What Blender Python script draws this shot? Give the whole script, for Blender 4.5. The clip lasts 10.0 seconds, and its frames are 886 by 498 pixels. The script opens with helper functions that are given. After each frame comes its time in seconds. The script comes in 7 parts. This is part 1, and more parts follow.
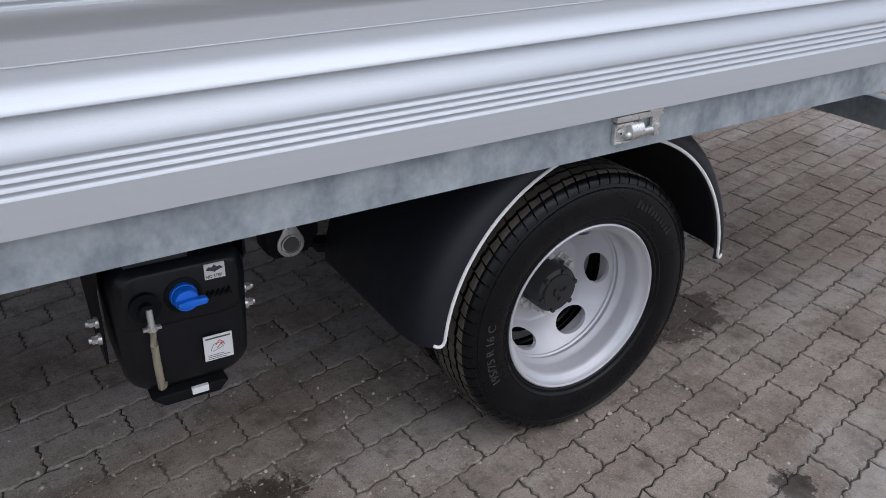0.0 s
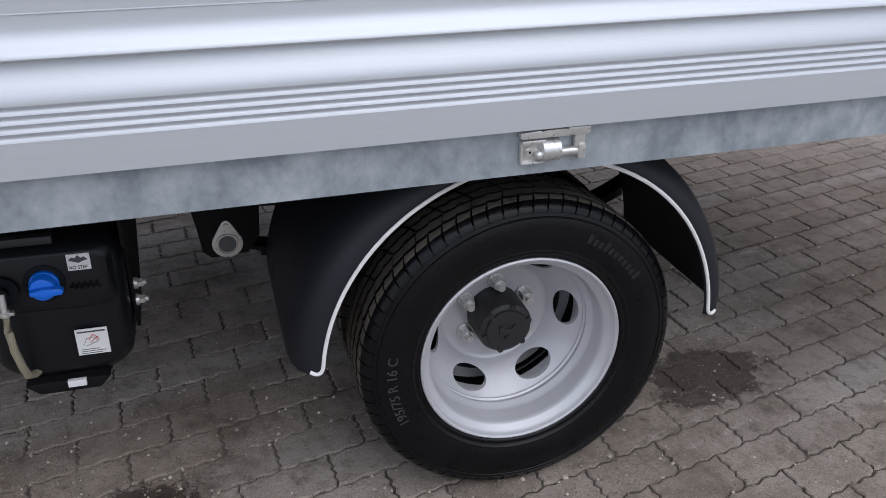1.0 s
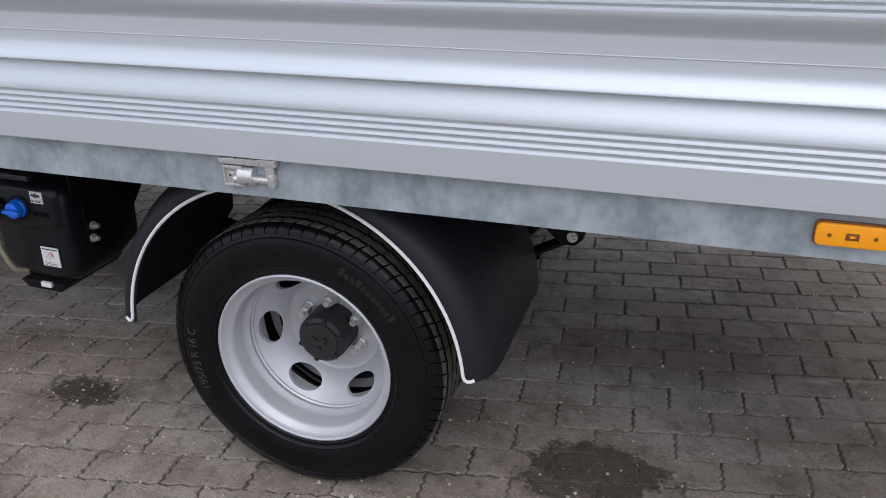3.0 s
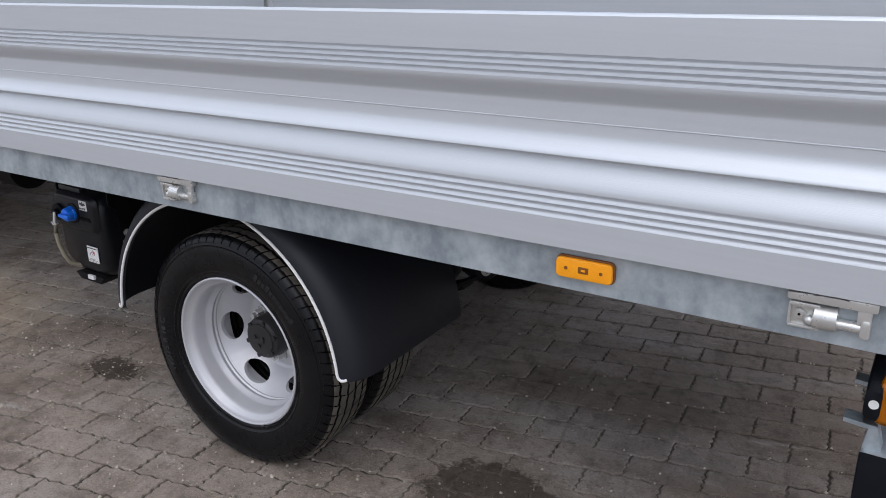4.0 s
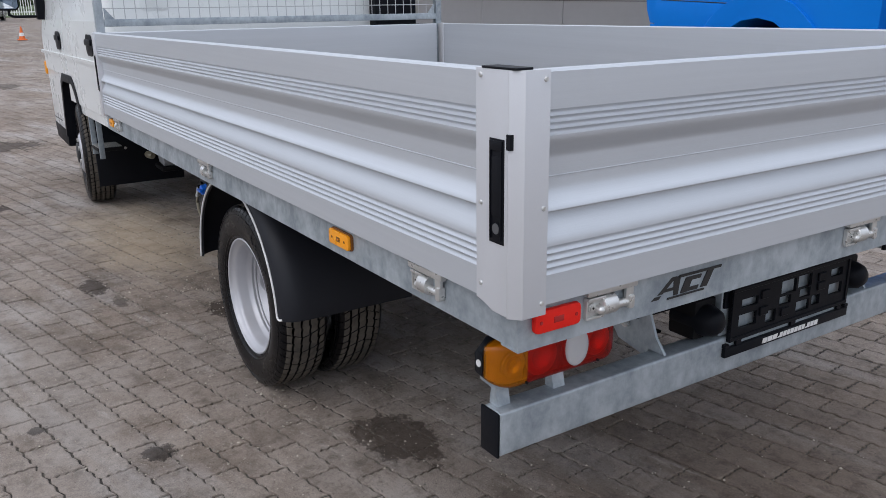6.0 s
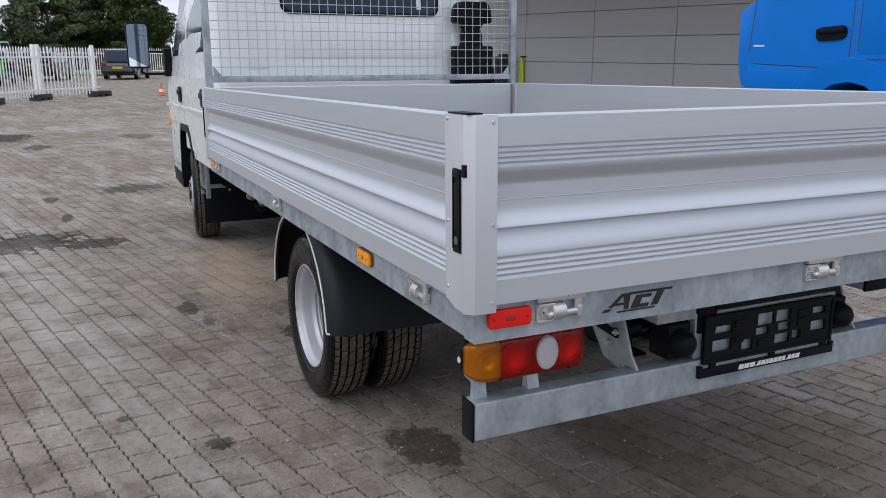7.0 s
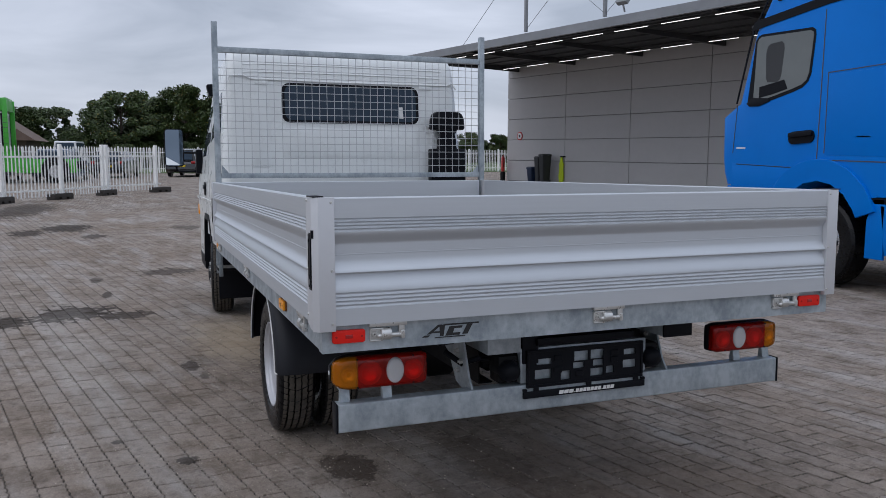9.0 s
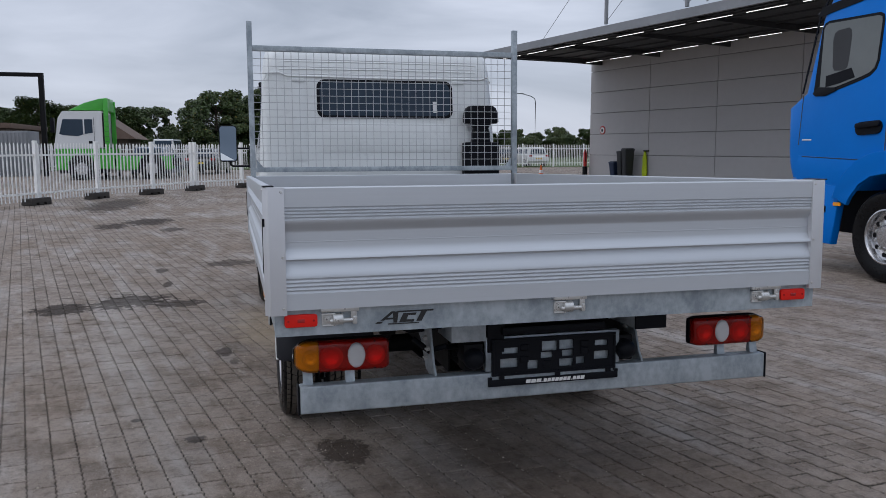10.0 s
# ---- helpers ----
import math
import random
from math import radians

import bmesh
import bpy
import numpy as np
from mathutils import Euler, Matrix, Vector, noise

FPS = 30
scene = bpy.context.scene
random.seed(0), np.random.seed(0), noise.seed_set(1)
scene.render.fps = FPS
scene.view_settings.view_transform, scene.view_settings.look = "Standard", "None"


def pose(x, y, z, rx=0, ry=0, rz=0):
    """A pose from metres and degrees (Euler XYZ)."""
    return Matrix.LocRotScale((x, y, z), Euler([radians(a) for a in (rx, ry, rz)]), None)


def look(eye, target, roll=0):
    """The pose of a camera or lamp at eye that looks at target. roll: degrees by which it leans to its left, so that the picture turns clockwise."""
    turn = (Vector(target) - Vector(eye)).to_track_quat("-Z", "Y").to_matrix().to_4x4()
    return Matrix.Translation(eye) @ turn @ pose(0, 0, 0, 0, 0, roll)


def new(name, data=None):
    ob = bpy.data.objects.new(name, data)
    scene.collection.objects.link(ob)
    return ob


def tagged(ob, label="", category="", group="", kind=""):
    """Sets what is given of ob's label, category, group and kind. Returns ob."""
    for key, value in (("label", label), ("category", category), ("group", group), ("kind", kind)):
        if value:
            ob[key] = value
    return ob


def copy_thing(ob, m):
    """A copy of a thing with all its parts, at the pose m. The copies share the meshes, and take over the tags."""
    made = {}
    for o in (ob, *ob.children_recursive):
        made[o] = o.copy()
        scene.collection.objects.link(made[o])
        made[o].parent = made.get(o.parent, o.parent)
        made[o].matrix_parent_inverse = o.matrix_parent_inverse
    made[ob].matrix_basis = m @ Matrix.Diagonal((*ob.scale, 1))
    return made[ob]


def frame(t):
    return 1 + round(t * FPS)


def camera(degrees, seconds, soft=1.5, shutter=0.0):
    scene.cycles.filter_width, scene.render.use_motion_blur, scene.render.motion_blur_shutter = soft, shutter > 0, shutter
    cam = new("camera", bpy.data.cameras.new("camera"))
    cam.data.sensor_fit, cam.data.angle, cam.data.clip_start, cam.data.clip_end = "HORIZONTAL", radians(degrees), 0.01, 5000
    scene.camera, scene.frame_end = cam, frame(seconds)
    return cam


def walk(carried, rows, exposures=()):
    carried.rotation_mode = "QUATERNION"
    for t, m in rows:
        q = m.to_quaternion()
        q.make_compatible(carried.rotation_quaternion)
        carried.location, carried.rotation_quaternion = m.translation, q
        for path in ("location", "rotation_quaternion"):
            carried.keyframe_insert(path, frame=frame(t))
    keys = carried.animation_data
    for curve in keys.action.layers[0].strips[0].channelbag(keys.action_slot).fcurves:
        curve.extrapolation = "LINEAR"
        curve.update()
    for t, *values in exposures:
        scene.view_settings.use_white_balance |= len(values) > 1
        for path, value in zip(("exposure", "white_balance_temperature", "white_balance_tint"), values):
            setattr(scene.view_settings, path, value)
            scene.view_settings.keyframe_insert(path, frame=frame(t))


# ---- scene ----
import itertools

cam = camera(57.7, 10.0, 0.3)
PATH = [
    (0, (-3.026, -1.157, 1.37), (-2.075, 0.357, 0.473), 1.9),
    (0.5, (-2.733, -1.235, 1.342), (-1.953, 0.387, 0.471), 1.9),
    (1, (-2.403, -1.22, 1.314), (-1.879, 0.495, 0.427), 1.3),
    (1.5, (-2.095, -1.204, 1.325), (-1.807, 0.541, 0.389), 1.5),
    (2, (-1.787, -1.303, 1.353), (-1.84, 0.469, 0.427), 1.0),
    (2.5, (-1.413, -1.333, 1.349), (-1.795, 0.419, 0.463), 0.5),
    (2.7, (-1.24, -1.329, 1.369), (-1.7, 0.415, 0.505), 0.4),
    (3.8, (-0.376, -1.352, 1.414), (-1.277, 0.277, 0.685), 0.4),
    (4, (-0.218, -1.281, 1.432), (-1.23, 0.294, 0.729), -0.15),
    (4.5, (0.108, -1.189, 1.446), (-1.104, 0.271, 0.815), -0.3),
    (5, (0.446, -1.149, 1.461), (-0.967, 0.123, 0.84), -0.75),
    (5.5, (0.73, -1.008, 1.443), (-0.783, 0.142, 0.819), -0.35),
    (5.7, (0.856, -0.921, 1.456), (-0.688, 0.188, 0.834), -0.35),
    (6.8, (1.354, -0.751, 1.479), (-0.386, 0.084, 0.951), 0.2),
    (7, (1.465, -0.761, 1.472), (-0.298, 0.055, 0.998), 0.2),
    (7.5, (1.761, -0.722, 1.485), (-0.05, 0.037, 1.106), 0.2),
    (8, (2.033, -0.596, 1.477), (0.203, 0.132, 1.13), 0.3),
    (8.5, (2.272, -0.561, 1.484), (0.428, 0.152, 1.179), 0.3),
    (9, (2.465, -0.534, 1.491), (0.61, 0.175, 1.252), 0.3),
    (9.5, (2.566, -0.391, 1.487), (0.693, 0.268, 1.245), 0.2),
    (10, (2.668, -0.11, 1.476), (0.747, 0.387, 1.226), -0.1),
]
walk(cam, [(t, look(eye, target, roll)) for t, eye, target, roll in PATH], [(t, e, k, 14) for t, e, k in ((0.0, 0.89, 6460), (2.5, 1.01, 6490), (4.5, 0.92, 6600), (5.7, 0.85, 6560), (7.0, 0.77, 6510), (8.0, 0.42, 6380), (8.5, 0.45, 6380), (9.0, 0.29, 6350), (10.0, 0.23, 6350))])


# ---- light ----
world = bpy.data.worlds.new("overcast_sky")
scene.world = world
world.use_nodes = True
wn, wl = world.node_tree.nodes, world.node_tree.links
wn.clear()
w_out = wn.new("ShaderNodeOutputWorld")
w_bg = wn.new("ShaderNodeBackground")
w_sky = wn.new("ShaderNodeTexSky")
w_sky.sky_type, w_sky.sun_disc = "NISHITA", False
w_sky.sun_elevation, w_sky.sun_rotation = radians(53), radians(161)
w_co = wn.new("ShaderNodeTexCoord")
w_sep = wn.new("ShaderNodeSeparateXYZ")
wl.new(w_co.outputs["Generated"], w_sep.inputs[0])
w_map = wn.new("ShaderNodeMapping")
w_map.inputs["Scale"].default_value = (1.0, 1.0, 4.5)
wl.new(w_co.outputs["Generated"], w_map.inputs[0])
w_noise = wn.new("ShaderNodeTexNoise")
w_noise.inputs["Scale"].default_value, w_noise.inputs["Detail"].default_value = 2.2, 6
w_noise.inputs["Distortion"].default_value = 0.6
wl.new(w_map.outputs[0], w_noise.inputs["Vector"])
w_cl = wn.new("ShaderNodeValToRGB")
w_cl.color_ramp.elements[0].position, w_cl.color_ramp.elements[1].position = 0.36, 0.66
w_cl.color_ramp.elements[0].color = (0.33, 0.375, 0.44, 1)
w_cl.color_ramp.elements[1].color = (0.56, 0.61, 0.69, 1)
wl.new(w_noise.outputs[0], w_cl.inputs[0])
w_grad = wn.new("ShaderNodeValToRGB")
w_grad.color_ramp.elements[0].position, w_grad.color_ramp.elements[1].position = 0.04, 0.75
w_grad.color_ramp.elements[0].color = (0.95, 0.95, 0.95, 1)
w_grad.color_ramp.elements[1].color = (1.48, 1.48, 1.47, 1)
wl.new(w_sep.outputs["Z"], w_grad.inputs[0])
w_mul = wn.new("ShaderNodeMixRGB")
w_mul.blend_type = "MULTIPLY"
w_mul.inputs[0].default_value = 1
wl.new(w_cl.outputs[0], w_mul.inputs[1])
wl.new(w_grad.outputs[0], w_mul.inputs[2])
w_dim = wn.new("ShaderNodeMixRGB")
w_dim.blend_type = "MULTIPLY"
w_dim.inputs[0].default_value = 1
w_dim.inputs[2].default_value = (0.08, 0.08, 0.08, 1)
wl.new(w_sky.outputs[0], w_dim.inputs[1])
w_mix = wn.new("ShaderNodeMixRGB")
w_mix.inputs[0].default_value = 0.9
wl.new(w_dim.outputs[0], w_mix.inputs[1])
wl.new(w_mul.outputs[0], w_mix.inputs[2])
wl.new(w_mix.outputs[0], w_bg.inputs[0])
w_bg.inputs[1].default_value = 1.0
wl.new(w_bg.outputs[0], w_out.inputs[0])

sun = new("sun", bpy.data.lights.new("sun", "SUN"))
sun.data.energy, sun.data.angle, sun.data.color = 0.50, radians(60), (1.0, 0.98, 0.955)
sun.matrix_world = look((6, -17, 24), (0, 0, 0))


# ---- materials ----
def nd(nt, kind, **inputs):
    n = nt.nodes.new(kind)
    for key, value in inputs.items():
        n.inputs[key.replace("_", " ")].default_value = value
    return n


def mat(name, c1, c2=None, rough=0.5, metal=0.0, scale=14.0, big=1.3, bump=0.05, fine=90.0, stretch=(1, 1, 1), rvar=0.12, coat=0.0, islands=0.0, soft=0.25, spec=0.5):
    """A surface with variation at two scales: broad stains and fine grain."""
    m = bpy.data.materials.new(name)
    m.use_nodes = True
    nt = m.node_tree
    bs = nt.nodes["Principled BSDF"]
    c2 = c2 or tuple(v * 0.8 for v in c1)
    co = nt.nodes.new("ShaderNodeTexCoord")
    mp = nt.nodes.new("ShaderNodeMapping")
    mp.inputs["Scale"].default_value = stretch
    nt.links.new(co.outputs["Object"], mp.inputs[0])
    n1 = nd(nt, "ShaderNodeTexNoise", Scale=scale, Detail=5.0, Roughness=0.62)
    n2 = nd(nt, "ShaderNodeTexNoise", Scale=big, Detail=3.0)
    n3 = nd(nt, "ShaderNodeTexNoise", Scale=fine, Detail=2.0)
    for n in (n1, n2, n3):
        nt.links.new(mp.outputs[0], n.inputs["Vector"])
    add = nt.nodes.new("ShaderNodeMath")
    add.operation = "MULTIPLY_ADD"
    add.inputs[1].default_value, add.inputs[2].default_value = 0.6, 0.0
    nt.links.new(n2.outputs[0], add.inputs[0])
    add2 = nt.nodes.new("ShaderNodeMath")
    add2.operation = "MULTIPLY_ADD"
    add2.inputs[1].default_value = 0.4
    nt.links.new(n1.outputs[0], add2.inputs[0])
    nt.links.new(add.outputs[0], add2.inputs[2])
    ramp = nt.nodes.new("ShaderNodeValToRGB")
    ramp.color_ramp.elements[0].position, ramp.color_ramp.elements[1].position = 0.5 - soft, 0.5 + soft
    ramp.color_ramp.elements[0].color, ramp.color_ramp.elements[1].color = (*c1, 1), (*c2, 1)
    nt.links.new(add2.outputs[0], ramp.inputs[0])
    colour = ramp.outputs[0]
    if islands:
        geo = nt.nodes.new("ShaderNodeNewGeometry")
        mr = nd(nt, "ShaderNodeMapRange")
        mr.inputs["To Min"].default_value, mr.inputs["To Max"].default_value = 1 - islands, 1 + islands
        nt.links.new(geo.outputs["Random Per Island"], mr.inputs[0])
        mx = nt.nodes.new("ShaderNodeMixRGB")
        mx.blend_type, mx.inputs[0].default_value = "MULTIPLY", 1
        nt.links.new(colour, mx.inputs[1])
        nt.links.new(mr.outputs[0], mx.inputs[2])
        colour = mx.outputs[0]
    nt.links.new(colour, bs.inputs["Base Color"])
    rr = nd(nt, "ShaderNodeMapRange")
    rr.inputs["To Min"].default_value, rr.inputs["To Max"].default_value = max(0.02, rough - rvar), min(1, rough + rvar)
    nt.links.new(n1.outputs[0], rr.inputs[0])
    nt.links.new(rr.outputs[0], bs.inputs["Roughness"])
    bs.inputs["Metallic"].default_value = metal
    bs.inputs["Specular IOR Level"].default_value = spec
    bs.inputs["Coat Weight"].default_value = coat
    bs.inputs["Coat Roughness"].default_value = 0.08
    if bump:
        bp = nd(nt, "ShaderNodeBump", Strength=bump, Distance=0.004)
        nt.links.new(n3.outputs[0], bp.inputs["Height"])
        nt.links.new(bp.outputs[0], bs.inputs["Normal"])
    return m


def glass(name, tint, rough=0.03):
    """Tinted glass that can be seen through."""
    m = bpy.data.materials.new(name)
    m.use_nodes = True
    nt = m.node_tree
    nt.nodes.clear()
    out = nt.nodes.new("ShaderNodeOutputMaterial")
    tr = nd(nt, "ShaderNodeBsdfTransparent", Color=(*tint, 1))
    gl = nd(nt, "ShaderNodeBsdfGlossy", Roughness=rough)
    fr = nd(nt, "ShaderNodeFresnel", IOR=1.5)
    mx = nt.nodes.new("ShaderNodeMixShader")
    nt.links.new(fr.outputs[0], mx.inputs[0])
    nt.links.new(tr.outputs[0], mx.inputs[1])
    nt.links.new(gl.outputs[0], mx.inputs[2])
    nt.links.new(mx.outputs[0], out.inputs[0])
    return m


def lens(name, colour, tint):
    """Coloured lamp plastic, half clear and half milky."""
    m = glass(name, tint, 0.08)
    nt = m.node_tree
    out = [n for n in nt.nodes if n.bl_idname == "ShaderNodeOutputMaterial"][0]
    clear = out.inputs[0].links[0].from_socket
    co = nt.nodes.new("ShaderNodeTexCoord")
    wv = nd(nt, "ShaderNodeTexWave", Scale=90.0, Distortion=0.5)
    nt.links.new(co.outputs["Object"], wv.inputs["Vector"])
    mr = nd(nt, "ShaderNodeMapRange")
    mr.inputs["To Min"].default_value, mr.inputs["To Max"].default_value = 0.20, 0.24
    nt.links.new(wv.outputs["Fac"], mr.inputs[0])
    df = nd(nt, "ShaderNodeBsdfDiffuse", Color=(*colour, 1))
    mx = nt.nodes.new("ShaderNodeMixShader")
    nt.links.new(mr.outputs[0], mx.inputs[0])
    nt.links.new(clear, mx.inputs[1])
    nt.links.new(df.outputs[0], mx.inputs[2])
    nt.links.new(mx.outputs[0], out.inputs[0])
    return m


def glow(name, colour, strength):
    m = bpy.data.materials.new(name)
    m.use_nodes = True
    bs = m.node_tree.nodes["Principled BSDF"]
    bs.inputs["Base Color"].default_value = (*colour, 1)
    bs.inputs["Emission Color"].default_value = (*colour, 1)
    bs.inputs["Emission Strength"].default_value = strength
    return m


M_ALU = mat("silver_aluminium", (0.59, 0.618, 0.648), (0.53, 0.557, 0.587), rough=0.42, metal=0.45, scale=12, big=1.2, bump=0.05, fine=120, stretch=(0.15, 0.15, 9), rvar=0.06)
M_ALU2 = mat("silver_coated_cap", (0.62, 0.63, 0.65), (0.58, 0.59, 0.61), rough=0.42, metal=0.3, bump=0.04, fine=300, rvar=0.05)
M_GALV = mat("galvanised_steel", (0.46, 0.51, 0.54), (0.245, 0.285, 0.315), rough=0.44, metal=0.35, scale=44, big=9, bump=0.07, fine=150, stretch=(1, 1, 0.8), soft=0.13)
M_ZINC = mat("zinc_plated_steel", (0.72, 0.72, 0.70), (0.50, 0.50, 0.485), rough=0.30, metal=0.65, scale=60, big=12, bump=0.03)
M_BLACKP = mat("black_plastic", (0.005, 0.006, 0.009), (0.009, 0.010, 0.013), rough=0.45, scale=30, big=3, bump=0.06, fine=400, spec=0.11)
M_GUARD = mat("satin_mudguard_plastic", (0.009, 0.010, 0.014), (0.014, 0.015, 0.020), rough=0.50, scale=20, big=2.5, bump=0.05, fine=380, spec=0.30)
M_TANK = mat("moulded_tank_plastic", (0.006, 0.007, 0.010), (0.010, 0.011, 0.014), rough=0.36, scale=24, big=3, bump=0.05, fine=300, spec=0.30)
M_BLACKM = mat("black_painted_steel", (0.006, 0.006, 0.007), (0.012, 0.012, 0.013), rough=0.55, scale=18, big=2.5, bump=0.05, spec=0.12)
M_RUBBER = mat("tyre_rubber", (0.0025, 0.0026, 0.0033), (0.0055, 0.0056, 0.0068), rough=0.30, scale=16, big=5, bump=0.10, fine=170, spec=0.22, rvar=0.18)
M_TREAD = mat("dusty_tyre_tread", (0.048, 0.044, 0.041), (0.165, 0.144, 0.118), rough=0.85, scale=40, big=10, bump=0.15, fine=160, spec=0.15)
M_RIM = mat("silver_painted_rim", (0.56, 0.56, 0.58), (0.44, 0.44, 0.46), rough=0.38, metal=0.3, scale=12, big=3, bump=0.02)
M_HUB = mat("dark_grey_hub_plastic", (0.010, 0.010, 0.011), (0.022, 0.022, 0.023), rough=0.5, scale=40, bump=0.1)
M_WHITE = mat("white_truck_paint", (0.80, 0.825, 0.815), (0.755, 0.78, 0.77), rough=0.28, scale=6, bump=0.0, coat=0.3, rvar=0.04)
M_TRIM = mat("white_edging", (0.82, 0.82, 0.80), (0.72, 0.71, 0.69), rough=0.5)
M_BLUECAP = mat("blue_plastic", (0.006, 0.19, 0.88), (0.006, 0.16, 0.78), rough=0.3, bump=0.02)
M_PAPER = mat("white_label", (0.80, 0.80, 0.79), (0.70, 0.70, 0.69), rough=0.5, scale=60)
M_INK = mat("dark_ink", (0.05, 0.05, 0.055), (0.07, 0.07, 0.075), rough=0.6)
M_REDINK = mat("red_ink", (0.55, 0.07, 0.07), (0.6, 0.12, 0.12), rough=0.6)
M_HOSE = mat("beige_hose", (0.36, 0.33, 0.25), (0.28, 0.25, 0.18), rough=0.35, scale=40)
M_AMBER = mat("amber_lens", (1.0, 0.40, 0.006), (0.88, 0.30, 0.004), rough=0.3, coat=0.12, bump=0.15, fine=160, scale=30)
M_REDL = mat("red_lens", (0.42, 0.010, 0.010), (0.30, 0.006, 0.008), rough=0.16, coat=0.7, bump=0.08, fine=220)
M_REDB = mat("bright_red_lens", (0.80, 0.022, 0.012), (0.70, 0.015, 0.010), rough=0.45, coat=0.05, spec=0.18, bump=0.08, fine=220)
M_CLEARL = mat("clear_lens", (0.66, 0.66, 0.67), (0.54, 0.54, 0.55), rough=0.14, coat=0.8, bump=0.1, fine=200)
M_REDG = lens("red_lens_plastic", (0.85, 0.018, 0.012), (1.0, 0.06, 0.03))
M_AMBG = lens("amber_lens_plastic", (1.0, 0.33, 0.006), (1.0, 0.50, 0.02))
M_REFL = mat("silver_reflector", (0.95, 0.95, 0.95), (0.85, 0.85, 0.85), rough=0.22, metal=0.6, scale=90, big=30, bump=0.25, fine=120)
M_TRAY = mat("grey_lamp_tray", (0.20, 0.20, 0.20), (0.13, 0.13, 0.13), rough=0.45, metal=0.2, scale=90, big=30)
M_MIDREFL = mat("reflector_fade_grey", (0.55, 0.55, 0.55), (0.42, 0.42, 0.42), rough=0.4, metal=0.3, scale=90, big=30, bump=0.2, fine=120)
M_CUP = mat("grey_finger_cup", (0.10, 0.105, 0.11), (0.07, 0.072, 0.076), rough=0.35)
M_GASKET = mat("brown_lamp_gasket", (0.22, 0.075, 0.006), (0.16, 0.05, 0.004), rough=0.5)
M_ACT = mat("black_decal", (0.012, 0.012, 0.013), (0.02, 0.02, 0.02), rough=0.45)
M_WIRE = mat("galvanised_wire", (0.58, 0.59, 0.60), (0.44, 0.45, 0.46), rough=0.45, metal=0.6)
M_DECK = mat("brown_plywood_deck", (0.10, 0.065, 0.04), (0.07, 0.045, 0.03), rough=0.6, stretch=(0.4, 4, 4))
M_SIGNMIRROR = mat("bright_mirror_glass", (0.75, 0.78, 0.80), (0.75, 0.78, 0.80), rough=0.03, metal=1.0, bump=0.0, rvar=0.0)
M_DARKIN = mat("dark_interior_trim", (0.035, 0.037, 0.04), (0.05, 0.052, 0.055), rough=0.8)
# dark blue tint stands in for the dark surroundings the mirror would reflect
M_MIRROR = mat("mirror_glass", (0.16, 0.20, 0.25), (0.16, 0.20, 0.25), rough=0.03, metal=1.0, bump=0.0, rvar=0.0)
M_BLUE = mat("bright_blue_paint", (0.0, 0.180, 0.65), (0.0, 0.160, 0.59), rough=0.3, scale=4, bump=0.01, rvar=0.05, spec=0.10)
M_GREEN = mat("bright_green_paint", (0.05, 0.42, 0.03), (0.04, 0.36, 0.025), rough=0.35, coat=0.4)
M_WALL = mat("grey_wall_panel", (0.50, 0.485, 0.48), (0.44, 0.43, 0.425), rough=0.55, scale=3, big=0.25, bump=0.02, islands=0.03)
M_SEAM = mat("dark_wall_seam", (0.20, 0.195, 0.19), (0.25, 0.245, 0.24), rough=0.6)
M_CANOPY = mat("dark_grey_canopy_steel", (0.055, 0.057, 0.060), (0.038, 0.040, 0.043), rough=0.6, scale=2)
M_FASCIA = mat("grey_fascia", (0.27, 0.28, 0.295), (0.20, 0.21, 0.222), rough=0.5, scale=2)
M_STRIP = glow("tube_light", (1.0, 0.98, 0.94), 1.1)
M_FENCE = mat("white_fence_paint", (0.92, 0.92, 0.90), (0.86, 0.86, 0.83), rough=0.5)
M_FOOT = mat("dark_rubber_foot", (0.035, 0.03, 0.028), (0.055, 0.048, 0.042), rough=0.8)
M_LEAF = mat("leaf_green", (0.030, 0.058, 0.016), (0.075, 0.10, 0.028), rough=0.6, scale=0.9, big=0.25, bump=0.0, islands=0.45)
M_LEAF2 = mat("yellowing_leaf", (0.09, 0.10, 0.02), (0.16, 0.11, 0.02), rough=0.6, scale=0.9, big=0.25, bump=0.0, islands=0.4)
M_BARK = mat("bark", (0.09, 0.07, 0.05), (0.05, 0.04, 0.03), rough=0.9, scale=6)
M_ROOF = mat("brown_roof_tiles", (0.16, 0.11, 0.085), (0.12, 0.08, 0.06), rough=0.8, scale=3)
M_BRICK = mat("dark_brick", (0.10, 0.075, 0.06), (0.07, 0.055, 0.045), rough=0.85, scale=8)
M_ORANGE = mat("cone_orange", (0.75, 0.16, 0.03), (0.68, 0.14, 0.03), rough=0.6)
M_YELLOW = mat("yellow_vest", (0.62, 0.75, 0.02), (0.5, 0.62, 0.02), rough=0.7)
M_BIN = mat("anthracite_bin", (0.025, 0.027, 0.03), (0.035, 0.037, 0.04), rough=0.5)
M_BINBLUE = mat("navy_bin", (0.015, 0.03, 0.07), (0.012, 0.025, 0.06), rough=0.5)
M_REDP = mat("red_paint", (0.55, 0.025, 0.02), (0.45, 0.02, 0.02), rough=0.4)
M_GRASS = mat("grass", (0.05, 0.09, 0.02), (0.08, 0.11, 0.03), rough=0.9, scale=2)


# ---- shaping helpers ----
RAKE_DEG = 1.3
RAKE = Matrix.Translation((0, 0, 0.9)) @ Matrix.Rotation(-radians(RAKE_DEG), 4, "Y") @ Matrix.Translation((0, 0, -0.9))


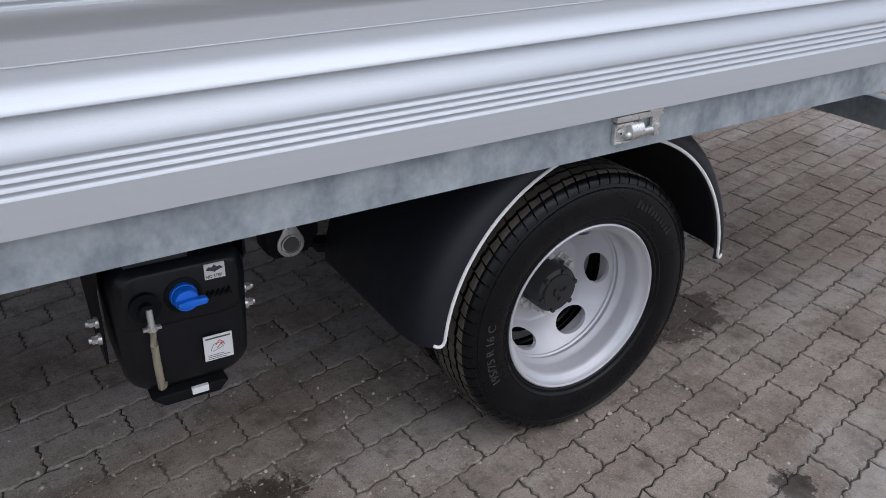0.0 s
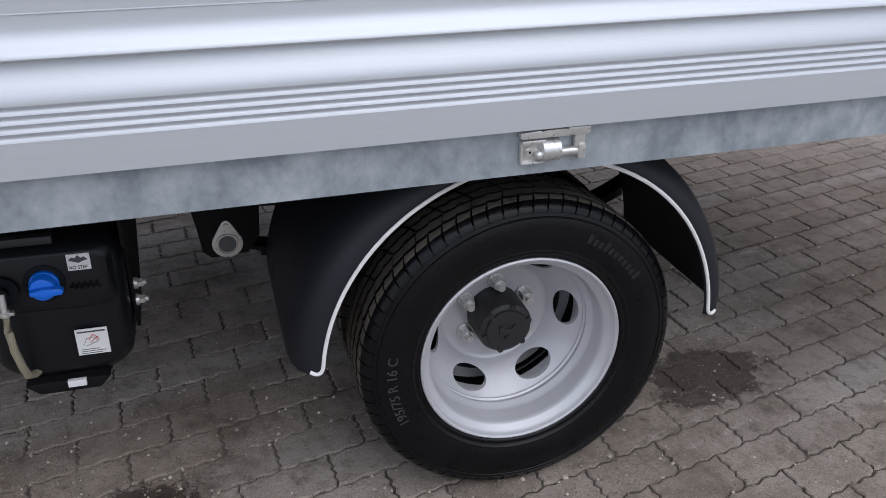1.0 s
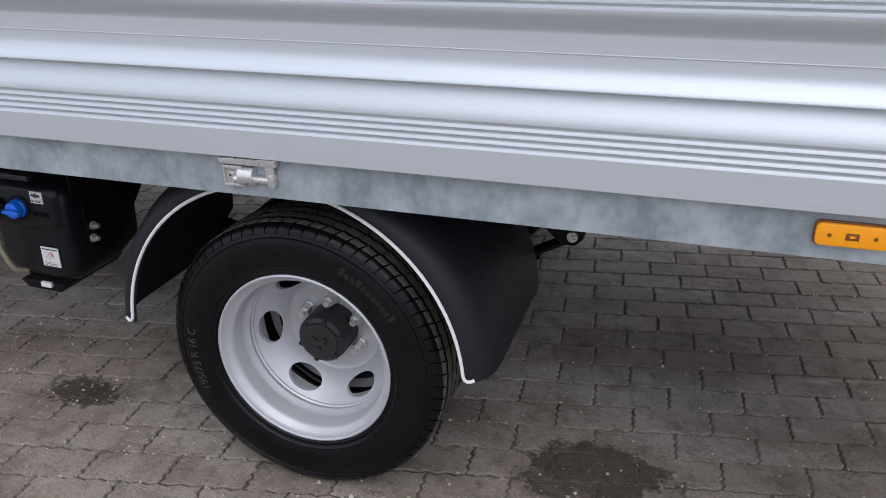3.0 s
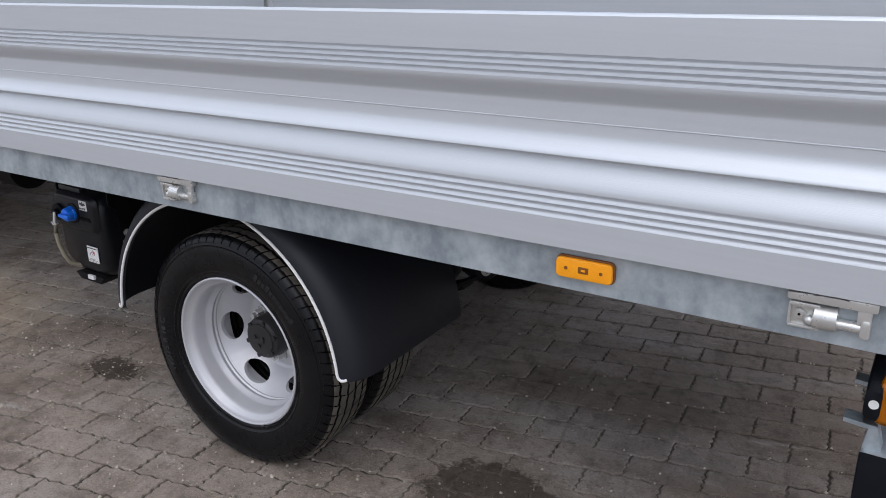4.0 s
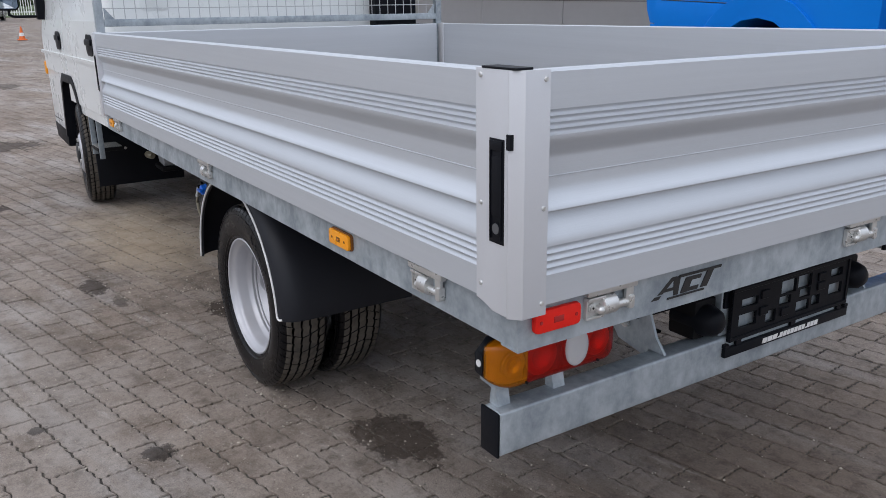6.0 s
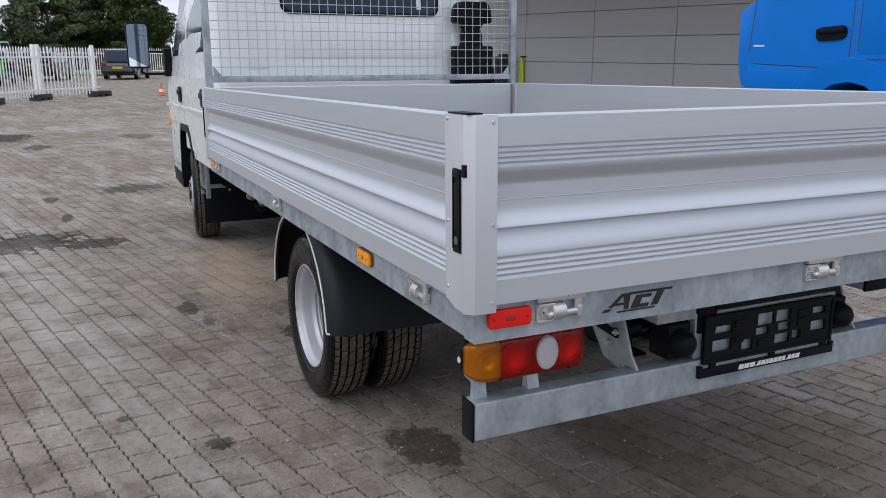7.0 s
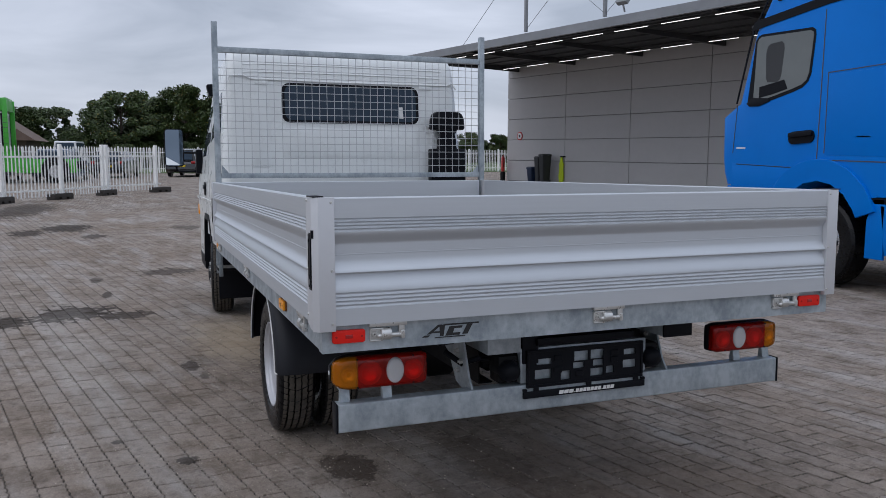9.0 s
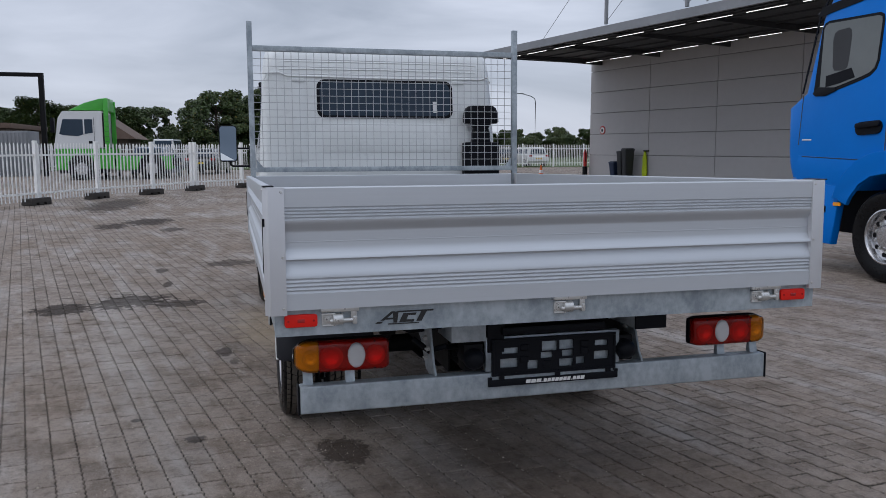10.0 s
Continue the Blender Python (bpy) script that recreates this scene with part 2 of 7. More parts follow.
def finish(bm, name, material, angle=35):
    """Mesh from a bmesh; edges flatter than angle are shaded smooth."""
    bmesh.ops.recalc_face_normals(bm, faces=bm.faces)
    limit = radians(angle)
    for e in bm.edges:
        e.smooth = len(e.link_faces) == 2 and e.calc_face_angle(0) < limit
    for f in bm.faces:
        f.smooth = True
    me = bpy.data.meshes.new(name)
    bm.to_mesh(me)
    bm.free()
    mats = material if isinstance(material, (list, tuple)) else [material]
    for m in mats:
        me.materials.append(m)
    return me


def part(name, bm, material, parent, label="", move=None, angle=35):
    """Links a bmesh as one mesh object under a thing or a part."""
    if move is not None:
        bm.transform(move)
    ob = new(name, finish(bm, name, material, angle))
    ob.parent = parent
    return tagged(ob, label)


def share(name, me, parent, m=None, label=""):
    ob = new(name, me)
    ob.parent = parent
    if m is not None:
        ob.matrix_basis = m
    return tagged(ob, label)


def thing(name, label, category, group="", kind="", at=None):
    ob = new(name)
    ob.empty_display_size = 0.1
    if at is not None:
        ob.matrix_basis = at
    return tagged(ob, label, category, group, kind)


def solid(name, bm, material, label, category="", group="", kind="", angle=35):
    return tagged(new(name, finish(bm, name, material, angle)), label, category, group, kind)


def B():
    return bmesh.new()


def box(bm, x0, x1, y0, y1, z0, z1, bevel=0.0, seg=2, mi=0):
    vs = [bm.verts.new((x, y, z)) for z in (z0, z1) for y in (y0, y1) for x in (x0, x1)]
    fs = [bm.faces.new([vs[i] for i in q]) for q in ((0, 2, 3, 1), (4, 5, 7, 6), (0, 1, 5, 4), (2, 6, 7, 3), (0, 4, 6, 2), (1, 3, 7, 5))]
    for f in fs:
        f.material_index = mi
    if bevel:
        es = {e for f in fs for e in f.edges}
        bmesh.ops.bevel(bm, geom=list(es), offset=bevel, segments=seg, profile=0.6, affect="EDGES")
    return bm


def prism(bm, pts, o, u, v, w, bevel=0.0, mi=0):
    """Outline pts in the plane u, v from o, given depth by the vector w."""
    o, u, v, w = Vector(o), Vector(u), Vector(v), Vector(w)
    a = [bm.verts.new(o + u * p + v * q) for p, q in pts]
    b = [bm.verts.new(o + u * p + v * q + w) for p, q in pts]
    fs = [bm.faces.new(a), bm.faces.new(b[::-1])]
    n = len(pts)
    for i in range(n):
        fs.append(bm.faces.new((a[i], b[i], b[(i + 1) % n], a[(i + 1) % n])))
    for f in fs:
        f.material_index = mi
    if bevel:
        es = {e for f in fs[:2] for e in f.edges}
        bmesh.ops.bevel(bm, geom=list(es), offset=bevel, segments=2, profile=0.6, affect="EDGES")
    return bm


def rod(bm, p0, p1, r, seg=12, r2=None, mi=0):
    p0, p1 = Vector(p0), Vector(p1)
    d = p1 - p0
    m = Matrix.Translation((p0 + p1) / 2) @ d.to_track_quat("Z", "Y").to_matrix().to_4x4()
    out = bmesh.ops.create_cone(bm, cap_ends=True, segments=seg, radius1=r, radius2=r if r2 is None else r2, depth=d.length, matrix=m)
    for v in out["verts"]:
        for f in v.link_faces:
            f.material_index = mi
    return bm


def tube(bm, pts, r, seg=8):
    """A bent tube through pts."""
    pts = [Vector(p) for p in pts]
    rings = []
    for i, p in enumerate(pts):
        d = (pts[min(i + 1, len(pts) - 1)] - pts[max(i - 1, 0)]).normalized()
        q = d.to_track_quat("Z", "Y")
        rings.append([bm.verts.new(p + q @ Vector((r * math.cos(a), r * math.sin(a), 0))) for a in (math.tau * k / seg for k in range(seg))])
    for a, b in zip(rings, rings[1:]):
        for k in range(seg):
            bm.faces.new((a[k], a[(k + 1) % seg], b[(k + 1) % seg], b[k]))
    bm.faces.new(rings[0][::-1])
    bm.faces.new(rings[-1])
    return bm


def lathe(bm, prof, seg=64, closed=False, m=None, mi=0):
    """Turns (radius, height) pairs round the z axis."""
    rings = []
    for r, h in prof:
        rings.append([bm.verts.new((r * math.cos(math.tau * k / seg), r * math.sin(math.tau * k / seg), h)) for k in range(seg)] if r > 1e-6 else [bm.verts.new((0, 0, h))])
    pairs = list(zip(rings, rings[1:])) + ([(rings[-1], rings[0])] if closed else [])
    for a, b in pairs:
        for k in range(seg):
            j = (k + 1) % seg
            if len(a) == 1:
                vs = [a[0], b[j], b[k]]
            elif len(b) == 1:
                vs = [a[k], a[j], b[0]]
            else:
                vs = [a[k], a[j], b[j], b[k]]
            f = bm.faces.new(vs)
            f.material_index = mi
    if m is not None:
        bmesh.ops.transform(bm, matrix=m, verts=[v for ring in rings for v in ring])
    return bm


def rrect(x0, x1, y0, y1, r, n=4):
    pts = []
    for cx, cy, a0 in ((x1 - r, y1 - r, 0), (x0 + r, y1 - r, 90), (x0 + r, y0 + r, 180), (x1 - r, y0 + r, 270)):
        for k in range(n + 1):
            a = radians(a0 + 90 * k / n)
            pts.append((cx + r * math.cos(a), cy + r * math.sin(a)))
    return pts


def loft(bm, rings, caps=True, mi=0):
    vr = [[bm.verts.new(p) for p in ring] for ring in rings]
    n = len(vr[0])
    for a, b in zip(vr, vr[1:]):
        for k in range(n):
            bm.faces.new((a[k], a[(k + 1) % n], b[(k + 1) % n], b[k])).material_index = mi
    if caps:
        bm.faces.new(vr[0][::-1]).material_index = mi
        bm.faces.new(vr[-1]).material_index = mi
    return bm


def lettering(body, size, depth, m, angle=0):
    """A bmesh of raised letters in the built-in font, laid out from its left foot and placed by m."""
    cu = bpy.data.curves.new("letters", "FONT")
    cu.body, cu.size, cu.extrude = body, size, depth
    ob = bpy.data.objects.new("letters", cu)
    scene.collection.objects.link(ob)
    dg = bpy.context.evaluated_depsgraph_get()
    me = bpy.data.meshes.new_from_object(ob.evaluated_get(dg))
    bm = B()
    bm.from_mesh(me)
    bm.transform(m)
    bpy.data.objects.remove(ob)
    bpy.data.meshes.remove(me)
    bpy.data.curves.remove(cu)
    return bm


# ---- the flatbed truck ----
YC = 1.06           # the truck's middle line
BED = 3.56          # length of the loading bed


def flip(bm):
    """Mirrors to the truck's other side."""
    bm.transform(Matrix.Translation((0, 2 * YC, 0)) @ Matrix.Diagonal((1, -1, 1, 1)))
    bmesh.ops.reverse_faces(bm, faces=bm.faces)
    return bm


truck = thing("flatbed_truck", "white double cab truck with a silver aluminium dropside bed", "truck")


def bp(name, bm, material, parent=None, label="", angle=35):
    return part(name, bm, material, parent or truck, label, move=RAKE, angle=angle)


def dropside_outline():
    """Outer face of a dropside from its foot upwards: (depth inwards, height), with fluted bands and two rolled ridges."""
    p = [(0.0, 0.938), (0.0, 0.992)]

    def flutes(z0, pitch):
        for k in range(4):
            for q in range(7):
                a = math.pi * q / 7
                p.append((0.0052 * math.sin(a) ** 0.8, z0 + pitch * (k + q / 7)))
        p.append((0.0, z0 + 4 * pitch))
    flutes(0.993, 0.0130)
    def ease(v):
        return v * v * (3 - 2 * v)
    # lower roll, leaning back most in its middle
    p.append((0.0, 1.046))
    for k in range(1, 13):
        p.append((0.0190 * ease(k / 12), 1.046 + 0.0575 * k / 12))
    # lip of the upper ridge over it, fading into the recessed flat
    p.extend([(0.0140, 1.1040), (0.0060, 1.1045), (0.0024, 1.1060), (0.0008, 1.1085), (0.0012, 1.1110), (0.0034, 1.1150)])
    for k in range(1, 10):
        v = k / 9
        p.append((0.0034 + 0.0154 * (1 - (1 - v) ** 1.9), 1.1150 + 0.0320 * v))
    p.extend([(0.0190, 1.1500), (0.0190, 1.1640), (0.0177, 1.1648), (0.0177, 1.1658), (0.0190, 1.1666), (0.0190, 1.1680), (0.0190, 1.1960), (0.0190, 1.1985)])
    # overhang below the upper flutes, steepest at its foot
    for k in range(1, 13):
        p.append((0.0190 * (1 - ease(k / 12) ** 0.8), 1.1985 + 0.0395 * k / 12))
    flutes(1.2390, 0.0109)
    p.extend([(0.0, 1.344), (0.003, 1.348), (0.029, 1.348), (0.032, 1.344), (0.032, 0.938)])
    return p


OUT = dropside_outline()


def screw(parent, at, way):
    bm = rod(B(), at, Vector(at) + Vector(way) * 0.003, 0.0048, 12, 0.0036)
    rod(bm, Vector(at) + Vector(way) * 0.003, Vector(at) + Vector(way) * 0.0034, 0.0022, 6)
    return bp("screw", bm, M_ZINC, parent)


def side_panel(mirrored):
    bm = prism(B(), OUT, (-BED + 0.06, -0.015, 0), (0, 1, 0), (0, 0, 1), (BED - 0.06 - 0.115, 0, 0))
    if mirrored:
        flip(bm)
    panel = bp("side_panel", bm, M_ALU, label="ribbed silver aluminium dropside panel", angle=24)

    def sub(name, b, m, label=""):
        return bp(name, flip(b) if mirrored else b, m, panel, label)
    cap = [(-0.118, 1.350), (-0.0245, 1.350), (-0.0245, 0.922), (-0.070, 0.922), (-0.092, 0.934), (-0.118, 0.936)]
    bm = prism(B(), cap, (0, -0.021, 0), (1, 0, 0), (0, 0, 1), (0, 0.036, 0), bevel=0.002)
    sub("end_cap", bm, M_ALU2)
    bm = box(B(), -BED, -BED + 0.06, -0.021, 0.02, 0.925, 1.35, 0.002)
    sub("front_end_cap", bm, M_ALU2)
    for x in (-0.056, -BED + 0.03):
        w = 0.0205 if x > -1 else 0.012
        bm = box(B(), x - w, x + w, -0.0225, -0.012, 1.052, 1.235, 0.001)
        box(bm, x - w + 0.003, x + w - 0.003, -0.0255, -0.02, 1.215, 1.232, 0.002)
        box(bm, x - w + 0.004, x - w + 0.007, -0.0255, -0.02, 1.06, 1.215)
        box(bm, x + w - 0.007, x + w - 0.004, -0.0255, -0.02, 1.06, 1.215)
        rod(bm, (x + 0.004, -0.02, 1.078), (x + 0.004, -0.026, 1.078), 0.012, 16)
        box(bm, x - w + 0.008, x + w - 0.008, -0.0245, -0.02, 1.10, 1.205, 0.002)
        latch = sub("latch", bm, M_BLACKP, "black recessed drop latch")
        bm = rod(B(), (x + 0.004, -0.0262, 1.080), (x + 0.004, -0.0272, 1.080), 0.0095, 18)
        bp("finger_cup", flip(bm) if mirrored else bm, M_CUP, latch)
    if not mirrored:
        for z in (0.967, 1.117, 1.338):
            screw(panel, (-0.103, -0.021, z), (0, -1, 0))
    return panel


def hinge(at, way, along, name="hinge"):
    """A cast dropside hinge: plate on the rail, barrel, pin and the strap that hangs from the panel."""
    o, n, u = Vector(at), Vector(way), Vector(along)
    up = Vector((0, 0, 1))
    m = Matrix((( u.x, n.x, up.x, o.x), (u.y, n.y, up.y, o.y), (u.z, n.z, up.z, o.z), (0, 0, 0, 1)))
    ax = ((1, 0, 0), (0, 0, 1))
    # pressed base plate with turned-up edges
    bm = prism(B(), rrect(-0.061, -0.012, -0.027, 0.018, 0.006), (0, 0, 0), *ax, (0, 0.0045, 0), bevel=0.0015)
    prism(bm, rrect(-0.060, -0.014, 0.011, 0.018, 0.003), (0, 0.004, 0), *ax, (0, 0.010, 0), bevel=0.002)
    prism(bm, rrect(-0.060, -0.014, -0.027, -0.0225, 0.002), (0, 0.004, 0), *ax, (0, 0.006, 0), bevel=0.0015)
    prism(bm, rrect(-0.061, -0.0565, -0.024, 0.014, 0.002), (0, 0.004, 0), *ax, (0, 0.006, 0), bevel=0.0015)
    bm.transform(m)
    h = bp(name, bm, M_ZINC, label="zinc plated cast hinge")
    # barrel, its domed end and the pin
    bm = rod(B(), (-0.022, 0.003, -0.004), (0.011, 0.003, -0.004), 0.0205, 28)
    rod(bm, (-0.024, 0.003, -0.004), (-0.022, 0.003, -0.004), 0.0180, 28, 0.0205)
    bm.transform(m)
    bp("hinge_barrel", bm, M_ZINC, h, angle=40)
    bm = rod(B(), (0.010, 0.008, -0.009), (0.046, 0.008, -0.009), 0.0085, 16)
    bm.transform(m)
    bp("hinge_pin", bm, M_ZINC, h, angle=40)
    bm = lathe(B(), [(0.0085, 0.0), (0.0085, 0.010), (0.0075, 0.0145), (0.0045, 0.0175), (0.0, 0.0185)], 18, m=Matrix.Translation((-0.0285, 0.004, -0.009)) @ Matrix.Rotation(radians(-90), 4, "X"))
    bm.transform(m)
    bp("pin_head", bm, M_ZINC, h, angle=40)
    # lug that holds the pin's far end
    bm = prism(B(), rrect(0.044, 0.059, -0.023, 0.006, 0.005), (0, 0.0, 0), *ax, (0, 0.018, 0), bevel=0.004)
    bm.transform(m)
    bp("hinge_lug", bm, M_ZINC, h)
    # strap: a flange under the panel with a short tongue down to the lug
    bm = prism(B(), [(-0.064, 0.034), (-0.064, 0.024), (-0.060, 0.0215), (0.064, 0.0215), (0.066, 0.025), (0.066, 0.037), (0.024, 0.037), (0.016, 0.0325), (-0.018, 0.0325), (-0.026, 0.036)], (0, 0.001, 0), *ax, (0, 0.016, 0), bevel=0.003)
    prism(bm, rrect(0.0380, 0.0580, -0.006, 0.026, 0.005), (0, 0.006, 0), *ax, (0, 0.008, 0), bevel=0.002)
    bm.transform(m)
    bp("hinge_strap", bm, M_ZINC, h)
    bm = rod(B(), (-0.044, 0.004, -0.004), (-0.044, 0.007, -0.004), 0.0100, 20, 0.0090)
    rod(bm, (-0.044, 0.007, -0.004), (-0.044, 0.0105, -0.004), 0.0062, 6)
    bm.transform(m)
    bolt = bp("bolt", bm, M_ZINC, h)
    bm = rod(B(), (-0.044, 0.0106, -0.004), (-0.044, 0.0110, -0.004), 0.0024, 8)
    bm.transform(m)
    bp("bolt_socket", bm, M_BLACKM, bolt)
    return h


def bed():
    # galvanised edge rails
    for mirrored in (False, True):
        c = [(0.008, 0.850), (0.008, 0.937), (0.06, 0.937), (0.06, 0.932), (0.013, 0.932), (0.013, 0.855), (0.045, 0.855), (0.045, 0.850)]
        bm = prism(B(), c, (-BED - 0.03, 0, 0), (0, 1, 0), (0, 0, 1), (BED + 0.03 - 0.0315, 0, 0))
        bp("edge_rail", flip(bm) if mirrored else bm, M_GALV, label="mottled galvanised steel edge rail")
    c = [(-0.028, 0.846), (-0.028, 0.937), (-0.088, 0.937), (-0.088, 0.932), (-0.033, 0.932), (-0.033, 0.851), (-0.078, 0.851), (-0.078, 0.846)]
    bm = prism(B(), c, (0, 0.0065, 0), (1, 0, 0), (0, 0, 1), (0, 2 * YC - 0.013, 0))
    bp("edge_rail", bm, M_GALV, label="mottled galvanised steel rear rail")
    bm = box(B(), -BED, -0.06, 0.062, 2 * YC - 0.062, 0.934, 0.952)
    bp("deck", bm, M_DECK, label="brown plywood deck")
    for k in range(8):
        x = -0.28 - 0.44 * k
        c = [(-0.03, 0.86), (0.03, 0.86), (0.03, 0.866), (0.004, 0.866), (0.004, 0.926), (0.03, 0.926), (0.03, 0.932), (-0.03, 0.932), (-0.03, 0.926), (-0.004, 0.926), (-0.004, 0.866), (-0.03, 0.866)]
        bm = prism(B(), c, (x, 0.062, 0), (1, 0, 0), (0, 0, 1), (0, 2 * YC - 0.124, 0))
        bp("cross_beam", bm, M_GALV)
    side_panel(False)
    side_panel(True)
    # tailgate
    bm = prism(B(), OUT, (-0.005, 0.046, 0), (-1, 0, 0), (0, 0, 1), (0, 2 * YC - 0.092, 0))
    gate = bp("tailgate", bm, M_ALU, label="ribbed silver aluminium tailgate", angle=28)
    for mirrored in (False, True):
        bm = B()
        # corner cap with a chamfered outer edge
        outline = [(-0.0232, -0.0235), (-0.0205, -0.0245), (0.0, -0.006), (0.0, 0.046), (-0.020, 0.046), (-0.020, 0.01), (-0.0232, 0.01)]
        prism(bm, outline, (0, 0, 0.922), (1, 0, 0), (0, 1, 0), (0, 0, 0.427), bevel=0.0015)
        bp("corner_cap", flip(bm) if mirrored else bm, M_ALU2, gate)
        bm = box(B(), -0.100, -0.006, -0.022, 0.014, 1.349, 1.353, 0.001)
        bp("top_plug", flip(bm) if mirrored else bm, M_BLACKP, gate)
        bm = box(B(), -0.0242, -0.0140, -0.0265, -0.014, 1.220, 1.246)
        bp("latch_slot", flip(bm) if mirrored else bm, M_BLACKP, gate)
        for z in (0.945, 1.117, 1.333):
            y = 0.036 if not mirrored else 2 * YC - 0.036
            screw(gate, (0.0, y, z), (1, 0, 0))
    # front board of the bed and its corner posts
    bm = prism(B(), OUT, (-BED - 0.002, 0.05, 0), (1, 0, 0), (0, 0, 1), (0, 2 * YC - 0.10, 0))
    bp("front_panel", bm, M_ALU, label="silver aluminium front board of the bed", angle=28)
    for x, y in ((-1.835, 0.008), (-0.325, 0.008), (-3.28, 0.008)):
        hinge((x, y, 0.898), (0, -1, 0), (1, 0, 0))
    for x in (-1.835, -0.325, -3.28):
        hinge((x, 2 * YC - 0.008, 0.898), (0, 1, 0), (-1, 0, 0))
    for y in (0.222, 1.064, 1.888):
        hinge((-0.028, y, 0.903), (1, 0, 0), (0, 1, 0))
    # side marker lamps
    for x, w in ((-0.735, 0.055), (-3.42, 0.045)):
        bm = prism(B(), rrect(-w, w, -0.0195, 0.0195, 0.009), (x, 0.002, 0.898), (1, 0, 0), (0, 0, 1), (0, -0.009, 0), bevel=0.004)
        lamp = bp("side_marker_lamp", bm, M_AMBER, label="amber side marker lamp")
        bm = prism(B(), rrect(-w - 0.0022, w + 0.0022, -0.0217, 0.0217, 0.011), (x, 0.0078, 0.898), (1, 0, 0), (0, 0, 1), (0, -0.0062, 0), bevel=0.001)
        bp("gasket", bm, M_GASKET, lamp)
        bm = box(B(), x - 0.010, x + 0.010, -0.0078, -0.0065, 0.892, 0.904, 0.0012)
        bp("bulb", bm, M_GASKET, lamp)
        bp("filament", box(B(), x - 0.004, x + 0.004, -0.0084, -0.0079, 0.896, 0.900), M_AMBER, lamp)
        for q in (-0.62, 0.62):
            bp("lamp_screw", rod(B(), (x + q * w, -0.0068, 0.898), (x + q * w, -0.0078, 0.898), 0.0034, 10), M_GASKET, lamp)
    # red rear marker lamps
    for y in (0.092, 2 * YC - 0.107):
        bm = prism(B(), rrect(-0.055, 0.055, -0.022, 0.022, 0.010), (-0.029, y, 0.899), (0, 1, 0), (0, 0, 1), (0.013, 0, 0), bevel=0.005)
        lamp = bp("rear_marker_lamp", bm, M_REDB, label="red rear marker lamp")
        bm = box(B(), -0.018, -0.0150, y - 0.012, y + 0.012, 0.893, 0.905, 0.001)
        bp("bulb", bm, M_REDL, lamp)
        for s in (-0.042, 0.042):
            bp("lamp_screw", rod(B(), (-0.017, y + s, 0.899), (-0.0148, y + s, 0.899), 0.0036, 10), M_REDL, lamp)
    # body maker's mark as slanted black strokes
    thick = itertools.count(6, 3)

    def stroke(pts):
        bp("decal_stroke", prism(B(), pts, (-0.0277, 0.35, 0.872), (0, 1, 0), (0, 0, 1), (next(thick) * 0.0001, 0, 0)), M_ACT, label="slanted black stroke of the body maker's mark")
    stroke([(-0.006, 0.001), (0.016, 0.001), (0.024, 0.008), (0.003, 0.008)])
    stroke([(0.012, 0.011), (0.026, 0.011), (0.066, 0.042), (0.052, 0.042)])
    stroke([(0.057, 0.040), (0.078, 0.042), (0.072, 0.002), (0.059, 0.002)])
    stroke([(0.03, 0.014), (0.07, 0.014), (0.07, 0.020), (0.038, 0.020)])
    stroke([(0.082, 0.004), (0.130, 0.002), (0.134, 0.011), (0.085, 0.011)])
    stroke([(0.0785, 0.0025), (0.101, 0.0025), (0.115, 0.0335), (0.094, 0.0335)])
    stroke([(0.095, 0.026), (0.138, 0.026), (0.141, 0.034), (0.098, 0.034)])
    stroke([(0.140, 0.004), (0.159, 0.004), (0.178, 0.0375), (0.159, 0.0375)])
    stroke([(0.072, 0.038), (0.200, 0.038), (0.203, 0.043), (0.074, 0.043)])
    stroke([(0.040, -0.003), (0.150, -0.003), (0.151, 0.0), (0.041, 0.0)])


bed()


def ladder_frame():
    """Wire-mesh bulkhead behind the cab."""
    x0, x1 = -BED - 0.045, -BED - 0.005
    bm = box(B(), x0, x1, 0.012, 0.052, 0.86, 2.49, 0.003)
    frame_ob = bp("mesh_bulkhead", bm, M_GALV, label="galvanised wire mesh bulkhead frame")
    bp("post", box(B(), x0, x1, 2 * YC - 0.03, 2 * YC + 0.012, 0.86, 2.49, 0.003), M_GALV, frame_ob)
    bp("top_rail", box(B(), x0, x1, 0.053, 2 * YC - 0.031, 2.275, 2.315, 0.003), M_GALV, frame_ob)
    bp("lower_rail", box(B(), x0, x1, 0.053, 2 * YC - 0.031, 1.375, 1.412, 0.003), M_GALV, frame_ob)
    ny, nz = 36, 15
    xm = x0 + 0.012
    wm = finish(rod(B(), (0, 0, 1.405), (0, 0, 2.285), 0.0023, 6), "wire", M_WIRE)
    wm.transform(RAKE @ Matrix.Translation((xm, 0, 0)))
    for k in range(1, ny):
        share("wire", wm, frame_ob, Matrix.Translation((0, 0.053 + (2 * YC - 0.084) * k / ny, 0)))
    hm = finish(rod(B(), (xm + 0.004, 0.05, 0), (xm + 0.004, 2 * YC - 0.028, 0), 0.0023, 6), "wire", M_WIRE)
    for k in range(1, nz + 1):
        z = 1.412 + 0.863 * k / (nz + 1)
        p = RAKE @ Vector((xm, 0, z))
        share("wire", hm, frame_ob, Matrix.Translation((p.x - xm, 0, p.z)))
    for y in (0.06, 2 * YC - 0.04):
        bp("gusset", prism(B(), [(0, 0), (0.05, 0), (0, 0.06)], (x1 - 0.006, y - 0.003, 1.412), (0, 1 if y < 1 else -1, 0), (0, 0, 1), (0.005, 0, 0)), M_GALV, frame_ob)


ladder_frame()


